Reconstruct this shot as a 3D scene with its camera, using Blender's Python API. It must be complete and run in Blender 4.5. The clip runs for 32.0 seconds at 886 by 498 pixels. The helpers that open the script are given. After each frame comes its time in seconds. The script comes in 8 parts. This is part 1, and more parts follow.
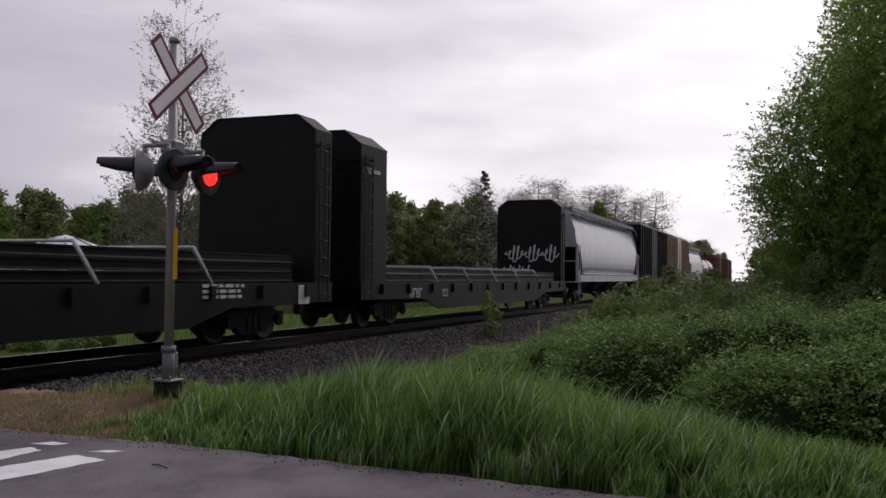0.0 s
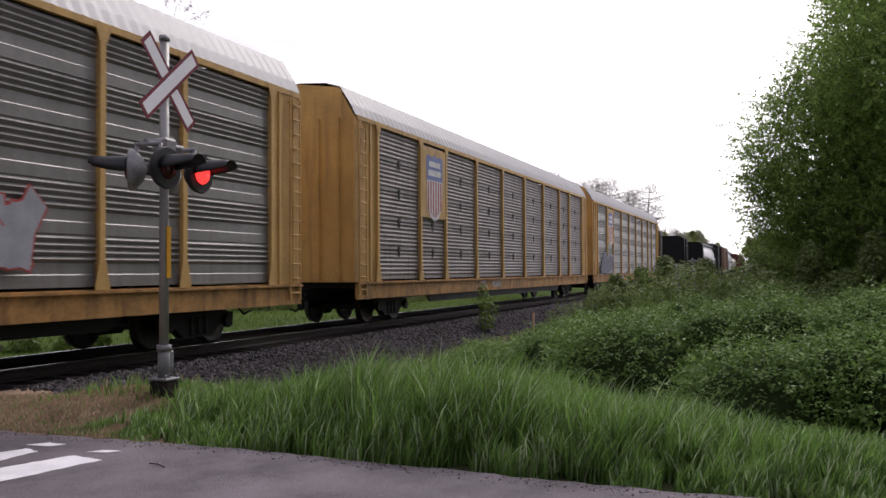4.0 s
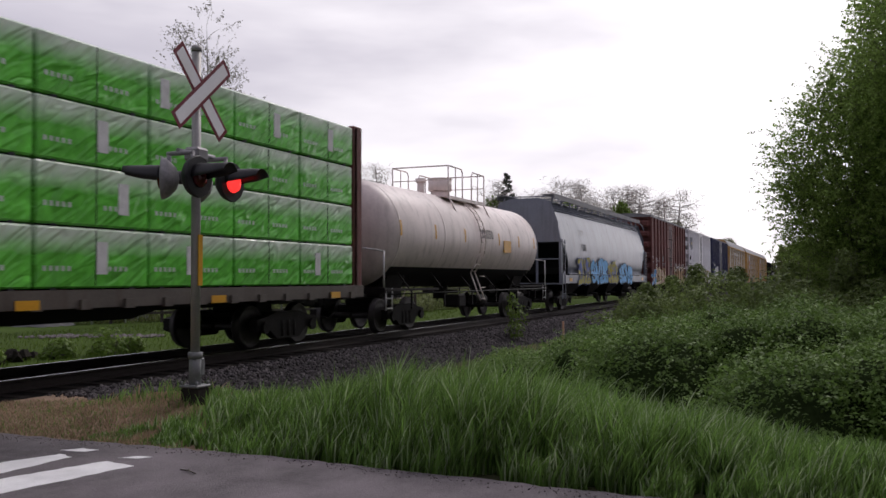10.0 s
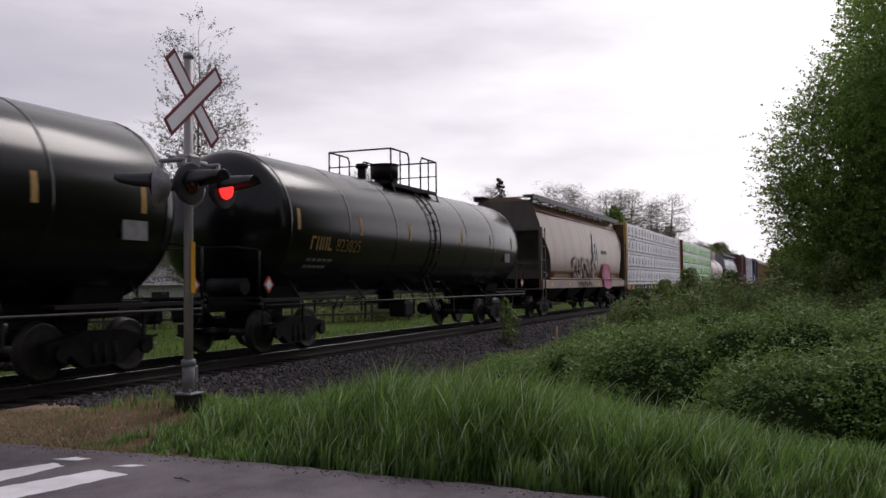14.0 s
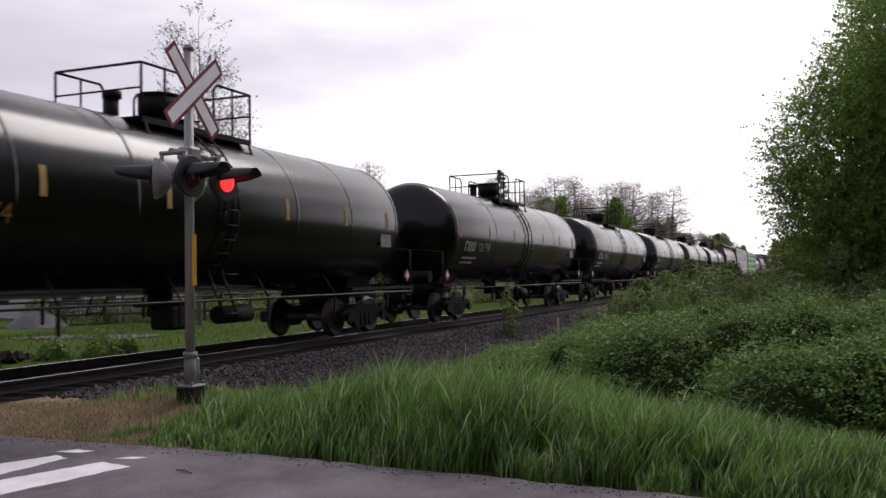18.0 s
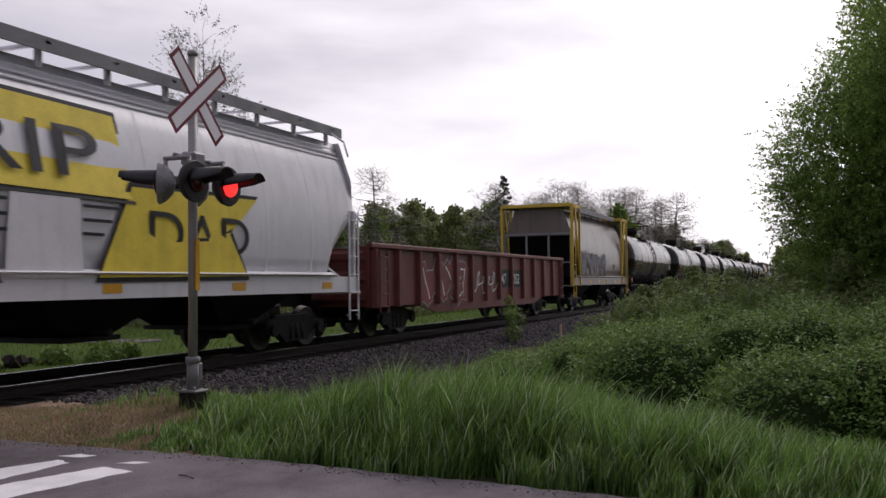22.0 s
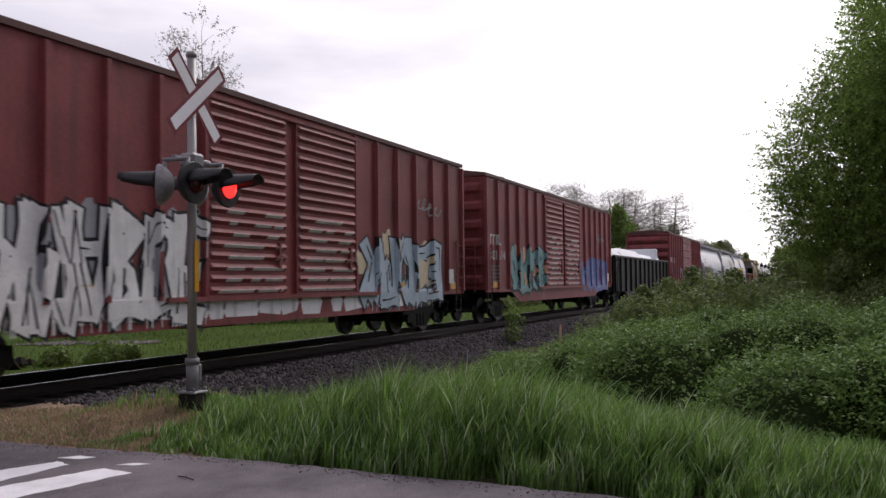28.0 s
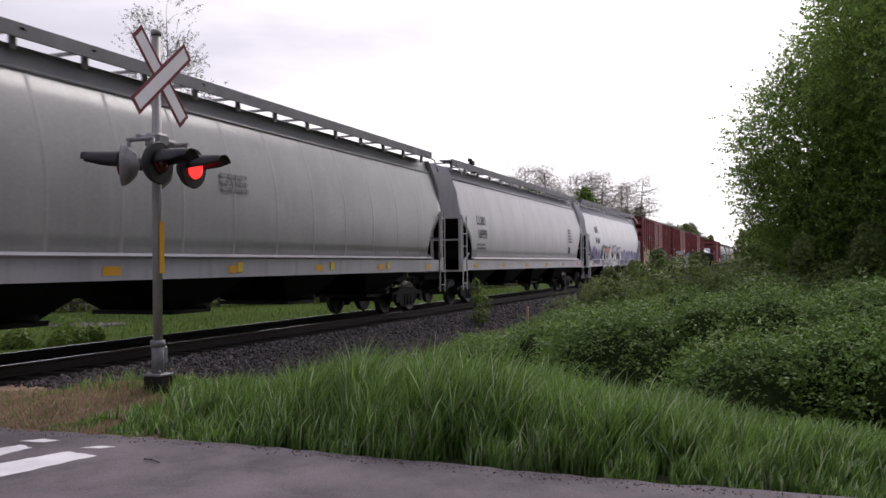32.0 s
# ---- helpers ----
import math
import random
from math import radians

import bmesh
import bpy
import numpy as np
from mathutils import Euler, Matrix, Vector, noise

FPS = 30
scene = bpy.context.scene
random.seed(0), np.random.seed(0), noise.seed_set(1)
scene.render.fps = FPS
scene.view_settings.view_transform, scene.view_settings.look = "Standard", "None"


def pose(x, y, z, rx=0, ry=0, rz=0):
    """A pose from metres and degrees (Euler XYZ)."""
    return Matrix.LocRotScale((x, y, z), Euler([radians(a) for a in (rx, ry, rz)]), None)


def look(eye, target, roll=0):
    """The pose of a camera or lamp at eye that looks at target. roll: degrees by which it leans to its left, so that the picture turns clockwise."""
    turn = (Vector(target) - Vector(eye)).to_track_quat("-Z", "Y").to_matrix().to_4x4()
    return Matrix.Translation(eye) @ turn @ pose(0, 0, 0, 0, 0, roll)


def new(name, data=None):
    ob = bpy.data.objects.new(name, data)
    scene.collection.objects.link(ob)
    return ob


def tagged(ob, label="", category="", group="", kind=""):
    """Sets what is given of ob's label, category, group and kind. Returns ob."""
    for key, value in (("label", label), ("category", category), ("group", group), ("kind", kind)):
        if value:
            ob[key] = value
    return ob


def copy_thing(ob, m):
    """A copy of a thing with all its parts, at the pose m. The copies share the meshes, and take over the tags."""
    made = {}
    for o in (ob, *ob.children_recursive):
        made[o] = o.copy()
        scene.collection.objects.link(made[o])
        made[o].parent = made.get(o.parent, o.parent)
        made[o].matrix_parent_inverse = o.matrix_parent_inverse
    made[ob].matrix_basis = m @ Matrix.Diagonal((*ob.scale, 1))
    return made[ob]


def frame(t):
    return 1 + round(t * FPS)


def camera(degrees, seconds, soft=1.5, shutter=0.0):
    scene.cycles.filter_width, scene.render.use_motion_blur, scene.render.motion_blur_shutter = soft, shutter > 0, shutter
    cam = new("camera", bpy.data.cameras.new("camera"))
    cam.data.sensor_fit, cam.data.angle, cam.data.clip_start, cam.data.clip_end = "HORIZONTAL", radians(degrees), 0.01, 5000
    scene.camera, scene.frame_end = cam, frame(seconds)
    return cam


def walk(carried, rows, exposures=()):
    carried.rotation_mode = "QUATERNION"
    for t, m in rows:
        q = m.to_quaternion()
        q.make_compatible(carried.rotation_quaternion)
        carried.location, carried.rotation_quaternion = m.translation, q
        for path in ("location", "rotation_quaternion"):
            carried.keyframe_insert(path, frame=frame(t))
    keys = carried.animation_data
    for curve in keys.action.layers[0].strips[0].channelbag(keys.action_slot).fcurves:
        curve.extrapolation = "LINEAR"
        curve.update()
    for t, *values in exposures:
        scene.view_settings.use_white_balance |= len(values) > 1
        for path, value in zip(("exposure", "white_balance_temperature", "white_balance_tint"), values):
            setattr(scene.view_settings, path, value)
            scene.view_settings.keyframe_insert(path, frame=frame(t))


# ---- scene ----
cam = camera(52.2, 32.0, 1.5, 0.09)
EYE = (0.0, 0.0, 1.21)
# seconds and stops: the camera darkens a little before bright skies and black cars
EXPOSURES = ((0, -0.45), (1, -0.36), (2, 0.1), (3, 0.28), (6, 0.14), (7, -0.22), (8, -0.2), (10, -0.25), (11, -0.16), (12, -0.23), (13, -0.34), (14, -0.34), (17, -0.03), (19, -0.06), (22, -0.22), (25, -0.28), (28, 0.02), (32, 0.06))
# seconds and the camera's turn in degrees (Euler XYZ); the eye stays on the roadside
walk(cam, [
    (0.0, pose(*EYE, 91.738, -0.572, -69.026)),
    (0.5, pose(*EYE, 91.632, -0.283, -69.201)),
    (1.0, pose(*EYE, 91.667, -0.090, -69.317)),
    (1.5, pose(*EYE, 91.795, -0.162, -69.155)),
    (2.0, pose(*EYE, 91.859, -0.312, -69.215)),
    (2.5, pose(*EYE, 91.814, 0.017, -69.174)),
    (3.0, pose(*EYE, 91.569, 0.239, -69.266)),
    (3.5, pose(*EYE, 91.377, 0.334, -69.373)),
    (5.5, pose(*EYE, 91.665, 0.222, -69.161)),
    (6.0, pose(*EYE, 91.982, 0.046, -68.856)),
    (6.5, pose(*EYE, 92.311, 0.055, -68.299)),
    (7.0, pose(*EYE, 92.493, -0.183, -67.826)),
    (7.5, pose(*EYE, 92.569, -0.248, -67.428)),
    (8.0, pose(*EYE, 92.527, -0.289, -67.143)),
    (8.5, pose(*EYE, 92.419, -0.108, -66.894)),
    (9.0, pose(*EYE, 92.233, 0.250, -66.827)),
    (9.5, pose(*EYE, 92.035, 0.297, -67.128)),
    (10.0, pose(*EYE, 91.916, 0.245, -67.527)),
    (10.5, pose(*EYE, 91.901, 0.351, -67.871)),
    (11.0, pose(*EYE, 91.910, 0.387, -68.200)),
    (11.5, pose(*EYE, 91.927, 0.578, -68.520)),
    (12.0, pose(*EYE, 92.040, 0.550, -68.721)),
    (12.5, pose(*EYE, 92.208, 0.288, -68.621)),
    (13.0, pose(*EYE, 92.315, 0.322, -68.316)),
    (13.5, pose(*EYE, 92.361, 0.493, -68.039)),
    (14.0, pose(*EYE, 92.262, 0.629, -67.944)),
    (14.5, pose(*EYE, 92.061, 0.611, -67.962)),
    (16.5, pose(*EYE, 91.491, 0.807, -68.041)),
    (17.0, pose(*EYE, 91.511, 0.793, -68.013)),
    (17.5, pose(*EYE, 91.608, 0.822, -67.950)),
    (18.0, pose(*EYE, 91.737, 0.812, -67.875)),
    (18.5, pose(*EYE, 91.808, 0.847, -67.905)),
    (19.0, pose(*EYE, 91.829, 0.841, -68.014)),
    (19.5, pose(*EYE, 91.832, 0.895, -68.112)),
    (20.0, pose(*EYE, 91.908, 1.049, -68.125)),
    (20.5, pose(*EYE, 92.034, 0.787, -68.147)),
    (21.0, pose(*EYE, 92.136, 0.761, -68.099)),
    (21.5, pose(*EYE, 92.157, 0.667, -67.943)),
    (22.0, pose(*EYE, 92.111, 0.604, -67.688)),
    (22.5, pose(*EYE, 92.084, 0.540, -67.469)),
    (23.0, pose(*EYE, 92.167, 0.520, -67.279)),
    (23.5, pose(*EYE, 92.248, 0.628, -67.134)),
    (24.0, pose(*EYE, 92.364, 0.600, -67.064)),
    (24.5, pose(*EYE, 92.557, 0.577, -67.013)),
    (25.0, pose(*EYE, 92.751, 0.369, -67.086)),
    (25.5, pose(*EYE, 92.842, 0.657, -67.223)),
    (27.5, pose(*EYE, 92.425, 0.697, -67.451)),
    (28.0, pose(*EYE, 92.160, 0.719, -67.733)),
    (28.5, pose(*EYE, 91.895, 0.802, -68.151)),
    (29.0, pose(*EYE, 91.678, 0.837, -68.576)),
    (29.5, pose(*EYE, 91.484, 0.734, -68.858)),
    (30.0, pose(*EYE, 91.300, 0.928, -69.075)),
    (30.5, pose(*EYE, 91.186, 0.816, -69.266)),
    (31.0, pose(*EYE, 91.045, 0.708, -69.508)),
    (31.5, pose(*EYE, 90.876, 0.649, -69.645)),
    (32.0, pose(*EYE, 90.997, 0.627, -69.759)),
], exposures=[(t, s, 6500, 17) for t, s in EXPOSURES])

# ---- light ----
SUN_EL, SUN_AZ = 46.0, -14.0   # degrees; azimuth from +X towards +Y
sun = new("sun", bpy.data.lights.new("sun", "SUN"))
sun.data.energy, sun.data.angle, sun.data.color = 1.5, radians(25), (1.0, 0.97, 0.92)
_dirn = Vector((math.cos(radians(SUN_EL)) * math.cos(radians(SUN_AZ)),
                math.cos(radians(SUN_EL)) * math.sin(radians(SUN_AZ)), math.sin(radians(SUN_EL))))
sun.matrix_world = look((0, 0, 60), Vector((0, 0, 60)) - _dirn)

world = bpy.data.worlds.new("overcast_sky")
scene.world = world
world.use_nodes = True
wn, wl = world.node_tree.nodes, world.node_tree.links
wn.clear()
w_out = wn.new("ShaderNodeOutputWorld")
w_bg = wn.new("ShaderNodeBackground")
w_sky = wn.new("ShaderNodeTexSky")
w_sky.sky_type, w_sky.sun_disc = "NISHITA", False
w_sky.sun_elevation, w_sky.sun_rotation = radians(SUN_EL), radians(90 - SUN_AZ)
w_co = wn.new("ShaderNodeTexCoord")
w_map = wn.new("ShaderNodeMapping")
w_map.inputs["Scale"].default_value = (1.3, 1.3, 5.0)
w_map.inputs["Rotation"].default_value = (0.0, 0.12, 0.5)
w_noise = wn.new("ShaderNodeTexNoise")
w_noise.inputs["Scale"].default_value, w_noise.inputs["Detail"].default_value = 1.5, 5.0
w_noise.inputs["Roughness"].default_value = 0.5
w_dot = wn.new("ShaderNodeVectorMath")
w_dot.operation = "DOT_PRODUCT"
w_dot.inputs[1].default_value = (math.cos(radians(4)) * 0.94, math.sin(radians(4)) * 0.94, 0.34)   # the thin bright part of the cloud
w_glow = wn.new("ShaderNodeMapRange")
w_glow.inputs["From Min"].default_value, w_glow.inputs["From Max"].default_value = 0.62, 0.97
w_glow.inputs["To Min"].default_value, w_glow.inputs["To Max"].default_value = 0.0, 1.0
w_sum = wn.new("ShaderNodeMath")
w_sum.operation = "MULTIPLY_ADD"
w_sum.inputs[1].default_value = 1.5
w_off = wn.new("ShaderNodeMath")
w_off.operation = "SUBTRACT"
w_off.inputs[1].default_value = 0.75
w_ramp = wn.new("ShaderNodeValToRGB")
w_ramp.color_ramp.elements[0].position, w_ramp.color_ramp.elements[0].color = 0.0, (0.58, 0.575, 0.67, 1)
w_ramp.color_ramp.elements[1].position, w_ramp.color_ramp.elements[1].color = 1.0, (1.75, 1.74, 1.73, 1)
w_mid = w_ramp.color_ramp.elements.new(0.5)
w_mid.color = (0.93, 0.915, 0.99, 1)
w_mix = wn.new("ShaderNodeMixRGB")
w_mix.inputs["Fac"].default_value = 0.94
w_gain = wn.new("ShaderNodeMixRGB")
w_gain.blend_type = "MULTIPLY"
w_gain.inputs["Fac"].default_value = 1.0
w_gain.inputs["Color2"].default_value = (0.1, 0.1, 0.1, 1)
wl.new(w_co.outputs["Generated"], w_map.inputs["Vector"])
wl.new(w_map.outputs["Vector"], w_noise.inputs["Vector"])
wl.new(w_co.outputs["Generated"], w_dot.inputs[0])
wl.new(w_dot.outputs["Value"], w_glow.inputs["Value"])
wl.new(w_noise.outputs["Fac"], w_sum.inputs[0])
wl.new(w_glow.outputs["Result"], w_sum.inputs[2])
wl.new(w_sum.outputs[0], w_off.inputs[0])
wl.new(w_off.outputs[0], w_ramp.inputs["Fac"])
wl.new(w_sky.outputs["Color"], w_gain.inputs["Color1"])
wl.new(w_gain.outputs["Color"], w_mix.inputs["Color1"])
wl.new(w_ramp.outputs["Color"], w_mix.inputs["Color2"])
wl.new(w_mix.outputs["Color"], w_bg.inputs["Color"])
w_bg.inputs["Strength"].default_value = 0.88
wl.new(w_bg.outputs["Background"], w_out.inputs["Surface"])


# ---- materials ----
def material(name, col, rough=0.6, metal=0.0, var=0.25, scale=2.0, fine=30.0, bump=0.15, streak=0.0,
             streak_col=(0.12, 0.07, 0.045), spec=0.4, random_obj=0.0, emit=0.0, island=0.0, bump_scale=None, crease=False):
    """A weathered surface: a base colour, broad and fine variation, optional run-down streaks and fine relief."""
    m = bpy.data.materials.new(name)
    m.use_nodes = True
    n, l = m.node_tree.nodes, m.node_tree.links
    b = n["Principled BSDF"]
    b.inputs["Roughness"].default_value, b.inputs["Metallic"].default_value = rough, metal
    b.inputs["Specular IOR Level"].default_value = spec
    co = n.new("ShaderNodeTexCoord")
    big, small = n.new("ShaderNodeTexNoise"), n.new("ShaderNodeTexNoise")
    big.inputs["Scale"].default_value, big.inputs["Detail"].default_value = scale, 4
    small.inputs["Scale"].default_value, small.inputs["Detail"].default_value = fine, 3
    l.new(co.outputs["Object"], big.inputs["Vector"])
    l.new(co.outputs["Object"], small.inputs["Vector"])
    mixed = n.new("ShaderNodeMath")
    mixed.operation = "MULTIPLY_ADD"
    mixed.inputs[1].default_value, mixed.inputs[2].default_value = 0.45, 0.0
    l.new(small.outputs["Fac"], mixed.inputs[0])
    tot = n.new("ShaderNodeMath")
    tot.operation = "MULTIPLY_ADD"
    tot.inputs[1].default_value = 0.75
    l.new(big.outputs["Fac"], tot.inputs[0])
    l.new(mixed.outputs[0], tot.inputs[2])
    ramp = n.new("ShaderNodeValToRGB")
    lo = tuple(max(0.0, c * (1 - var)) for c in col)
    hi = tuple(min(1.0, c * (1 + var)) for c in col)
    ramp.color_ramp.elements[0].position, ramp.color_ramp.elements[0].color = 0.36, (*lo, 1)
    ramp.color_ramp.elements[1].position, ramp.color_ramp.elements[1].color = 0.82, (*hi, 1)
    l.new(tot.outputs[0], ramp.inputs["Fac"])
    out = ramp.outputs["Color"]
    if streak > 0:
        mp = n.new("ShaderNodeMapping")
        mp.inputs["Scale"].default_value = (3.0, 3.0, 0.28)
        sn = n.new("ShaderNodeTexNoise")
        sn.inputs["Scale"].default_value, sn.inputs["Detail"].default_value = 1.6, 6
        sr = n.new("ShaderNodeMapRange")
        sr.inputs["From Min"].default_value, sr.inputs["From Max"].default_value = 0.5, 0.75
        sr.inputs["To Max"].default_value = streak
        mx = n.new("ShaderNodeMixRGB")
        mx.inputs["Color2"].default_value = (*streak_col, 1)
        l.new(co.outputs["Object"], mp.inputs["Vector"])
        l.new(mp.outputs["Vector"], sn.inputs["Vector"])
        l.new(sn.outputs["Fac"], sr.inputs["Value"])
        l.new(sr.outputs["Result"], mx.inputs["Fac"])
        l.new(out, mx.inputs["Color1"])
        out = mx.outputs["Color"]
    if random_obj > 0 or island > 0:
        src = n.new("ShaderNodeObjectInfo").outputs["Random"] if random_obj > 0 else n.new("ShaderNodeNewGeometry").outputs["Random Per Island"]
        k = random_obj + island
        mr = n.new("ShaderNodeMapRange")
        mr.inputs["To Min"].default_value, mr.inputs["To Max"].default_value = 1 - k, 1 + k
        hs = n.new("ShaderNodeHueSaturation")
        l.new(src, mr.inputs["Value"])
        l.new(mr.outputs["Result"], hs.inputs["Value"])
        l.new(out, hs.inputs["Color"])
        out = hs.outputs["Color"]
    l.new(out, b.inputs["Base Color"])
    if bump > 0:
        bp = n.new("ShaderNodeBump")
        bp.inputs["Strength"].default_value, bp.inputs["Distance"].default_value = bump, 0.02
        if bump_scale:
            bn = n.new("ShaderNodeTexNoise")
            bn.inputs["Scale"].default_value, bn.inputs["Detail"].default_value = bump_scale, 3
            l.new(co.outputs["Object"], bn.inputs["Vector"])
            if crease:   # slanting folds of stretched film, differing from piece to piece
                cm, oi, ov = n.new("ShaderNodeMapping"), n.new("ShaderNodeObjectInfo"), n.new("ShaderNodeVectorMath")
                turn = n.new("ShaderNodeMapping")
                turn.inputs["Rotation"].default_value = (0.0, radians(35), 0.0)
                cm.inputs["Scale"].default_value = (0.55, 1.0, 2.6)
                ov.operation = "SCALE"
                ov.inputs[0].default_value = (37.0, 0.0, 19.0)
                l.new(oi.outputs["Random"], ov.inputs["Scale"])
                l.new(ov.outputs["Vector"], cm.inputs["Location"])
                l.new(co.outputs["Object"], turn.inputs["Vector"])
                l.new(turn.outputs["Vector"], cm.inputs["Vector"])
                l.new(cm.outputs["Vector"], bn.inputs["Vector"])
                bn.inputs["Distortion"].default_value = 1.2
                bp.inputs["Distance"].default_value = 0.10
                bn.inputs["Detail"].default_value = 1.5
            l.new(bn.outputs["Fac"], bp.inputs["Height"])
        else:
            l.new(tot.outputs[0], bp.inputs["Height"])
        l.new(bp.outputs["Normal"], b.inputs["Normal"])
    if emit > 0:
        l.new(out, b.inputs["Emission Color"])
        b.inputs["Emission Strength"].default_value = emit
    return m


def leafy(name, col, k=0.35, thin=0.35, rough=0.55):
    """Leaves and blades: each one a little different, and letting some light through."""
    m = material(name, col, rough, 0, 0.3, 0.35, 4.0, 0.0, island=k, spec=0.05 if rough > 0.8 else 0.25 if rough > 0.5 else 0.5)
    n, l = m.node_tree.nodes, m.node_tree.links
    b = n["Principled BSDF"]
    tr = n.new("ShaderNodeBsdfTranslucent")
    mx = n.new("ShaderNodeMixShader")
    mx.inputs["Fac"].default_value = thin
    src = b.inputs["Base Color"].links[0].from_socket
    l.new(src, tr.inputs["Color"])
    l.new(b.outputs["BSDF"], mx.inputs[1])
    l.new(tr.outputs["BSDF"], mx.inputs[2])
    l.new(mx.outputs["Shader"], n["Material Output"].inputs["Surface"])
    return m


RUST = (0.13, 0.06, 0.035)
M = {}
M["asphalt"] = material("worn_asphalt", (0.138, 0.118, 0.130), 0.85, 0, 0.55, 1.6, 70, 1.0, 0.5, (0.19, 0.17, 0.18))
M["road_paint"] = material("worn_road_paint", (0.80, 0.78, 0.80), 0.7, 0, 0.15, 4, 60, 0.4)
M["soil"] = material("grassy_soil", (0.06, 0.065, 0.033), 0.95, 0, 0.4, 0.8, 25, 0.6, spec=0.05)
M["meadow"] = material("mown_meadow", (0.06, 0.095, 0.022), 0.95, 0, 0.35, 0.15, 12, 0.5, spec=0.03)
M["dry"] = material("dry_thatch", (0.29, 0.20, 0.14), 0.95, 0, 0.35, 2.5, 40, 0.7)
M["ballast_bed"] = material("ballast_bed", (0.045, 0.040, 0.041), 0.95, 0, 0.5, 9, 35, 1.0, spec=0.1)
M["stone"] = material("ballast_stone", (0.078, 0.069, 0.073), 0.9, 0, 0.35, 3, 40, 0.4, island=0.9, spec=0.25)
M["stone_obj"] = material("loose_ballast_stone", (0.10, 0.088, 0.09), 0.9, 0, 0.35, 3, 40, 0.4, random_obj=0.85)
M["gravel"] = material("pale_road_gravel", (0.19, 0.165, 0.165), 0.9, 0, 0.3, 3, 40, 0.2, island=0.35)
M["rail"] = material("rusty_rail_steel", (0.028, 0.02, 0.018), 0.7, 0.3, 0.3, 6, 60, 0.2)
M["rail_top"] = material("polished_rail_head", (0.55, 0.55, 0.56), 0.25, 1.0, 0.1, 4, 60, 0.05)
M["tie"] = material("creosoted_tie", (0.030, 0.025, 0.023), 0.9, 0, 0.4, 3, 40, 0.6, spec=0.1)
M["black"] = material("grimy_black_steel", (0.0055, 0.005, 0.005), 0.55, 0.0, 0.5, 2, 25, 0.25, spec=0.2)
M["truck"] = material("greasy_cast_steel", (0.011, 0.009, 0.009), 0.65, 0.1, 0.5, 5, 40, 0.3, spec=0.2)
M["wheel"] = material("dull_wheel_steel", (0.05, 0.045, 0.045), 0.5, 0.6, 0.4, 6, 40, 0.2)
M["tank_black"] = material("glossy_black_tank_paint", (0.0040, 0.0035, 0.0040), 0.19, 0, 0.5, 1.2, 14, 0.03, 0.4, (0.010, 0.009, 0.010), 0.34)
M["tank_white"] = material("dirty_white_tank_paint", (0.80, 0.70, 0.67), 0.4, 0, 0.12, 1, 14, 0.05, 0.45, (0.30, 0.24, 0.21))
M["blue"] = material("faded_navy_paint", (0.017, 0.021, 0.072), 0.5, 0, 0.35, 1.2, 20, 0.15, 0.3, (0.05, 0.045, 0.05))
M["white_box"] = material("grimy_white_paint", (0.80, 0.79, 0.82), 0.5, 0, 0.12, 1, 20, 0.12, 0.7, (0.22, 0.14, 0.10))
M["brown"] = material("oxide_brown_paint", (0.135, 0.040, 0.034), 0.6, 0, 0.34, 1, 16, 0.3, 0.55, (0.05, 0.025, 0.02))
M["red"] = material("faded_oxide_red_paint", (0.225, 0.048, 0.050), 0.6, 0, 0.36, 0.9, 16, 0.3, 0.6, (0.085, 0.035, 0.035))
M["red_gon"] = material("dull_gondola_red", (0.15, 0.035, 0.03), 0.6, 0, 0.35, 1.2, 20, 0.2, 0.4, (0.06, 0.03, 0.025))
M["red_dark"] = material("dull_oxide_red_roof", (0.10, 0.04, 0.035), 0.65, 0, 0.3, 0.9, 20, 0.15)
M["grey_hop"] = material("light_grey_hopper_paint", (0.38, 0.38, 0.41), 0.27, 0, 0.12, 0.8, 18, 0.06, 0.35, (0.16, 0.14, 0.13))
M["blue_grey_hop"] = material("blue_grey_hopper_paint", (0.19, 0.205, 0.25), 0.25, 0, 0.14, 0.8, 18, 0.06, 0.3, (0.09, 0.08, 0.08))
M["cement_hop"] = material("dusty_cement_grey_paint", (0.31, 0.31, 0.305), 0.30, 0, 0.18, 0.7, 16, 0.08, 0.6, (0.37, 0.36, 0.34))
M["pale_hop"] = material("dusty_pale_grey_hopper_paint", (0.50, 0.49, 0.51), 0.36, 0, 0.14, 0.8, 18, 0.06, 0.25, (0.34, 0.31, 0.29))
M["white_hop"] = material("off_white_hopper_paint", (0.70, 0.69, 0.72), 0.36, 0, 0.1, 0.8, 18, 0.06, 0.22, (0.30, 0.26, 0.23))
M["tan_hop"] = material("rusty_tan_hopper_paint", (0.20, 0.102, 0.055), 0.28, 0, 0.25, 0.8, 18, 0.08, 0.6, (0.14, 0.06, 0.03))
M["taupe_hop"] = material("brown_grey_hopper_paint", (0.165, 0.135, 0.115), 0.32, 0, 0.2, 0.8, 18, 0.06, 0.45, (0.08, 0.06, 0.05))
M["weathered"] = material("grimy_brown_grey_steel", (0.10, 0.085, 0.075), 0.6, 0.0, 0.3, 1.5, 22, 0.15, 0.5, (0.06, 0.035, 0.025))
M["steel_grey"] = material("weathered_grey_steel", (0.22, 0.22, 0.23), 0.6, 0.1, 0.25, 2, 30, 0.2)
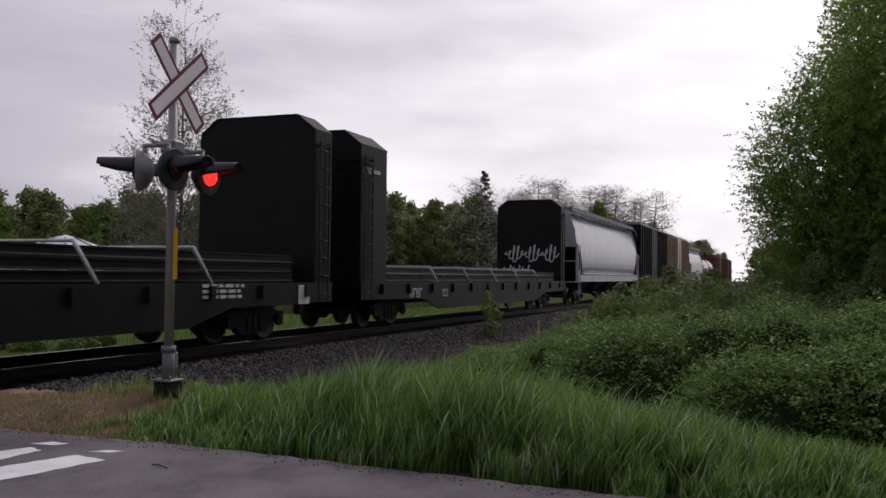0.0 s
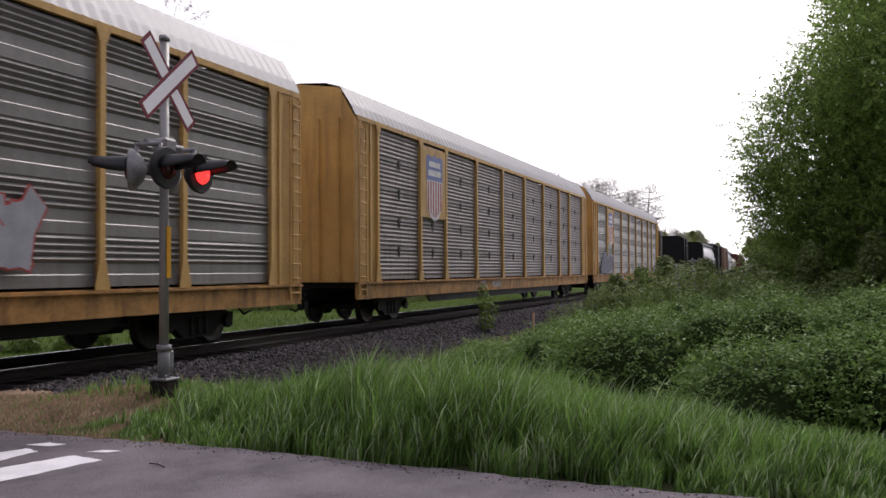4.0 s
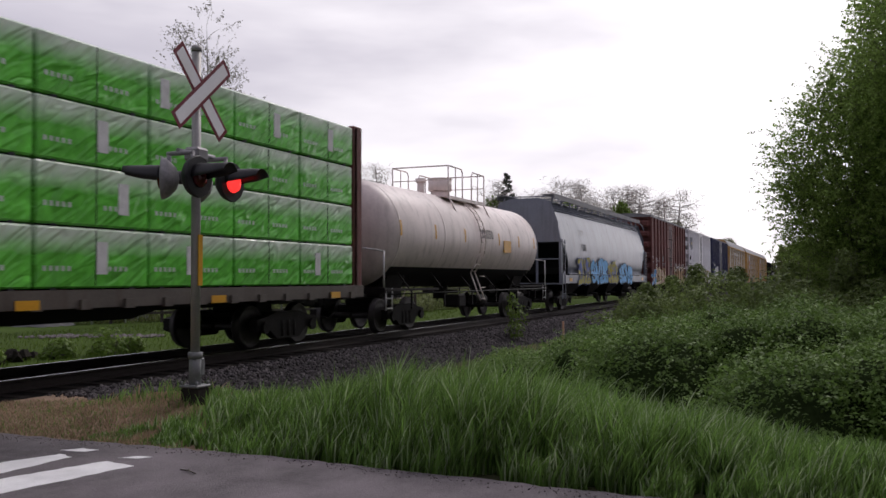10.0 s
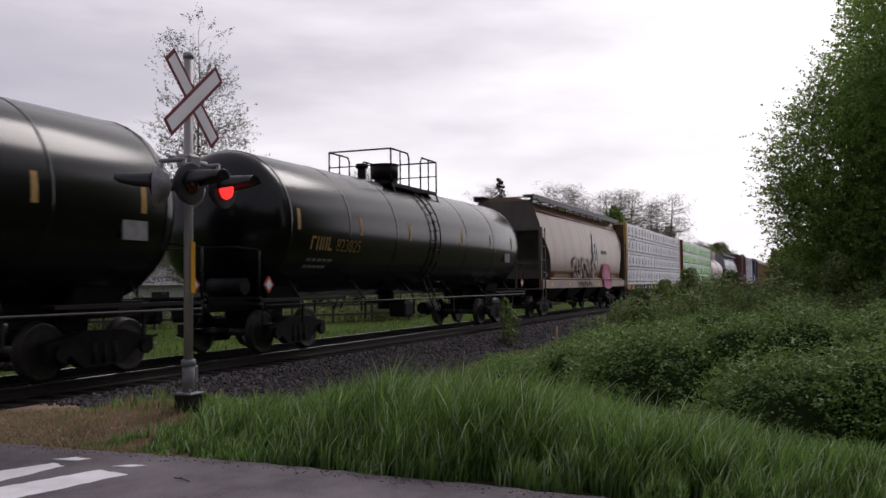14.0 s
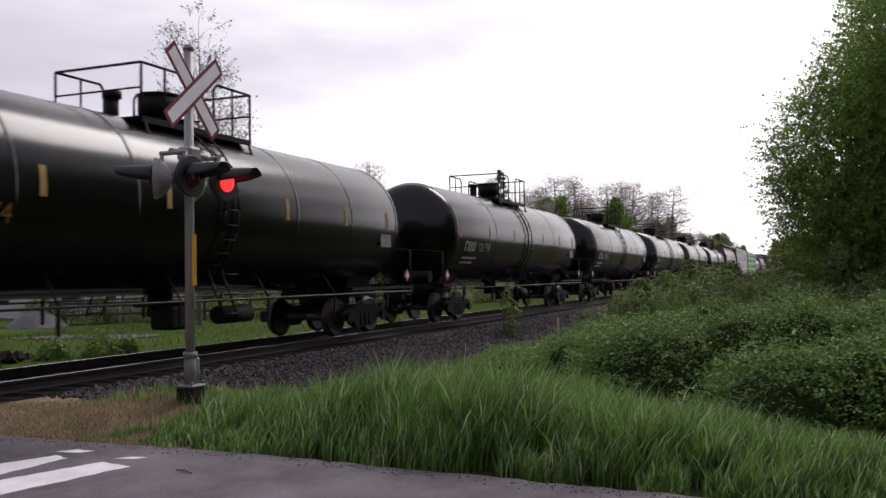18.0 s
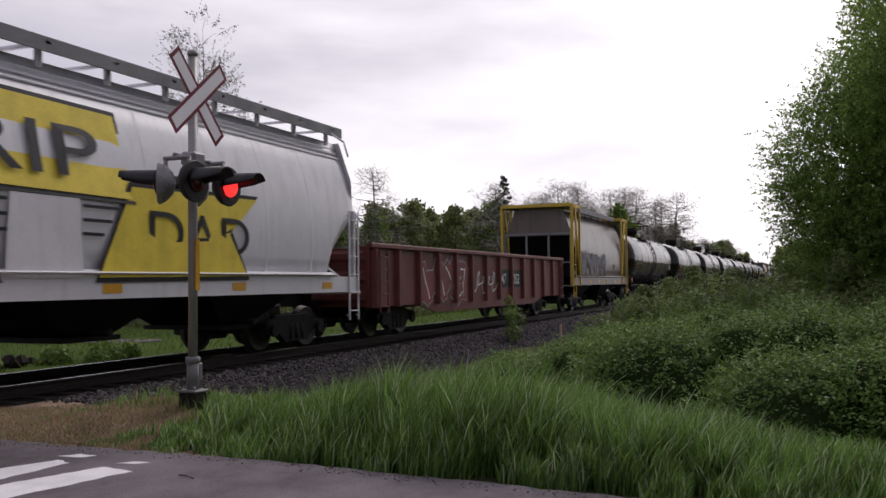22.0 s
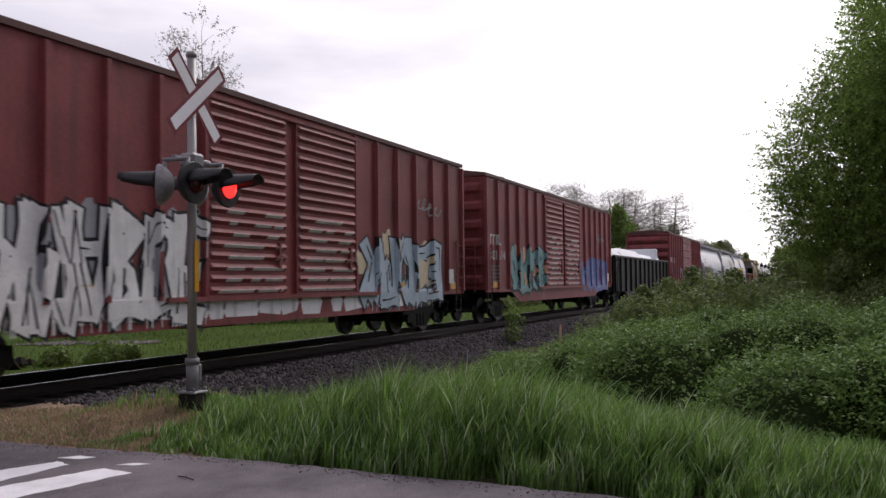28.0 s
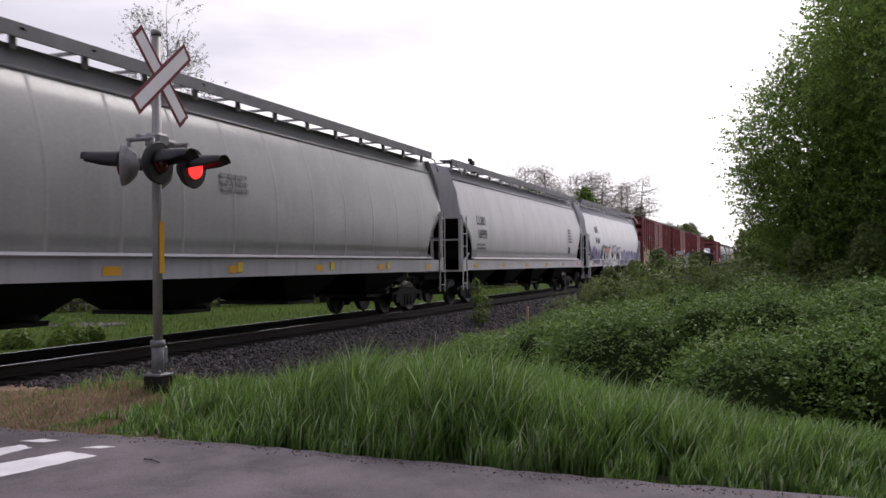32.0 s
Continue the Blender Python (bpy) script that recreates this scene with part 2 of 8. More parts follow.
M["yellow"] = material("weathered_yellow_paint", (0.54, 0.33, 0.105), 0.6, 0, 0.25, 1.2, 22, 0.15, 0.65, (0.22, 0.12, 0.05))
M["bright_yellow"] = material("bright_yellow_paint", (0.62, 0.42, 0.05), 0.55, 0, 0.15, 2, 22, 0.1)
M["rust_tan"] = material("rusty_tan_end_sheet", (0.115, 0.066, 0.032), 0.65, 0, 0.35, 1.2, 22, 0.2, 0.7, (0.07, 0.035, 0.02))
M["sill_rust"] = material("rusty_scuffed_yellow_sill", (0.36, 0.19, 0.055), 0.7, 0, 0.5, 2.2, 16, 0.25, 0.9, (0.09, 0.045, 0.025))
M["galv_brown"] = material("grimy_brown_galvanised_panel", (0.25, 0.226, 0.217), 0.55, 0.15, 0.38, 1.4, 18, 0.15, 0.6, (0.09, 0.07, 0.062))
M["galv"] = material("weathered_galvanised_panel", (0.235, 0.225, 0.215), 0.42, 0.3, 0.22, 1.2, 24, 0.1, 0.35, (0.12, 0.10, 0.085))
M["rack_roof"] = material("weathered_corrugated_roof", (0.29, 0.285, 0.29), 0.5, 0.2, 0.12, 0.8, 20, 0.1, 0.2, (0.4, 0.38, 0.36))
M["amber"] = material("amber_reflector", (0.65, 0.33, 0.02), 0.4, 0, 0.15, 5, 30, 0.05)
M["white_mark"] = material("white_stencil_paint", (0.62, 0.62, 0.62), 0.6, 0, 0.25, 6, 40, 0.05)
M["gold_mark"] = material("gold_stencil_paint", (0.36, 0.22, 0.06), 0.55, 0, 0.25, 6, 40, 0.05)
M["dark_mark"] = material("dark_stencil_paint", (0.03, 0.03, 0.035), 0.6, 0, 0.3, 6, 40, 0.05)
M["red_mark"] = material("red_stencil_paint", (0.42, 0.06, 0.05), 0.6, 0, 0.2, 6, 40, 0.05)
M["pale_mark"] = material("faded_grey_stencil", (0.20, 0.20, 0.205), 0.6, 0, 0.3, 6, 40, 0.05)
for nm, c in (("spray_white", (0.76, 0.76, 0.76)), ("spray_sky", (0.16, 0.42, 0.72)), ("spray_black", (0.012, 0.012, 0.016)),
              ("spray_yellow", (0.72, 0.56, 0.05)), ("spray_cream", (0.62, 0.52, 0.36)), ("spray_lime", (0.42, 0.55, 0.06)),
              ("spray_violet", (0.16, 0.14, 0.32)), ("spray_pink", (0.50, 0.15, 0.26)), ("spray_teal", (0.16, 0.33, 0.34)),
              ("spray_peach", (0.58, 0.33, 0.22)), ("spray_grey", (0.33, 0.34, 0.37)), ("spray_blue", (0.14, 0.18, 0.40)),
              ("spray_olive", (0.40, 0.36, 0.05)), ("spray_slate", (0.11, 0.11, 0.15)), ("spray_straw", (0.50, 0.42, 0.17)), ("spray_lavender", (0.34, 0.34, 0.47)), ("spray_pale", (0.42, 0.52, 0.62)), ("spray_tan", (0.36, 0.24, 0.13))):
    M[nm] = material(nm, c, 0.6, 0, 0.18, 3, 25, 0.05, 0.25, tuple(v * 0.45 for v in c))
M["wrap_white"] = material("printed_white_lumber_wrap", (0.90, 0.89, 0.95), 0.3, 0, 0.12, 1.5, 6, 1.0, bump_scale=2.4, random_obj=0.06, crease=True)
M["wrap_green"] = material("green_lumber_wrap", (0.12, 0.52, 0.06), 0.25, 0, 0.3, 1.5, 6, 0.7, bump_scale=2.2, random_obj=0.10, crease=True)
_n, _l = M["wrap_green"].node_tree.nodes, M["wrap_green"].node_tree.links
_b = _n["Principled BSDF"]
_src = _b.inputs["Base Color"].links[0].from_socket
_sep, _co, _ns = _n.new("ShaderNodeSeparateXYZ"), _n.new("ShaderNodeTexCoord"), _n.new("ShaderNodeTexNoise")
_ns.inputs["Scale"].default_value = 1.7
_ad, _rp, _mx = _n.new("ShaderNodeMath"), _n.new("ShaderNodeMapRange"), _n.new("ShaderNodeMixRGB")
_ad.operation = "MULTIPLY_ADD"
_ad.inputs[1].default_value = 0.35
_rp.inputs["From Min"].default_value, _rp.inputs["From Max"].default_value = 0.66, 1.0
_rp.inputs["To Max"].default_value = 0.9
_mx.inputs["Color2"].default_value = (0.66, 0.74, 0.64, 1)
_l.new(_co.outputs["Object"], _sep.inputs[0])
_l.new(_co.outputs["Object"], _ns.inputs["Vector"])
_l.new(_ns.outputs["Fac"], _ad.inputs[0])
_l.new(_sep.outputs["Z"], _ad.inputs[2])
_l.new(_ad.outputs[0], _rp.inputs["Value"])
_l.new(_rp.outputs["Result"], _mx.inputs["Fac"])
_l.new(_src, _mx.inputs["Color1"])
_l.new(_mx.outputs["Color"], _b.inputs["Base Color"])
M["wrap_pale"] = material("pale_lumber_wrap_band", (0.50, 0.60, 0.50), 0.4, 0, 0.15, 1.5, 6, 0.6, bump_scale=2.6, random_obj=0.1)
M["tarp"] = material("white_tarpaulin", (0.68, 0.69, 0.72), 0.55, 0, 0.1, 1, 8, 0.5, bump_scale=2.0)
M["mast"] = material("galvanised_mast", (0.36, 0.35, 0.34), 0.5, 0.4, 0.18, 3, 40, 0.1)
M["sig_black"] = material("matt_black_signal_housing", (0.02, 0.02, 0.022), 0.45, 0, 0.35, 4, 30, 0.08)
M["sig_grey"] = material("scuffed_grey_housing", (0.30, 0.29, 0.30), 0.5, 0.2, 0.35, 5, 30, 0.1)
M["board_white"] = material("white_reflective_board", (0.88, 0.86, 0.88), 0.6, 0, 0.06, 4, 40, 0.02)
M["board_red"] = material("dark_red_board_border", (0.17, 0.014, 0.03), 0.5, 0, 0.15, 4, 40, 0.02)
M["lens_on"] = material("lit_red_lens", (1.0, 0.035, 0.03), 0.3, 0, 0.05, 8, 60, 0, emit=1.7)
M["lens_off"] = material("dark_red_lens", (0.09, 0.01, 0.012), 0.2, 0, 0.2, 8, 60, 0)
M["bark"] = material("grey_brown_bark", (0.13, 0.115, 0.10), 0.9, 0, 0.35, 3, 25, 0.7)
M["grass"] = leafy("tall_green_grass", (0.165, 0.285, 0.068), 0.5, 0.5, 0.5)
M["grass_dry"] = leafy("dry_grass_blade", (0.38, 0.275, 0.19))
# oil-stained bed, painted darker still for the shade under the train
M["oily_shade_bed"] = material("oily_shaded_ballast", (0.013, 0.012, 0.012), 0.95, 0, 0.5, 9, 35, 1.0, spec=0.05)
M["old_sheet"] = material("grimy_grey_sheet", (0.10, 0.10, 0.105), 0.6, 0, 0.3, 2, 12, 0.3)
M["bramble"] = leafy("bramble_leaf", (0.158, 0.258, 0.062), 0.38, 0.35, 0.55)
# near-black green that paints the shade deep between the bramble leaves
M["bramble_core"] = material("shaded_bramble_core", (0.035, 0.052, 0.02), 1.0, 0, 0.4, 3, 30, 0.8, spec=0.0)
M["meadow_blade"] = leafy("meadow_grass_blade", (0.105, 0.16, 0.03), 0.4, 0.4, 0.9)
# paler copy of the grass: highlights on the blades put into the colour
M["grass_glint"] = leafy("glint_grass_blade", (0.40, 0.49, 0.29), 0.25, 0.45, 0.42)
M["leaf"] = leafy("fresh_tree_leaf", (0.235, 0.345, 0.085), 0.5, 0.55)
M["leaf_olive"] = leafy("olive_shrub_leaf", (0.15, 0.205, 0.06), 0.4, 0.45)
M["leaf_birch"] = leafy("grey_green_new_leaf", (0.25, 0.24, 0.19), 0.4, 0.4)
M["twig"] = material("grey_fine_twig", (0.48, 0.44, 0.40), 0.9, 0, 0.3, 2, 20, 0.0)
M["leaf_dark"] = leafy("dark_wood_leaf", (0.20, 0.235, 0.09), 0.4, 0.5)
M["leaf_fresh"] = leafy("spring_leaf", (0.13, 0.20, 0.04), 0.35, 0.4)
M["needle"] = leafy("conifer_needle", (0.025, 0.040, 0.022), 0.35, 0.1)
M["house_wall"] = material("grey_white_siding", (0.40, 0.40, 0.40), 0.6, 0, 0.06, 1, 20, 0.05)
M["house_roof"] = material("grey_shingle", (0.16, 0.16, 0.17), 0.85, 0, 0.25, 2, 30, 0.4)
M["pane"] = material("dark_window_glass", (0.03, 0.035, 0.04), 0.1, 0, 0.1, 2, 20, 0)
M["fence_wire"] = material("weathered_fence_wood", (0.07, 0.06, 0.055), 0.9, 0, 0.3, 3, 30, 0.5)


# ---- mesh helpers ----
class Geo:
    """Collects vertices and faces of one mesh; each face carries a material slot and a smooth flag."""

    def __init__(self):
        self.v, self.f, self.m, self.s = [], [], [], []

    def add(self, vs, fs, mat=0, smooth=False):
        o = len(self.v)
        self.v.extend(vs)
        self.f.extend(tuple(i + o for i in f) for f in fs)
        self.m.extend([mat] * len(fs))
        self.s.extend([smooth] * len(fs))
        return self

    def box(self, x0, x1, y0, y1, z0, z1, mat=0, bev=0.0):
        if bev <= 0:
            vs = [(x, y, z) for z in (z0, z1) for y in (y0, y1) for x in (x0, x1)]
            fs = [(0, 2, 3, 1), (4, 5, 7, 6), (0, 1, 5, 4), (2, 6, 7, 3), (0, 4, 6, 2), (1, 3, 7, 5)]
            return self.add(vs, fs, mat)
        b = min(bev, abs(x1 - x0) / 2.1, abs(z1 - z0) / 2.1, abs(y1 - y0) / 2.1)
        vs, fs = [], []
        for z, d in ((z0, b), (z0 + b, 0), (z1 - b, 0), (z1, b)):
            vs += [(x0 + d, y0 + b, z), (x0 + b, y0 + d, z), (x1 - b, y0 + d, z), (x1 - d, y0 + b, z),
                   (x1 - d, y1 - b, z), (x1 - b, y1 - d, z), (x0 + b, y1 - d, z), (x0 + d, y1 - b, z)]
        for k in range(3):
            for i in range(8):
                j = (i + 1) % 8
                fs.append((k * 8 + i, k * 8 + j, k * 8 + 8 + j, k * 8 + 8 + i))
        fs += [tuple(range(7, -1, -1)), tuple(range(24, 32))]
        return self.add(vs, fs, mat)

    def tube(self, p0, p1, r, n=8, mat=0, r1=None, caps=True, smooth=True):
        p0, p1 = Vector(p0), Vector(p1)
        r1 = r if r1 is None else r1
        q = (p1 - p0).to_track_quat("Z", "Y")
        vs = []
        for p, rr in ((p0, r), (p1, r1)):
            for i in range(n):
                a = 2 * math.pi * i / n
                vs.append(tuple(p + q @ Vector((rr * math.cos(a), rr * math.sin(a), 0))))
        fs = [(i, (i + 1) % n, n + (i + 1) % n, n + i) for i in range(n)]
        self.add(vs, fs, mat, smooth)
        if caps:
            o = len(self.v) - 2 * n
            self.f += [tuple(o + i for i in range(n - 1, -1, -1)), tuple(o + n + i for i in range(n))]
            self.m += [mat, mat]
            self.s += [False, False]
        return self

    def pipe(self, pts, r, n=6, mat=0):
        for a, b in zip(pts[:-1], pts[1:]):
            self.tube(a, b, r, n, mat)
        return self

    def loft(self, rings, mat=0, closed=True, caps=True, smooth=True):
        n = len(rings[0])
        vs = [tuple(p) for r in rings for p in r]
        fs = []
        for k in range(len(rings) - 1):
            for i in range(n if closed else n - 1):
                j = (i + 1) % n
                fs.append((k * n + i, k * n + j, (k + 1) * n + j, (k + 1) * n + i))
        self.add(vs, fs, mat, smooth)
        if caps:
            o = len(self.v) - len(vs)
            e = o + (len(rings) - 1) * n
            self.f += [tuple(o + i for i in range(n - 1, -1, -1)), tuple(e + i for i in range(n))]
            self.m += [mat, mat]
            self.s += [False, False]
        return self

    def plate(self, pts, y, thick, mat=0):
        """An upright plate: outline pts of (x, z), at depth y, thick towards +y."""
        n = len(pts)
        vs = [(x, y, z) for x, z in pts] + [(x, y + thick, z) for x, z in pts]
        fs = [tuple(range(n)), tuple(range(2 * n - 1, n - 1, -1))]
        fs += [(i, n + i, n + (i + 1) % n, (i + 1) % n) for i in range(n)]
        return self.add(vs, fs, mat)

    def mesh(self, name, mats):
        me = bpy.data.meshes.new(name)
        me.from_pydata(self.v, [], self.f)
        for mt in mats:
            me.materials.append(mt)
        me.polygons.foreach_set("material_index", self.m)
        me.polygons.foreach_set("use_smooth", self.s)
        me.update()
        bm = bmesh.new()
        bm.from_mesh(me)
        bmesh.ops.recalc_face_normals(bm, faces=bm.faces)
        bm.to_mesh(me)
        bm.free()
        return me


def mlist(mat):
    return [M[k] for k in ([mat] if isinstance(mat, str) else mat)]


def part(name, geo, mat, parent, label="", at=None):
    """One mesh object under a thing or a part."""
    data = geo.mesh(name, mlist(mat)) if isinstance(geo, Geo) else geo
    ob = new(name, data)
    ob.parent = parent
    if at:
        ob.location = at
    if label:
        ob["label"] = label
    return ob


def thing(name, label, category, at=(0, 0, 0), group="", kind=""):
    ob = new(name)
    ob.location = at
    return tagged(ob, label, category, group, kind)


def raw_mesh(name, v, f, mats, mi=None):
    me = bpy.data.meshes.new(name)
    if isinstance(f, np.ndarray):   # many equal polygons at once
        n, k = f.shape
        me.vertices.add(len(v))
        me.vertices.foreach_set("co", np.asarray(v, dtype=np.float32).ravel())
        me.loops.add(n * k)
        me.loops.foreach_set("vertex_index", f.astype(np.int32).ravel())
        me.polygons.add(n)
        me.polygons.foreach_set("loop_start", np.arange(0, n * k, k, dtype=np.int32))
        me.update(calc_edges=True)
    else:
        me.from_pydata(v, [], f)
    for mt in mats:
        me.materials.append(mt)
    if mi is not None:
        me.polygons.foreach_set("material_index", mi)
    me.update()
    return me


LETTERS = {}


def letters(text, height):
    """Flat raised lettering in the built-in font, as a mesh in the x-z plane."""
    if (text, height) not in LETTERS:
        cu = bpy.data.curves.new("lettering", "FONT")
        cu.body, cu.size, cu.extrude, cu.align_x = text, height * 1.35, 0.002, "LEFT"
        ob = new("lettering", cu)
        ob.rotation_euler = (radians(90), 0, 0)
        bpy.context.view_layer.update()
        me = bpy.data.meshes.new_from_object(ob.evaluated_get(bpy.context.evaluated_depsgraph_get()))
        me.transform(ob.matrix_world)
        bpy.data.objects.remove(ob)
        LETTERS[(text, height)] = me
    return LETTERS[(text, height)]


def stencil(text, x, z, height, mat, parent, y=-1.56, name="number"):
    me = letters(text, height).copy()
    me.materials.clear()
    me.materials.append(M[mat])
    return part(name, me, mat, parent, at=(x, y, z))


def bars(x, z, w, h, rows, mat, parent, y=-1.556, seed=1, name="stencil_lines"):
    """Small writing that cannot be read, as rows of short bars."""
    rnd = random.Random(seed)
    g = Geo()
    step = h / rows
    for k in range(rows):
        u = 0.0
        while u < w * 0.92:
            b = rnd.uniform(0.08, 0.22) * max(w, 0.5)
            b = min(b, w - u)
            g.box(x + u, x + u + b, y, y + 0.004, z + h - (k + 0.78) * step, z + h - (k + 0.2) * step)
            u += b + 0.05 * max(w, 0.5)
    return part(name, g, mat, parent)


def glyphs(x, z, count, h, mat, parent, y=-1.556, seed=3, name="owner_mark"):
    """Owner's initials as plain upright bars of their size."""
    rnd = random.Random(seed)
    g = Geo()
    w = h * 0.62
    for k in range(count):
        x0 = x + k * w * 1.35
        g.box(x0, x0 + w * 0.26, y, y + 0.004, z, z + h)
        kind = rnd.choice((0, 1, 2))
        if kind == 0:
            g.box(x0 + w * 0.26, x0 + w, y, y + 0.004, z, z + h * 0.18)
        elif kind == 1:
            g.box(x0 + w * 0.26, x0 + w, y, y + 0.004, z + h * 0.82, z + h)
        else:
            g.box(x0 + w * 0.74, x0 + w, y, y + 0.004, z, z + h)
    return part(name, g, mat, parent)


def blob(cx, cz, rx, rz, rnd, n=18, wob=0.16):
    ph = [rnd.uniform(0, 6.28) for _ in range(3)]
    pts = []
    for i in range(n):
        a = 2 * math.pi * i / n
        k = 1 + wob * (math.sin(2 * a + ph[0]) + 0.7 * math.sin(3 * a + ph[1]) + 0.4 * math.sin(5 * a + ph[2]))
        ca, sa = math.cos(a), math.sin(a)
        sq = 1 / max(abs(ca), abs(sa)) ** 0.55
        pts.append((cx + rx * k * ca * sq, cz + rz * k * sa * sq))
    return pts


STROKES = [[(0.1, 0, 0.1, 1), (0.1, 1, 0.8, 0.78), (0.8, 0.78, 0.2, 0.5), (0.2, 0.5, 0.85, 0.2), (0.85, 0.2, 0.1, 0)],
           [(0.0, 0.0, 0.45, 1.0), (0.45, 1.0, 0.9, 0.0), (0.2, 0.35, 0.7, 0.35)],
           [(0.9, 0.85, 0.5, 1.0), (0.5, 1.0, 0.1, 0.7), (0.1, 0.7, 0.85, 0.35), (0.85, 0.35, 0.45, 0.0), (0.45, 0.0, 0.05, 0.15)],
           [(0.5, 0.0, 0.5, 1.0), (0.0, 0.95, 1.0, 0.98)],
           [(0.9, 1.0, 0.1, 0.95), (0.1, 0.95, 0.15, 0.0), (0.15, 0.0, 0.95, 0.05), (0.15, 0.5, 0.75, 0.52)],
           [(0.1, 0.0, 0.15, 1.0), (0.15, 1.0, 0.5, 0.4), (0.5, 0.4, 0.85, 1.0), (0.85, 1.0, 0.9, 0.0)],
           [(0.85, 0.9, 0.3, 1.0), (0.3, 1.0, 0.05, 0.5), (0.05, 0.5, 0.35, 0.0), (0.35, 0.0, 0.9, 0.15), (0.9, 0.15, 0.85, 0.45)],
           [(0.1, 0.0, 0.1, 1.0), (0.1, 0.45, 0.85, 1.0), (0.3, 0.55, 0.9, 0.0)],
           [(0.45, 0.0, 0.1, 0.45), (0.1, 0.45, 0.5, 1.0), (0.5, 1.0, 0.9, 0.5), (0.9, 0.5, 0.45, 0.0)]]


def fat_stroke(geo, x0, z0, x1, z1, r0, r1, y, mat, bubble=True):
    """A thick painted stroke, with rounded ends or with cut, slightly flared ones."""
    a = math.atan2(z1 - z0, x1 - x0)
    pts = []
    if not bubble:
        ux, uz = math.cos(a), math.sin(a)
        for bx, bz, r, e in ((x0, z0, r0, -1), (x1, z1, r1, 1)):
            for side, far in ((-e, 0.95), (e, 0.45)):
                pts.append((bx - uz * r * 1.05 * side * -1 + ux * e * r * far, bz + ux * r * 1.05 * side * -1 + uz * e * r * far))
        geo.plate(pts, y, 0.0005, mat)
        return
    for i in range(6):
        b = a + math.pi / 2 + math.pi * i / 5
        pts.append((x0 + r0 * math.cos(b), z0 + r0 * math.sin(b)))
    for i in range(6):
        b = a - math.pi / 2 + math.pi * i / 5
        pts.append((x1 + r1 * math.cos(b), z1 + r1 * math.sin(b)))
    geo.plate(pts, y, 0.0005, mat)


POSTS = {}   # side posts of each car: half width at the root, at the face, depth, places along the car, height of the sill


def over_posts(g, parent):
    """Lays flat paint over the raised side posts of a car."""
    if parent.name not in POSTS:
        return g.v, g.f, g.m
    root, face, depth, xs, zs = POSTS[parent.name]
    bm = bmesh.new()
    vs = [bm.verts.new(p) for p in g.v]
    for f, mi in zip(g.f, g.m):
        bm.faces.new([vs[i] for i in f]).material_index = mi
    lo, hi = min(p[0] for p in g.v), max(p[0] for p in g.v)
    for c in xs:
        for e in (-root, -face, face, root):
            if lo < c + e < hi:
                bmesh.ops.bisect_plane(bm, geom=bm.verts[:] + bm.edges[:] + bm.faces[:], plane_co=(c + e, 0, 0), plane_no=(1, 0, 0))
    bmesh.ops.bisect_plane(bm, geom=bm.verts[:] + bm.edges[:] + bm.faces[:], plane_co=(0, 0, zs), plane_no=(0, 0, 1))
    for v in bm.verts:
        if v.co.z < zs + 1e-4:   # on the side sill
            v.co.y += depth - 0.038
            continue
        k = max([min(1.0, max(0.0, (root - abs(v.co.x - c)) / (root - face))) for c in xs] + [0.0])
        v.co.y += depth * (1 - k)
    bm.verts.index_update()
    out = [tuple(v.co) for v in bm.verts], [[v.index for v in f.verts] for f in bm.faces], [f.material_index for f in bm.faces]
    bm.free()
    return out


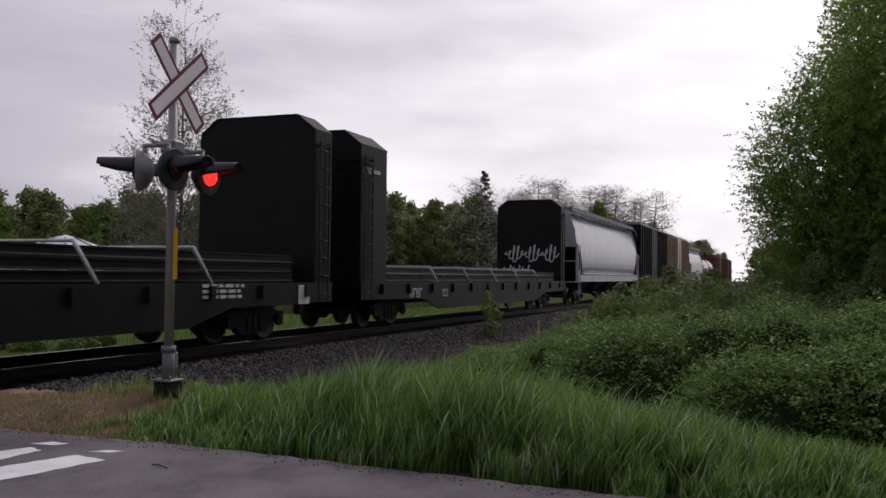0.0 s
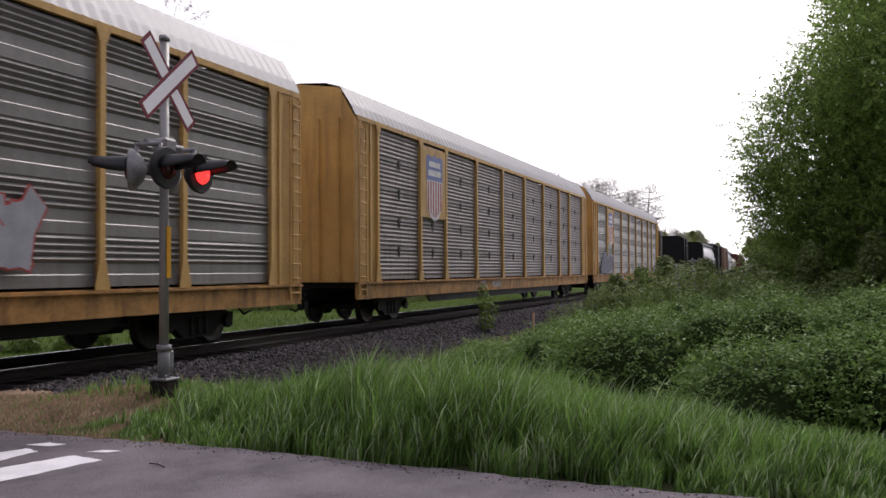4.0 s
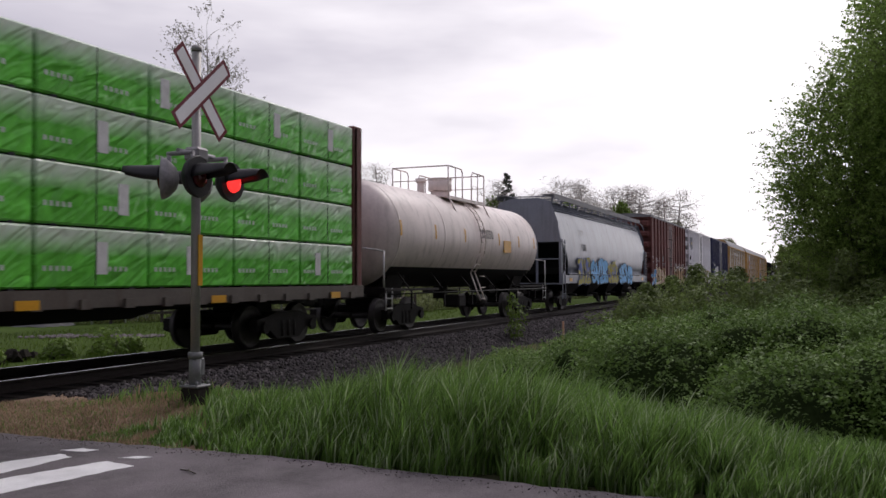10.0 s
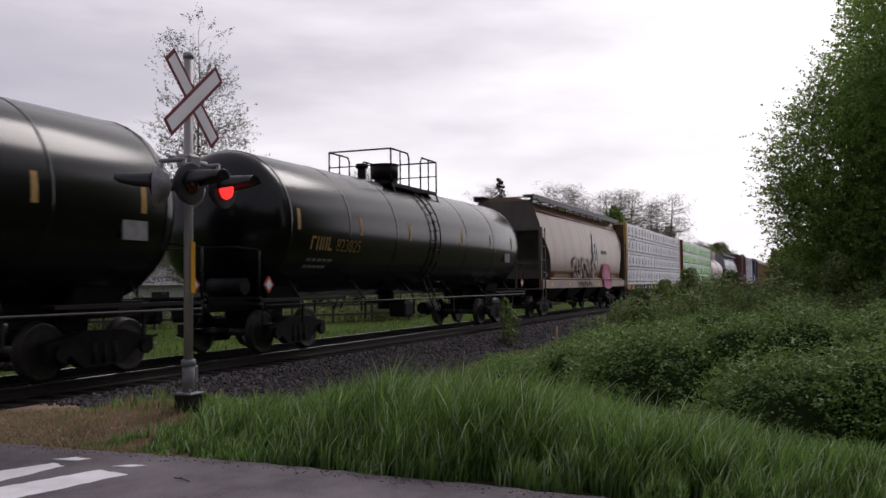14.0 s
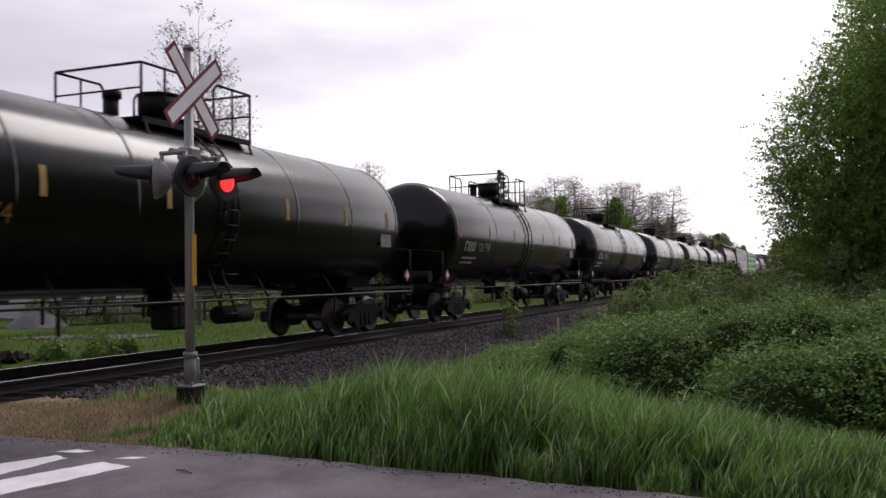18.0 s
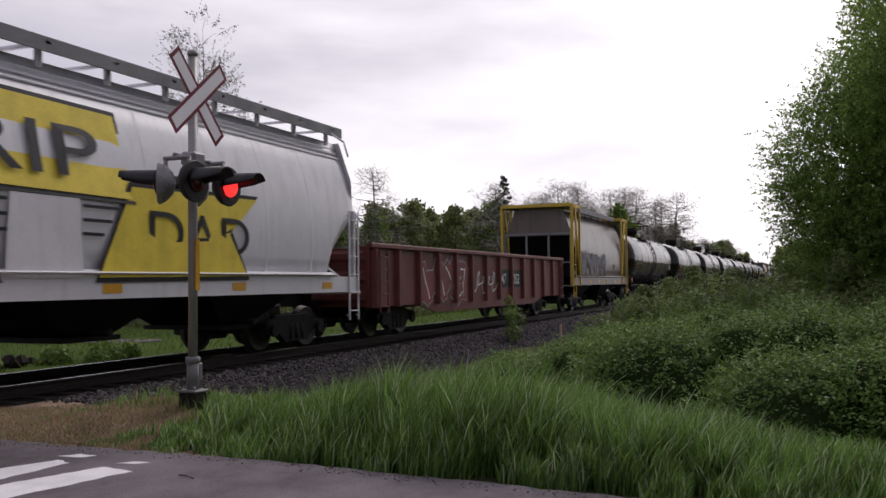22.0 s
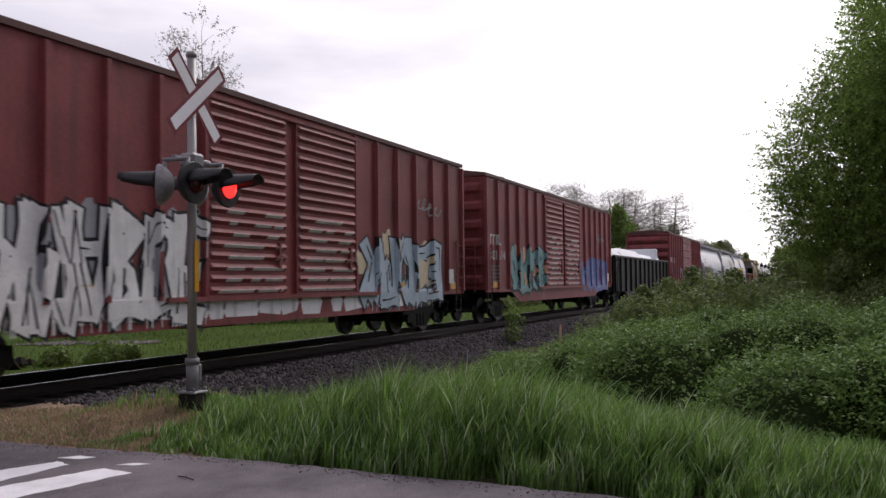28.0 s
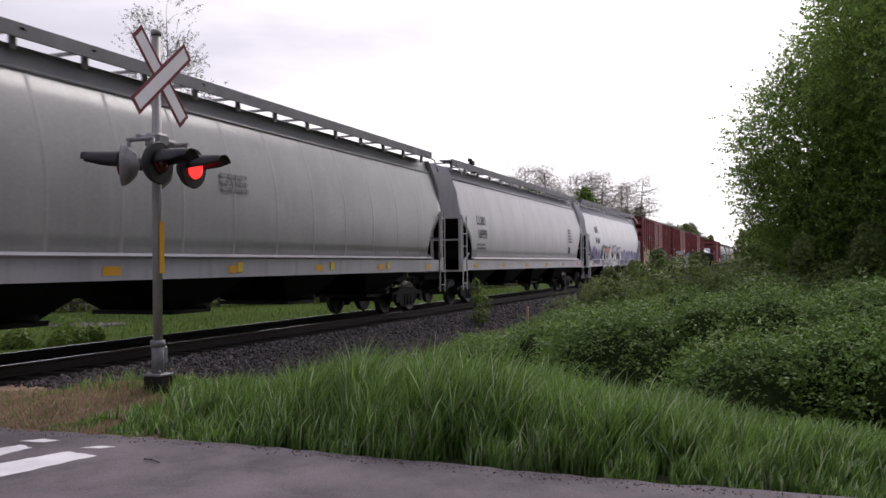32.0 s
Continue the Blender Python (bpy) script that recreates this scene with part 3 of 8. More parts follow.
def graffiti(x, z, w, h, count, mats, parent, seed=1, y=-1.598, drips=False, name="graffiti", rim=0.035, fat=1.0, lie=True):
    """Sprayed letter-like forms that spell nothing: mats are the outline, the fill, the inner lines and the loose cloud behind."""
    rnd = random.Random(seed)
    g = Geo()
    lay = 0
    if len(mats) > 3:
        for k in range(2 * count):
            cx = x + w * (k + rnd.uniform(-0.2, 1.0)) / (2 * count)
            g.plate(blob(cx, z + h * rnd.uniform(0.3, 0.8), w / count * rnd.uniform(0.2, 0.45), h * rnd.uniform(0.15, 0.3), rnd, 16, 0.2), y - 0.0004 * k, 0.0003, 3)
        lay = count
    cw = w / count
    forms = []
    for k in range(count):
        st = list(rnd.choice(STROKES)) + list(rnd.choice(STROKES)[:1])
        st = [(u0, 1 - v0, u1, 1 - v1) for u0, v0, u1, v1 in st]
        if rnd.random() < 0.6:
            st = [(1 - u0, v0, 1 - u1, v1) for u0, v0, u1, v1 in st]
        lean, up, tall = rnd.uniform(-0.15, 0.25), rnd.uniform(-0.05, 0.05) * h, rnd.uniform(0.84, 1.0)
        r = fat * min(cw * 0.17, h * 0.13) * rnd.uniform(0.85, 1.15)
        segs = []
        for u0, v0, u1, v1 in st:
            f = lambda u, v: (x + cw * (k + 0.02 + 0.98 * u) + lean * cw * (v - 0.5) + rnd.uniform(-0.05, 0.05) * cw, z + r + up + (h - 2 * r) * v * tall)
            (xa, za), (xb, zb) = f(u0, v0), f(u1, v1)
            mx, mz, bow = (xa + xb) / 2, (za + zb) / 2, rnd.uniform(-0.12, 0.12)
            mx, mz = mx + bow * (zb - za), mz - bow * (xb - xa)
            ra, rm, rb = (r * rnd.uniform(0.75, 1.3) for _ in range(3))
            segs += [(xa, za, mx, mz, ra, rm), (mx, mz, xb, zb, rm, rb)]
        forms.append(segs)
    d = 0.0005
    bubble = fat >= 1.4
    for level, mat in enumerate((0, 1, 2)):
        for k, segs in enumerate(forms):
            for j, (x0, z0, x1, z1, r0, r1) in enumerate(segs):
                lay_y = y - d * (lay + level * 14 + j + 0.5 * (k % 2))
                if level == 0:
                    fat_stroke(g, x0, z0, x1, z1, r0 + rim, r1 + rim, lay_y, mat, bubble)
                elif level == 1:
                    fat_stroke(g, x0, z0, x1, z1, r0, r1, lay_y, mat, bubble)
                elif rnd.random() < 0.4:
                    ox = rnd.uniform(-0.5, 0.5) * r0
                    fat_stroke(g, x0 + ox, z0, x1 + ox, z1, r0 * 0.16, r1 * 0.08, lay_y, mat)
                if drips and level == 1 and rnd.random() < 0.5:
                    g.box(x1, x1 + 0.02, lay_y - d, lay_y, max(0.56, z - h * rnd.uniform(0.02, 0.2)), z1, 1)
    vs, fs, ms = over_posts(g, parent) if lie else (g.v, g.f, g.m)
    me = raw_mesh(name, vs, fs, mlist(mats))
    me.polygons.foreach_set("material_index", ms)
    return part(name, me, mats, parent)


def scrawl(x, z, w, h, mat, parent, seed=1, y=-1.562, loops=7, r=0.022, name="graffiti"):
    """A thin hand-drawn tag."""
    rnd = random.Random(seed)
    g = Geo()
    pts = []
    for k in range(loops * 6 + 1):
        u = k / (loops * 6)
        a = u * loops * 2 * math.pi
        pts.append((x + w * u + 0.5 * w / loops * math.sin(a * 1.0 + 1.0), z + h * (0.5 + 0.5 * math.sin(a) * (0.55 + 0.45 * math.sin(3.1 * u * 6 + seed)))))
    for (x0, z0), (x1, z1) in zip(pts[:-1], pts[1:]):
        dx, dz = x1 - x0, z1 - z0
        ln = math.hypot(dx, dz) or 1
        nx, nz = -dz / ln * r, dx / ln * r
        g.plate([(x0 + nx, z0 + nz), (x1 + nx, z1 + nz), (x1 - nx, z1 - nz), (x0 - nx, z0 - nz)], y, 0.0012)
    return part(name, g, mat, parent)


# ---- ground, road and track ----
TRACK_Y = 11.16
RAIL_Z = -0.165   # top of the rails


def smooth01(a, b, x):
    u = min(1.0, max(0.0, (x - a) / (b - a)))
    return u * u * (3 - 2 * u)


def ground_z(x, y):
    """Height of the land: level road verge, a ditch beyond it, the flat bed of the railway and the meadow behind."""
    low = -0.40 - 0.42 * smooth01(9.0, 13.5, x) * smooth01(-14, -2, y + 8)
    z = low
    bed = -0.355
    near = smooth01(8.1, 9.75, y)
    far = 1 - smooth01(12.9, 14.6, y)
    z = z + (bed - z) * min(near, far) if y < 13.75 else -0.5 + (bed + 0.5) * far
    if y < 8.1:
        z += 0.05 * math.sin(x * 0.7 + y * 0.4) * smooth01(7.2, 9, x)
    if x > 6.9:
        z += 0.27 * math.exp(-((x - 8.4) ** 2 / 1.3 + (y - 6.9) ** 2 / 1.6)) * (1 - smooth01(8.1, 9.5, y))
    return z


g = Geo()
xs = [-900, -300, -80, -30, -12, -6, 0, 3, 5, 6.2, 6.9] + [7.5 + 0.75 * i for i in range(40)] + [40, 45, 52, 60, 75, 95, 130, 200, 400, 900]
ys = [-900, -300, -100, -45, -25, -16, -11, -8] + [-6 + 0.75 * i for i in range(19)] + [8.1, 8.4, 8.7, 9.0, 9.3, 9.6, 9.75, 10.5, 11.8, 12.9, 13.3, 13.75, 14.6, 16, 19, 24, 32, 45, 70, 120, 300, 900]
vs = [(x, y, ground_z(x, y)) for y in ys for x in xs]
nx = len(xs)
fs, mi = [], []
for j in range(len(ys) - 1):
    for i in range(nx - 1):
        fs.append((j * nx + i, j * nx + i + 1, (j + 1) * nx + i + 1, (j + 1) * nx + i))
        yc = (ys[j] + ys[j + 1]) / 2
        xc = (xs[i] + xs[i + 1]) / 2
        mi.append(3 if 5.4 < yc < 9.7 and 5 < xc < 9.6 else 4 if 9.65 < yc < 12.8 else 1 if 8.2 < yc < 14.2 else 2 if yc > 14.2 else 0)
ground = new("ground", raw_mesh("ground", vs, fs, mlist(["soil", "ballast_bed", "meadow", "dry", "oily_shade_bed"]), mi))
tagged(ground, "grassy roadside soil, grey ballast bed and a green meadow beyond", "ground", kind="structure")

# the road crosses the line; its edge is broken asphalt
rnd = random.Random(5)
g = Geo()
edge = []
yy = -40.0
while yy < 8.6:
    base = 6.55 + 0.33 * smooth01(0.5, 5.0, yy) - 0.25 * smooth01(-1, -6, yy)
    edge.append((base + rnd.uniform(-0.035, 0.035), yy))
    yy += 0.16 if yy > -1 else 1.5
loop = [(x, y, -0.350) for x, y in edge] + [(-3.2, 8.6, -0.350), (-3.2, -40, -0.350)]
n = len(loop)
low = [(x + (0.05 if i < len(edge) else 0), y, -0.47) for i, (x, y, z) in enumerate(loop)]
g.add(loop + low, [tuple(range(n))] + [(i, n + i, n + (i + 1) % n, (i + 1) % n) for i in range(n)])
road = tagged(part("road", g, "asphalt", None), "worn grey asphalt road with a broken edge", "road", kind="structure")


def paint_patch(outline, name="road_marking"):
    r2 = random.Random(len(outline) + int(outline[0][0] * 100))
    pts = []
    for (x0, y0), (x1, y1) in zip(outline, outline[1:] + outline[:1]):
        k = max(1, int(math.hypot(x1 - x0, y1 - y0) / 0.07))
        for i in range(k):
            u = i / k
            pts.append((x0 + (x1 - x0) * u + r2.uniform(-0.013, 0.013), y0 + (y1 - y0) * u + r2.uniform(-0.013, 0.013)))
    q = Geo()
    nn = len(pts)
    q.add([(x, y, -0.346) for x, y in pts] + [(x, y, -0.3505) for x, y in pts],
          [tuple(range(nn))] + [(i, nn + i, nn + (i + 1) % nn, (i + 1) % nn) for i in range(nn)])
    return part(name, q, "road_paint", road)


paint_patch([(6.27, 6.32), (6.18, 6.13), (5.48, 6.14), (3.5, 6.75), (3.5, 7.15), (5.8, 6.5)])
paint_patch([(6.17, 5.70), (6.07, 5.34), (5.08, 5.53), (3.4, 5.98), (3.5, 6.5), (5.32, 5.97)])
paint_patch([(6.40, 6.47), (6.54, 6.34), (6.53, 6.13), (6.42, 6.2)])
paint_patch([(6.31, 5.70), (6.42, 5.62), (6.45, 5.45), (6.33, 5.52)])

twig = thing("fallen_twig", "small dark twig lying on the asphalt", "twig", (6.05, 4.75, -0.345))
part("stem", Geo().pipe([(-0.05, -0.11, 0.006), (0.0, 0.0, 0.012), (0.015, 0.09, 0.008)], 0.006, 5).tube((0.0, 0.0, 0.012), (0.05, 0.03, 0.02), 0.004, 4), "bark", twig)

# rails and ties
track = thing("railway_track", "single railway track of rusty steel rails on dark wooden ties", "railway track", kind="structure")
prof = [(-0.07, -0.172), (0.07, -0.172), (0.07, -0.16), (0.012, -0.135), (0.012, -0.045), (0.036, -0.035), (0.036, -0.003), (-0.036, -0.003), (-0.036, -0.035), (-0.012, -0.045), (-0.012, -0.135), (-0.07, -0.16)]
for yc in (TRACK_Y - 0.753, TRACK_Y + 0.753):
    g = Geo()
    g.loft([[(x, yc + a, b + RAIL_Z) for a, b in prof] for x in (-160, 420)], 0, smooth=False)
    g.box(-160, 420, yc - 0.034, yc + 0.034, RAIL_Z - 0.003, RAIL_Z, 1)
    part("rail", g, ["rail", "rail_top"], track)
tie = Geo().box(-0.115, 0.115, -1.3, 1.3, -0.34, -0.174, 0, 0.015).mesh("tie", mlist("tie"))
rnd = random.Random(8)
for i in range(240):
    ob = part("tie", tie, "tie", track, at=(5.5 + i * 0.52 + rnd.uniform(-0.02, 0.02), TRACK_Y, RAIL_Z + rnd.uniform(-0.006, 0.004)))
    ob.rotation_euler[2] = radians(rnd.uniform(-0.8, 0.8))

# ---- crossing signal ----
MAST = (8.30, 6.43)
signal = thing("crossing_signal", "grey steel crossing mast with crossbuck and red flashing lamps", "crossing signal", (MAST[0], MAST[1], 0))
part("mast", Geo().tube((0, 0, 0.3), (0, 0, 3.79), 0.052, 16), "mast", signal)
part("mast_cap", Geo().tube((0, 0, 3.79), (0, 0, 3.85), 0.060, 16), "mast", signal)
g = Geo().tube((0, 0, 0.02), (0, 0, 0.40), 0.068, 16).tube((0, 0, 0.34), (0, 0, 0.41), 0.08, 16)
g.box(-0.125, 0.125, -0.125, 0.125, 0.02, 0.05, 0, 0.01)
part("base_casting", g, "steel_grey", signal)
part("junction_box", Geo().box(0.05, 0.12, -0.05, 0.05, 0.14, 0.34, 0, 0.015), "steel_grey", signal)
for sx in (-1, 1):
    for sy in (-1, 1):
        part("bolt", Geo().tube((sx * 0.10, sy * 0.10, 0.045), (sx * 0.10, sy * 0.10, 0.09), 0.014, 6), "steel_grey", signal)
part("foundation", Geo().box(-0.115, 0.115, -0.115, 0.115, -0.6, 0.02, 0, 0.02), "tie", signal, "dark grimy concrete foundation")
part("marker_strip", Geo().box(-0.035, 0.035, -0.068, -0.055, 1.15, 1.72), "amber", signal, "yellow reflective strip")
for k, (ang, dy) in enumerate(((-47, -0.068), (40, -0.083))):
    cz, L, hw = 3.315, 0.60, 0.108
    a = radians(ang)
    ux, uz = math.cos(a), math.sin(a)

    def rect(l, w):
        return [(ux * sx * l - uz * sy * w, cz + uz * sx * l + ux * sy * w) for sx, sy in ((-1, -1), (1, -1), (1, 1), (-1, 1))]
    blade = part("crossbuck_blade", Geo().plate(rect(L, hw), dy, 0.004), "board_red", signal, "dark red bordered blade")
    part("blade_face", Geo().plate(rect(L - 0.045, hw - 0.038), dy - 0.002, 0.0015), "board_white", blade, "white reflective face")


def lamp(parent, x, z, turn, y=-0.02):
    """A flasher: round backing, housing, lens and a long hood, aimed by turn about the upright axis."""
    q = Matrix.Translation((x, y, z)) @ Matrix.Rotation(radians(turn), 4, "Z")

    def tf(geo):
        geo.v = [tuple(q @ Vector(p)) for p in geo.v]
        return geo
    ring = [(r, yy) for r, yy in ((0.02, 0.14), (0.12, 0.11), (0.205, 0.03), (0.232, -0.03), (0.222, -0.05))]
    unit = part("flasher", tf(Geo().loft([[(r * math.cos(i * math.pi / 10), yy, r * math.sin(i * math.pi / 10)) for i in range(20)] for r, yy in ring])), "sig_black", parent, "black flasher lamp housing")
    part("lens", tf(Geo().loft([[(r * math.cos(i * math.pi / 10), yy, r * math.sin(i * math.pi / 10)) for i in range(20)] for r, yy in ((0.122, -0.052), (0.112, -0.075), (0.065, -0.092), (0.01, -0.097))])),
         "lens_off", unit, "dark red lens")
    hood = Geo()
    rings = []
    for yy, r, a0, a1 in ((-0.05, 0.150, -5, 185), (-0.10, 0.148, 0, 180), (-0.28, 0.146, 8, 172), (-0.45, 0.142, 26, 154)):
        outer = [(r * math.cos(radians(a0 + (a1 - a0) * i / 12)), yy, r * math.sin(radians(a0 + (a1 - a0) * i / 12)) - 0.02 * (abs(yy) - 0.05)) for i in range(13)]
        inner = [(p[0] * 0.96, p[1], p[2] - 0.006) for p in reversed(outer)]
        rings.append(outer + inner)
    hood.loft(rings)
    part("hood", tf(hood), "sig_black", unit)
    return unit


part("lamp_bar", Geo().tube((-0.32, 0, 2.63), (0.32, 0, 2.63), 0.026, 10), "sig_grey", signal)
for sx in (-1, 1):
    part("lamp_arm", Geo().tube((sx * 0.30, -0.20, 2.60), (sx * 0.30, 0.15, 2.60), 0.026, 10).tube((sx * 0.30, -0.18, 2.60), (sx * 0.30, -0.18, 2.42), 0.024, 8).tube((sx * 0.30, 0.13, 2.60), (sx * 0.30, 0.13, 2.42), 0.024, 8), "sig_grey", signal)
part("bar_clamp", Geo().box(-0.11, 0.11, -0.1, 0.1, 2.54, 2.70, 0, 0.03), "sig_grey", signal)
lamp(signal, 0.30, 2.33, 0, -0.23)
lamp(signal, -0.30, 2.33, 0, -0.23)
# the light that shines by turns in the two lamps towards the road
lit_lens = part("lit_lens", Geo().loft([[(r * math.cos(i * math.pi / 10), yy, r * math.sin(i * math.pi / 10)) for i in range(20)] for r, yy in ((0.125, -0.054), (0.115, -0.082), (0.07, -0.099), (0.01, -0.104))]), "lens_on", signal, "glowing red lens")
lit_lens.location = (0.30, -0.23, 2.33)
for sx in (-1, 1):
    back = lamp(signal, sx * 0.30, 2.33, 214, 0.17)
    back.data.materials[0] = M["sig_grey"]


# ---- freight cars: local x runs forward, local -y is the side towards the road, the rail lies at z = RAIL_Z ----
def side_truck_meshes():
    g = Geo()
    for sy in (-1, 1):
        y0, y1 = (-1.13, -0.95) if sy < 0 else (0.95, 1.13)
        pts = [(-1.12, 0.36), (-1.12, 0.60), (-0.72, 0.66), (-0.42, 0.74), (0.42, 0.74), (0.72, 0.66), (1.12, 0.60), (1.12, 0.36), (0.70, 0.40), (0.42, 0.20), (-0.42, 0.20), (-0.70, 0.40)]
        g.plate(pts, y0, y1 - y0)
        for sx in (-1, 1):
            ya, yb = (y0 - 0.07, y0) if sy < 0 else (y1, y1 + 0.07)
            g.tube((sx * 0.89, ya, 0.44), (sx * 0.89, yb, 0.44), 0.12, 12)
        for k in (-0.22, 0.0, 0.22):
            yc = (y0 + y1) / 2 - sy * -0.04
            g.tube((k, yc, 0.24), (k, yc, 0.56), 0.075, 8)
    g.box(-0.25, 0.25, -1.0, 1.0, 0.46, 0.72, 0, 0.03).box(-0.32, 0.32, -0.55, 0.55, 0.70, 0.95, 0, 0.04)
    bogie = g.mesh("bogie", mlist("truck"))
    w = Geo()
    prof = [(0.0, 0.07), (0.30, 0.06), (0.36, 0.055), (0.40, 0.07), (0.425, 0.065), (0.43, -0.03), (0.455, -0.045), (0.455, -0.075), (0.36, -0.07), (0.30, -0.02), (0.10, -0.05), (0.0, -0.05)]
    w.loft([[(r * math.cos(2 * math.pi * i / 24), -y, r * math.sin(2 * math.pi * i / 24)) for i in range(24)] for r, y in prof], caps=False)
    w.tube((0, 0, 0), (0, 0.72, 0), 0.085, 10)
    wheel = w.mesh("wheel", mlist("wheel"))
    return bogie, wheel


BOGIE, WHEEL = side_truck_meshes()
COUPLER = Geo().box(-0.55, 0.0, -0.09, 0.09, 0.70, 0.92, 0, 0.03).box(0.0, 0.30, -0.16, 0.14, 0.66, 0.96, 0, 0.06).pipe([(-0.1, 0.3, 0.8), (0.1, 0.32, 0.55), (0.35, 0.3, 0.38), (0.6, 0.28, 0.45)], 0.025).mesh("coupler", mlist("truck"))


def running_gear(car, L, inset=2.3, bogie_at=None):
    at = bogie_at or L / 2 - inset
    for sx in (-1, 1):
        b = part("bogie", BOGIE, "truck", car, at=(sx * at, 0, RAIL_Z))
        for wx in (-0.89, 0.89):
            for sy in (-1, 1):
                w = part("wheel", WHEEL, "wheel", b, at=(wx, sy * 0.753, 0.455))
                w.rotation_euler[2] = 0 if sy < 0 else math.pi
        c = part("coupler", COUPLER, "truck", car, at=(sx * (L / 2 + 0.25), 0, RAIL_Z * 0.7))
        c.rotation_euler[2] = 0 if sx > 0 else math.pi


def ladder_mesh(z0, z1, w, rungs, mat, depth=0.06, r=0.016):
    g = Geo()
    for x in (-w / 2, w / 2):
        g.box(x - 0.02, x + 0.02, -depth, -depth + 0.03, z0, z1)
    for k in range(rungs):
        z = z0 + (z1 - z0) * (k + 0.5) / rungs
        g.tube((-w / 2, -depth + 0.015, z), (w / 2, -depth + 0.015, z), r, 6)
    for z in (z0 + 0.1, z1 - 0.1):
        for x in (-w / 2, w / 2):
            g.box(x - 0.015, x + 0.015, -depth, 0.02, z - 0.02, z + 0.02)
    return g.mesh("ladder", mlist(mat))


def at_sides(car, name, me, mat, xs, halfw, label=""):
    """The same piece on both long sides; the piece is built for the -y side."""
    for x in xs:
        for s in (-1, 1):
            ob = part(name, me, mat, car, label, at=(x, s * halfw, 0))
            if s > 0:
                ob.rotation_euler[2] = math.pi


def ribbed_end(L, hw, z0, z1, mat, ribs=6):
    """A pressed end: one sheet with deep horizontal corrugations."""
    g = Geo()
    rows = [(0.0, z0)]
    step = (z1 - z0) / ribs
    for k in range(ribs):
        z = z0 + step * (k + 0.5)
        rows += [(0.0, z - step * 0.30), (0.07, z - step * 0.14), (0.07, z + step * 0.14), (0.0, z + step * 0.30)]
    rows.append((0.0, z1))
    g.loft([[(-0.03, -hw, z), (0, -hw, z), (x * 0.2, -hw + 0.12, z), (x, -hw + 0.2, z), (x, hw - 0.2, z), (x * 0.2, hw - 0.12, z), (0, hw, z), (-0.03, hw, z)] for x, z in rows], smooth=False)
    return g.mesh("end_wall", mlist(mat))


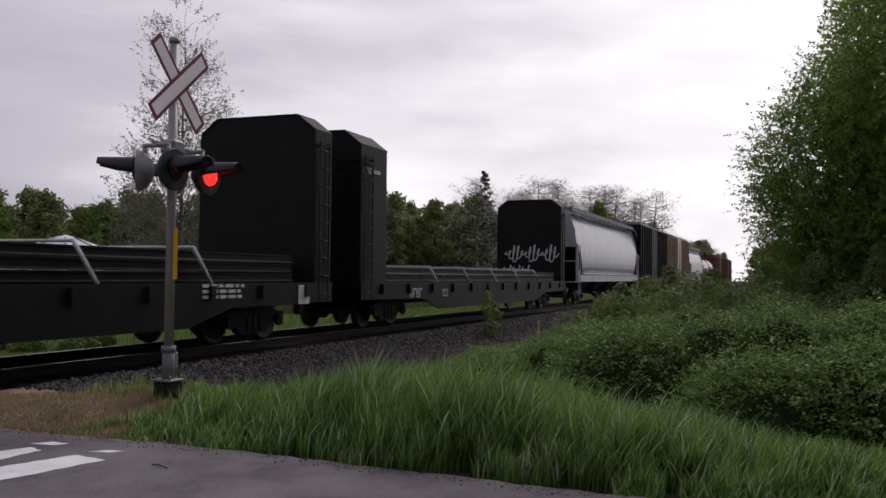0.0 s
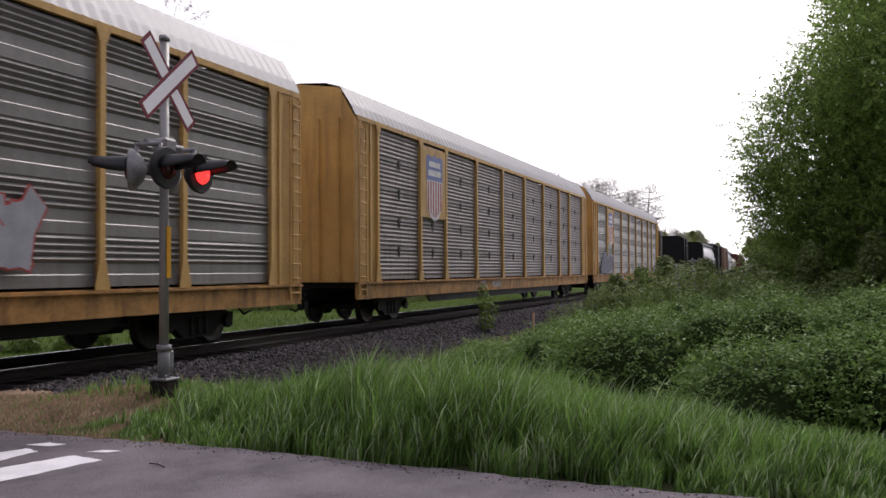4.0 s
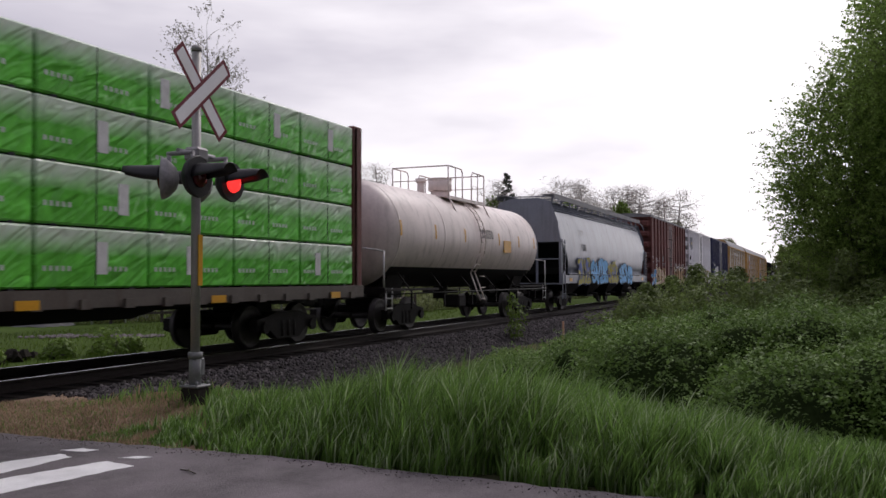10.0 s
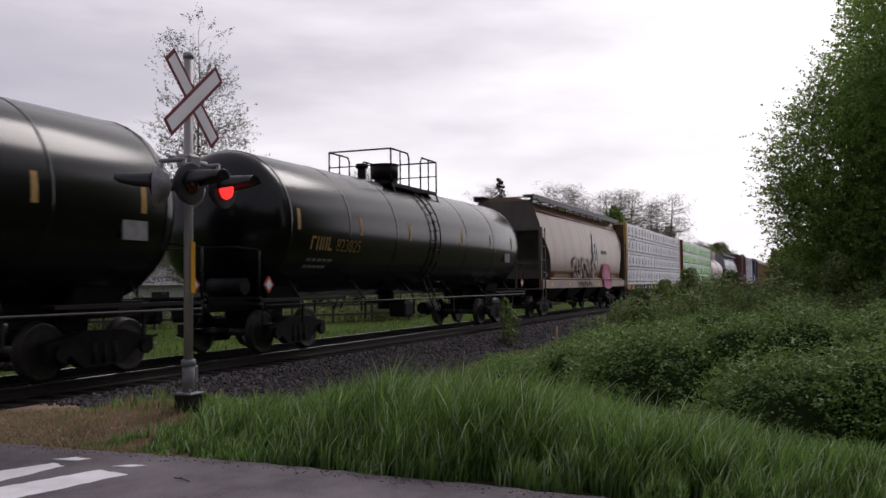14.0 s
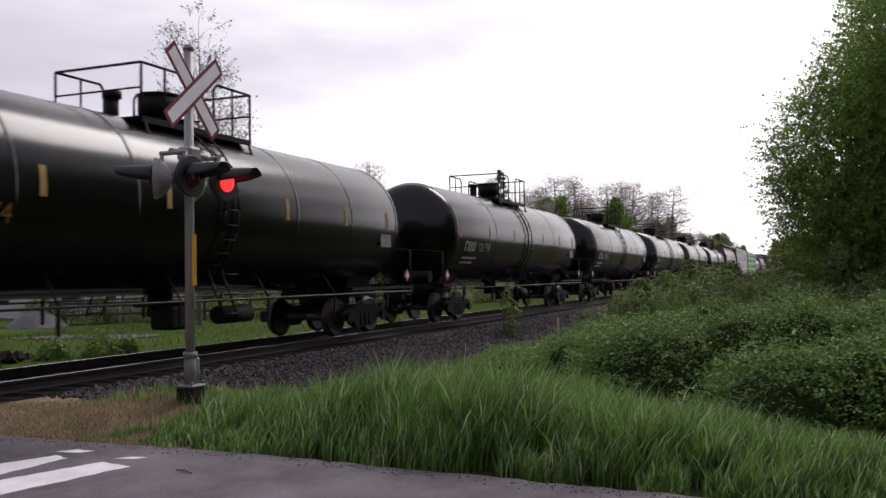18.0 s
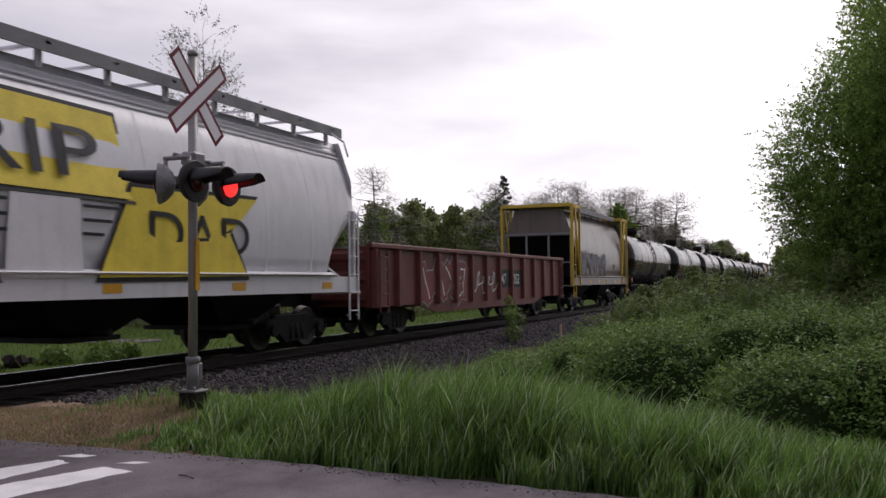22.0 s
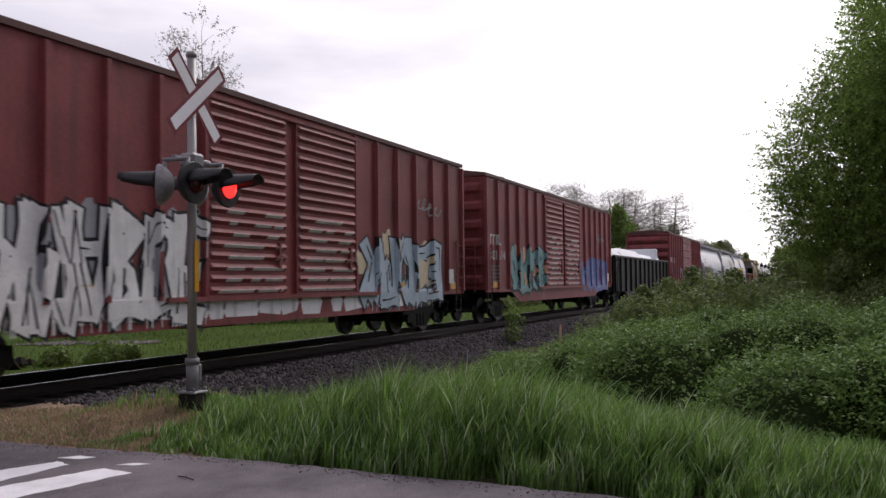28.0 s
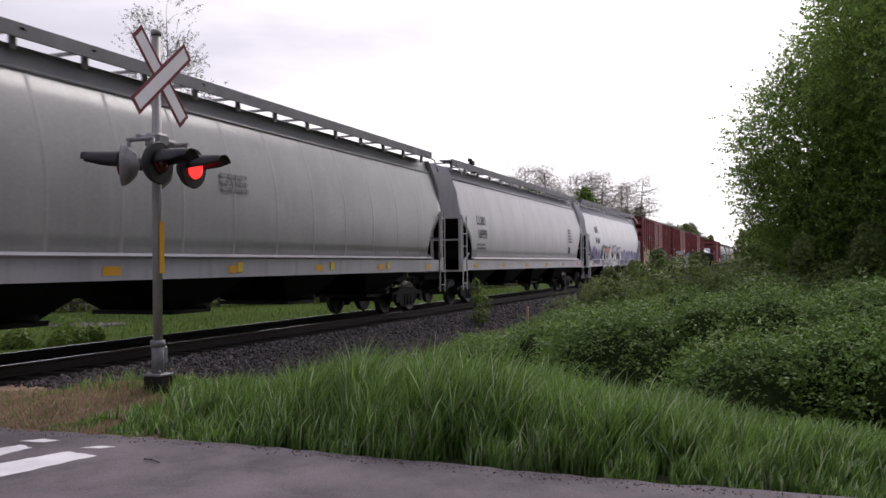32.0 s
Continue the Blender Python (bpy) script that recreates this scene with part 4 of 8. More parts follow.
def boxcar(name, label, L, H, paint, roof, door_x, door_w, doors, post_step, bottom=0.82, sill_drop=0.0, louvre=False, handles=True):
    car = thing(name, label, "boxcar", group="freight train")
    hw = 1.50
    zb = bottom + 0.18
    core = Geo()
    core.box(-L / 2 + 0.06, L / 2 - 0.06, -hw, hw, zb, H - 0.12)
    part("body", core, paint, car)
    end = ribbed_end(L, hw, zb, H - 0.25, paint)
    for s in (-1, 1):
        ob = part("end_wall", end, paint, car, at=(s * (L / 2 - 0.06), 0, 0))
        ob.rotation_euler[2] = 0 if s > 0 else math.pi
    sill = Geo()
    if sill_drop > 0:
        a = L / 2 - 3.6
        sill.plate([(-L / 2, zb + 0.02), (-L / 2, bottom + 0.1), (-a - 1, bottom + 0.08), (-a, bottom - sill_drop), (a, bottom - sill_drop), (a + 1, bottom + 0.08), (L / 2, bottom + 0.1), (L / 2, zb + 0.02)], -0.035, 0.035)
    else:
        sill.box(-L / 2, L / 2, -0.035, 0.0, bottom, zb + 0.02)
    at_sides(car, "side_sill", sill.mesh("side_sill", mlist(paint)), paint, [0], hw)
    part("underframe", Geo().box(-L / 2 + 0.3, L / 2 - 0.3, -0.35, 0.35, 0.62, zb - 0.02).box(-2.2, -0.9, -0.9, -0.3, 0.45, 0.85).box(0.8, 1.5, -1.1, -0.6, 0.5, 0.8), "black", car)
    rf = Geo()
    prof = [(-hw - 0.05, H - 0.16), (-hw - 0.05, H - 0.06), (-hw * 0.5, H + 0.05), (0, H + 0.09), (hw * 0.5, H + 0.05), (hw + 0.05, H - 0.06), (hw + 0.05, H - 0.16)]
    rf.loft([[(x, y, z) for y, z in prof] for x in (-L / 2, L / 2)], smooth=False)
    part("roof", rf, roof, car)
    rib = Geo().loft([[(-0.05, y, z + 0.002) for y, z in prof[2:-2]], [(0.0, y, z + 0.03) for y, z in prof[2:-2]], [(0.05, y, z + 0.002) for y, z in prof[2:-2]]], closed=False, caps=False, smooth=False).mesh("roof_rib", mlist(roof))
    k = int(L / 1.25)
    for i in range(1, k):
        part("roof_rib", rib, roof, car, at=(-L / 2 + L * i / k, 0, 0))
    post = Geo().loft([[(-0.075, 0.0, zb), (-0.045, -0.09, zb), (0.045, -0.09, zb), (0.075, 0.0, zb)], [(-0.075, 0.0, H - 0.2), (-0.045, -0.09, H - 0.2), (0.045, -0.09, H - 0.2), (0.075, 0.0, H - 0.2)]], closed=False, smooth=False, caps=False).mesh("side_post", mlist(paint))
    spans = sorted((x - door_w / 2, x + door_w / 2) for x in door_x)
    d0, d1 = spans[0][0], spans[-1][1]
    xs = []
    for a, b in ((-L / 2 + 0.08, d0), (d1, L / 2 - 0.08)):
        n = max(2, round((b - a) / post_step))
        xs += [a + (b - a) * i / n for i in range(n + 1)]
    at_sides(car, "side_post", post, paint, xs, hw)
    POSTS[car.name] = (0.075, 0.045, 0.09, xs, zb + 0.03)
    dr = Geo()
    z0, z1 = zb + 0.05, H - 0.32
    nrow = 17 if louvre else 6
    hh = (z1 - z0) / nrow
    rows = [(0.06, z0)]
    for i in range(nrow):
        z = z0 + hh * (i + 0.5)
        k = 0.34 if louvre else 0.06
        rows += [(0.06, z - hh * k), (0.11, z - hh * 0.02), (0.11, z + hh * 0.02), (0.06, z + hh * k)]
    rows.append((0.06, z1))
    e = door_w / 2 - 0.03
    dr.loft([[(-e, 0.0, z), (-e, -0.06, z), (-e + 0.06, -0.06, z), (-e + 0.09, -d, z), (e - 0.09, -d, z), (e - 0.06, -0.06, z), (e, -0.06, z), (e, 0.0, z)] for d, z in rows], smooth=False)
    dm = dr.mesh("door", mlist(paint))
    hd = Geo()
    if not louvre:
        for x in (-0.32, 0.32):
            hd.tube((x, -0.10, z0 + 0.1), (x, -0.10, z1 - 0.1), 0.022, 6)
        hd.box(-0.16, 0.16, -0.13, -0.07, z0 + 1.05, z0 + 1.2).tube((-0.5, -0.12, z0 + 1.5), (0.5, -0.12, z0 + 1.5), 0.02, 6)
    else:
        hd.box(door_w / 2 - 0.4, door_w / 2 - 0.33, -0.13, -0.08, z0 + 0.5, z0 + 1.0).box(door_w / 2 - 0.45, door_w / 2 - 0.2, -0.13, -0.08, z0 + 0.7, z0 + 0.76)
    hm = hd.mesh("door_handle", mlist("steel_grey" if not louvre else paint))
    for x in door_x:
        for s in (-1, 1):
            d = part("door", dm, paint, car, at=(x, s * hw, 0))
            d.rotation_euler[2] = 0 if s < 0 else math.pi
            if handles:
                part("door_handle", hm, paint, d)
    upper = Geo().box(d0 - 0.2, d1 + 0.2, -0.09, 0.0, H - 0.32, H - 0.25)
    at_sides(car, "upper_door_track", upper.mesh("upper_door_track", mlist(paint)), paint, [0], hw)
    track = Geo().box(d0 - door_w * 0.4, d1 + door_w * 0.4, -0.12, 0.0, zb - 0.03, zb + 0.05)
    at_sides(car, "door_track", track.mesh("door_track", mlist(paint)), paint, [0], hw)
    lad = ladder_mesh(bottom + 0.1, bottom + 1.65, 0.45, 5, paint)
    at_sides(car, "ladder", lad, paint, [L / 2 - 0.35, -L / 2 + 0.35], hw)
    step = Geo().box(-0.02, 0.02, -0.03, 0.0, bottom - 0.42, bottom + 0.05).box(0.36, 0.40, -0.03, 0.0, bottom - 0.42, bottom + 0.05).box(-0.02, 0.40, -0.03, 0.02, bottom - 0.42, bottom - 0.38).mesh("sill_step", mlist("black"))
    at_sides(car, "sill_step", step, "black", [L / 2 - 0.6, -L / 2 + 0.2], hw)
    for s in (-1, 1):
        elad = part("end_ladder", lad, paint, car, at=(s * (L / 2 + 0.02), -0.95, 0))
        elad.rotation_euler[2] = radians(90) * s
    patch = Geo().box(-0.22, 0.22, -0.006, 0.0, 0, 0.2).mesh("reflector", mlist("amber"))
    for i in range(6):
        part("reflector", patch, "amber", car, at=(-L / 2 + 0.9 + i * (L - 1.8) / 5, -hw - 0.037, zb + 0.06))
    running_gear(car, L)
    return car


def bulge(z, zs, ze):
    """Half width of a hopper's curved side sheet at the height z."""
    k = (z - zs) / (ze - zs)
    if k < 0.3:
        return 1.53 - 0.05 * ((0.3 - k) / 0.3) ** 2
    return 1.53 - 0.40 * ((k - 0.3) / 0.7) ** 2


HOPPERS = []


def hopper(name, label, L, H, paint, sill_paint=None, ribs=3, cut=1.9, hatch="steel_grey", walkway="steel_grey", curved=True, cage=False, low_end=2.72, frame=None, end_paint=None):
    car = thing(name, label, "covered hopper", group="freight train")
    frame = frame or paint
    hw = 1.55
    zs, ze, zt = 1.42, H - 0.62, H - 0.22
    # side sheet: bulging section, cut away under the sloping ends
    def ring(x, zlow):
        pts = []
        for i in range(9):
            u = i / 8
            z = zlow + (ze - zlow) * u
            pts.append((bulge(z, zs, ze), z))
        pts += [(1.06, ze + 0.07), (0.95, zt), (0.6, H - 0.1)]
        return [(x, -y, z) for y, z in pts] + [(x, y, z) for y, z in reversed(pts)]
    a = L / 2 - (0.5 if cage or low_end > 3 else 0.22)
    k = low_end - zs
    xs = [(-a, low_end), (-a + cut * 0.12, low_end - 0.06 * k), (-a + cut * 0.40, zs + 0.62 * k), (-a + cut * 0.55, zs + 0.42 * k), (-a + cut * 0.62, zs + 0.2 * k), (-a + cut * 0.64, zs)]
    n = 12
    mid = [(-a + cut + (2 * a - 2 * cut) * i / n, zs) for i in range(n + 1)]
    allx = xs + mid + [(-x, z) for x, z in reversed(xs)]
    g = Geo()
    g.loft([ring(x, z) for x, z in allx], caps=True)
    per = len(ring(0, zs))
    for j in range(len(allx) - 1):   # the underside, from end to end; black by default, painting in the dark hollow
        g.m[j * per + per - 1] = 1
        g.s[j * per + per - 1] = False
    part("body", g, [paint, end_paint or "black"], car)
    seam = Geo()
    rr = ring(0, zs)
    half = rr[:9]
    seam.loft([[(dx, y * k, z) for _, y, z in half] for dx, k in ((-0.04, 1.0), (0.0, 1.005), (0.04, 1.0))], closed=False, caps=False)
    sm = seam.mesh("side_seam", mlist(paint))
    k = int((2 * a - 2 * cut) / 1.55)
    for i in range(k + 1):
        part("side_seam", sm, paint, car, at=(-a + cut + (2 * a - 2 * cut) * i / k, 0, 0))
    if ribs:
        for i in range(ribs):
            z = ze + 0.02 + i * 0.115
            y = 1.13 - i * 0.075
            rb = Geo().tube((-a + 0.05, 0, 0), (a - 0.05, 0, 0), 0.03, 6)
            me = rb.mesh("eave_rib", mlist(paint))
            for s in (-1, 1):
                part("eave_rib", me, paint, car, at=(0, s * y, z))
    sl = Geo().box(-L / 2 + 0.15, L / 2 - 0.15, -0.05, 0.05, 1.02, 1.36).loft([[(x, -0.05, 1.36), (x, -0.12, 1.40), (x, 0.0, 1.45), (x, 0.05, 1.45)] for x in (-L / 2 + cut * 0.7, L / 2 - cut * 0.7)], smooth=False)
    at_sides(car, "side_sill", sl.mesh("side_sill", mlist(sill_paint or paint)), sill_paint or paint, [0], hw - 0.02)
    part("centre_sill", Geo().box(-L / 2 + 0.1, L / 2 - 0.1, -0.3, 0.3, 0.72, 1.05), "black", car)
    # slope sheets, likewise black by default to paint the dark of the recess
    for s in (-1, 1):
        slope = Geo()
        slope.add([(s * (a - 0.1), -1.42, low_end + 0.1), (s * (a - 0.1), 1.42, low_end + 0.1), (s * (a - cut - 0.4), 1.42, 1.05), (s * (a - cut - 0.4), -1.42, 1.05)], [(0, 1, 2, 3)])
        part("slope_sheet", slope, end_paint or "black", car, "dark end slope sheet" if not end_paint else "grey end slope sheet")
    for s in (-1, 1):
        ef = Geo()
        x = s * (L / 2 - 0.28)
        for y in (-hw + 0.06, hw - 0.06):
            ef.box(x - 0.05, x + 0.05, y - 0.05, y + 0.05, 1.02, low_end + 0.12)
            ef.tube((x, y, 1.1), (s * (a - cut), y * 0.9, 1.9), 0.035, 6)
        for y in (-0.5, 0.5):
            ef.box(x - 0.04, x + 0.04, y - 0.04, y + 0.04, 1.02, low_end + 0.1)
        ef.box(x - 0.25, x + 0.25, -hw, hw, 0.98, 1.04).box(x - 0.04, x + 0.04, -hw, hw, low_end + 0.02, low_end + 0.12).box(x - 0.03, x + 0.03, -hw, hw, 2.0, 2.05)
        part("end_frame", ef, frame, car)
        part("end_sheet", Geo().add([(s * (a + 0.02), -1.45, low_end), (s * (a + 0.02), 1.45, low_end), (s * (a + 0.02), 1.42, ze - 0.5), (s * (a + 0.02), 1.1, zt), (s * (a + 0.02), -1.1, zt), (s * (a + 0.02), -1.42, ze - 0.5)], [(0, 1, 2, 3, 4, 5)]), end_paint or paint, car)
        if not cage:
            lm = ladder_mesh(0.40, low_end + 0.1, 0.42, 6, frame)
            at_sides(car, "ladder", lm, frame, [s * (L / 2 - 0.42)], hw)
            hr = Geo().pipe([(s * (L / 2 - 0.55), -hw + 0.02, H - 0.6), (s * (L / 2 - 0.5), -hw + 0.15, H - 0.25), (s * (L / 2 - 0.9), -hw + 0.4, H - 0.02)], 0.022)
            part("grab_rail", hr, frame, car)
        else:
            cg = Geo()
            for x2 in (s * (L / 2 - 0.1), s * (L / 2 - 1.5)):
                for y in (-hw - 0.02, hw + 0.02):
                    cg.box(x2 - 0.045, x2 + 0.045, y - 0.045, y + 0.045, 1.0, H - 0.05)
                cg.box(x2 - 0.05, x2 + 0.05, -hw, hw, H - 0.12, H - 0.02)
            for y in (-hw - 0.02, hw + 0.02):
                cg.box(s * (L / 2 - 0.8) - 0.75, s * (L / 2 - 0.8) + 0.75, y - 0.05, y + 0.05, H - 0.14, H)
                cg.tube((s * (L / 2 - 1.5), y, 1.1), (s * (L / 2 - 0.7), y, H - 0.2), 0.05, 6)
            cg.box(s * (L / 2 - 0.8) - 0.75, s * (L / 2 - 0.8) + 0.75, -hw, hw, H - 0.02, H + 0.02)
            part("end_cage", cg, "bright_yellow", car, "bright yellow end cage")
            lm = ladder_mesh(0.5, H, 0.42, 10, "bright_yellow")
            at_sides(car, "ladder", lm, "bright_yellow", [s * (L / 2 - 0.35)], hw + 0.03)
    for s in (-1, 1):
        wk = Geo()
        wk.box(-L / 2 + 0.3, L / 2 - 0.3, -0.22, 0.22, H - 0.03, H + 0.01)
        wk.box(-L / 2 + 0.3, L / 2 - 0.3, s * 0.22 - 0.02, s * 0.22 + 0.02, H - 0.18, H + 0.03)
        part("running_board", wk, walkway, car, at=(0, s * 1.0, 0.05 if ribs == 3 else 0.0))
    lift = 0.05 if ribs == 3 else 0.0
    br = Geo().box(-0.05, 0.05, -1.24, 1.24, H - 0.07 + lift, H - 0.03 + lift)
    for y in (-1.05, 1.05):
        br.box(-0.05, 0.05, y - 0.03, y + 0.03, zt - 0.1, H - 0.04 + lift)
    bm_ = br.mesh("walkway_bracket", mlist(frame))
    k = int((L - 1.4) / 1.35)
    for i in range(k + 1):
        part("walkway_bracket", bm_, frame, car, at=(-L / 2 + 0.7 + (L - 1.4) * i / k, 0, 0))
    ht = Geo().box(-0.7, 0.7, -0.32, 0.32, H - 0.14, H + 0.0, 0, 0.05).mesh("roof_hatch", mlist(hatch))
    for i in range(int(L / 2.2)):
        part("roof_hatch", ht, hatch, car, at=(-L / 2 + 1.9 + i * (L - 3.8) / max(1, int(L / 2.2) - 1), 0, 0))
    ch = Geo().loft([[(-1.5, -1.3, 1.1), (1.5, -1.3, 1.1), (1.5, 1.3, 1.1), (-1.5, 1.3, 1.1)], [(-0.45, -0.8, 0.42), (0.45, -0.8, 0.42), (0.45, 0.8, 0.42), (-0.45, 0.8, 0.42)]], smooth=False).box(-0.6, 0.6, -0.9, 0.9, 0.36, 0.44).tube((0.0, -1.25, 0.5), (0, 1.25, 0.5), 0.06, 8).mesh("chute", mlist("black"))
    nch = 4 if L > 17.5 else 3 if L > 14 else 2
    span = L - 7.6
    for i in range(nch):
        part("chute", ch, "black", car, at=(-span / 2 + span * i / (nch - 1) if nch > 1 else 0, 0, 0))
    patch = Geo().box(-0.2, 0.2, -0.006, 0.0, 0, 0.14).mesh("reflector", mlist("amber"))
    for i in range(6):
        part("reflector", patch, "amber", car, at=(-L / 2 + 1.6 + i * (L - 3.2) / 5, -hw - 0.032, 1.1))
    running_gear(car, L, 2.1)
    HOPPERS.append((car, zs, ze))
    return car


def tank_car(name, label, L, r, zc, paint, dome, seed=1, rail=True, bands=3, mark="gold_mark", top="truck"):
    car = thing(name, label, "tank car", group="freight train")
    g = Geo()
    n = 40
    prof = []
    hl = L / 2 - 0.25
    hd = 0.85
    for i in range(9):
        a = math.pi / 2 * i / 8
        prof.append((-hl + hd - hd * math.cos(a), r * math.sin(a) + (0.002 if i == 0 else 0)))
    prof += [(x, r) for x in (-hl / 2, 0, hl / 2)]
    prof += [(-x, rr) for x, rr in reversed(prof[:9])]
    g.loft([[(x, -rr * math.cos(2 * math.pi * i / n), zc + rr * math.sin(2 * math.pi * i / n)) for i in range(n)] for x, rr in prof])
    part("tank", g, paint, car)
    bd = Geo().loft([[(dx, -k * math.cos(2 * math.pi * i / n), zc + k * math.sin(2 * math.pi * i / n)) for i in range(n)] for dx, k in ((-0.035, r), (-0.03, r + 0.006), (0.03, r + 0.006), (0.035, r))], caps=False).mesh("tank_band", mlist(paint))
    for i in range(bands * 2 + 1):
        x = -hl + hd + (2 * hl - 2 * hd) * i / (bands * 2)
        if abs(x) > 0.5:
            part("tank_band", bd, paint, car, at=(x, 0, 0))
    zt = zc + r
    dm = Geo().tube((0, 0, zt - 0.1), (0, 0, zt + 0.20), 0.30, 18).tube((0, 0, zt + 0.20), (0, 0, zt + 0.56), 0.38, 20).tube((0, 0, zt + 0.56), (0, 0, zt + 0.60), 0.40, 20)
    part("manway", dm, dome, car)
    vv = Geo().tube((-0.95, 0.25, zt - 0.08), (-0.95, 0.25, zt + 0.40), 0.12, 12).tube((-0.95, 0.25, zt + 0.40), (-0.95, 0.25, zt + 0.52), 0.17, 12)
    part("relief_valve", vv, dome, car)
    part("vent_pipe", Geo().tube((0.85, 0.1, zt - 0.05), (0.85, 0.1, zt + 0.24), 0.09, 10).tube((0.85, 0.1, zt + 0.24), (0.85, 0.1, zt + 0.28), 0.12, 10), dome, car)
    pl = Geo()
    for s in (-1, 1):
        pl.box(-1.55, 1.55, s * 0.72 - 0.2, s * 0.72 + 0.2, zt - 0.16, zt - 0.13)
        pl.box(-1.58, 1.58, s * 0.93 - 0.02, s * 0.93 + 0.02, zt - 0.2, zt - 0.10)
    for x in (-1.5, 1.5):
        pl.box(x - 0.15, x + 0.15, -0.92, 0.92, zt - 0.14, zt - 0.11).tube((x, -0.93, zt - 0.15), (x, -1.15, zc + 0.8), 0.025, 6).tube((x, 0.93, zt - 0.15), (x, 1.15, zc + 0.8), 0.025, 6)
    part("platform", pl, dome, car)
    for t in (-1, 1):   # a railing round each end of the platform, open at the ladders
        rl = Geo()
        for sy in (-1, 1):
            y = sy * 0.93
            rl.pipe([(t * 0.40, y, zt - 0.15), (t * 0.40, y, zt + 0.68), (t * 0.50, y, zt + 0.80), (t * 1.57, y, zt + 0.80), (t * 1.57, y, zt - 0.15)], 0.024)
            rl.tube((t * 0.98, y, zt - 0.15), (t * 0.98, y, zt + 0.80), 0.020, 6)
        rl.pipe([(t * 1.57, -0.93, zt + 0.80), (t * 1.57, 0.93, zt + 0.80)], 0.024)
        rl.pipe([(t * 1.57, -0.93, zt + 0.38), (t * 1.57, 0.93, zt + 0.38)], 0.018)
        part("railing", rl, dome, car)
    for s in (-1, 1):
        lg = Geo()
        for dx in (-0.2, 0.2):
            pts = []
            for i in range(9):
                a = radians(-42 + 105 * i / 8)
                pts.append((dx, s * (r + 0.07) * math.cos(a), zc + (r + 0.07) * math.sin(a)))
            lg.pipe([(dx, s * (r + 0.02), 0.55)] + pts, 0.02)
        for i in range(11):
            a = radians(-40 + 95 * i / 10)
            y, z = s * (r + 0.07) * math.cos(a), zc + (r + 0.07) * math.sin(a)
            lg.tube((-0.2, y, z), (0.2, y, z), 0.014, 6)
        for z in (0.6, 0.95, 1.3):
            lg.tube((-0.2, s * (r + 0.02), z), (0.2, s * (r + 0.02), z), 0.014, 6)
        part("ladder", lg, dome, car, at=(0.0, 0, 0))
        part("side_rail", Geo().tube((-L / 2 + 0.2, s * 1.52, 0.85), (L / 2 - 0.2, s * 1.52, 0.85), 0.019, 8), "wheel" if paint != "tank_white" else "black", car)
        for i in range(6):
            x = -L / 2 + 1.6 + i * (L - 3.2) / 5
            part("rail_hanger", Geo().tube((x, s * 1.52, 0.85), (x + 0.2, s * 1.0, zc - r * 0.72), 0.02, 6), "truck", car)
            part("rail_post", Geo().box(x - 0.025, x + 0.025, s * 1.50 - 0.02, s * 1.50 + 0.02, 0.45, 0.86), "truck", car)
    for s in (-1, 1):
        ss = Geo().box(s * L / 2 - 0.1 if s > 0 else -L / 2, s * L / 2 if s > 0 else -L / 2 + 0.1, -1.5, 1.5, 0.86, 1.02)
        x0, x1 = (L / 2 - 3.4, L / 2) if s > 0 else (-L / 2, -L / 2 + 3.4)
        ss.box(x0, x1, -0.35, 0.35, 0.72, 1.0).box(x0, x1 if s < 0 else x1, -1.5, -1.2, 0.92, 0.98).box(x0, x1, 1.2, 1.5, 0.92, 0.98)
        part("stub_sill", ss, "truck", car)
        eb = Geo()
        x = s * (L / 2 - 0.08)
        for y in (-1.45, 1.45):
            eb.pipe([(x, y, 1.0), (x, y, 1.9), (x, y * 0.65, 1.98)], 0.022)
        eb.pipe([(x, -0.95, 1.98), (x, 0.95, 1.98)], 0.022)
        for y in (-1.48, 1.48):
            for z in (0.5, 0.75):
                eb.tube((x - s * 0.4, y, z), (x - s * 0.05, y, z), 0.016, 6)
            eb.tube((x - s * 0.4, y, 0.45), (x - s * 0.4, y, 1.0), 0.016, 6).tube((x - s * 0.05, y, 0.45), (x - s * 0.05, y, 1.0), 0.016, 6)
        part("end_rail", eb, "truck" if paint != "tank_white" else "white_mark", car)
        sd = Geo().loft([[(s * (hl - 1.6) + k * 0.9, y, z) for y, z in ((-0.95, zc - 1.1), (-0.6, zc - r * 0.98), (0.6, zc - r * 0.98), (0.95, zc - 1.1), (0.7, 0.75), (-0.7, 0.75))] for k in (-0.6, 0.6)], smooth=False)
        part("saddle", sd, "truck", car)
    bo = Geo().tube((0, 0, zc - r - 0.40), (0, 0, zc - r + 0.1), 0.24, 12).box(-0.9, -0.3, -1.0, -0.5, 0.35, 0.75, 0, 0.05).tube((0.5, -0.9, 0.55), (1.5, -0.9, 0.55), 0.17, 12).tube((0, -0.6, zc - r - 0.18), (0, 0.6, zc - r - 0.18), 0.06, 8)
    part("bottom_outlet", bo, "truck", car)
    if paint == "tank_black":
        part("air_reservoir", Geo().tube((-L / 2 + 0.35, -0.95, 1.22), (-L / 2 + 0.35, -0.15, 1.22), 0.17, 14), "truck", car)
        for s in (-1, 1):
            x = s * (L / 2 - 0.35)
            pl = part("hazard_placard", Geo().plate([(x - 0.17, 1.25), (x, 1.42), (x + 0.17, 1.25), (x, 1.08)], -1.49, 0.01), "red_mark", car, "red and white diamond placard")
            part("placard_face", Geo().plate([(x - 0.11, 1.25), (x, 1.36), (x + 0.11, 1.25), (x, 1.14)], -1.494, 0.004), "white_mark", pl)
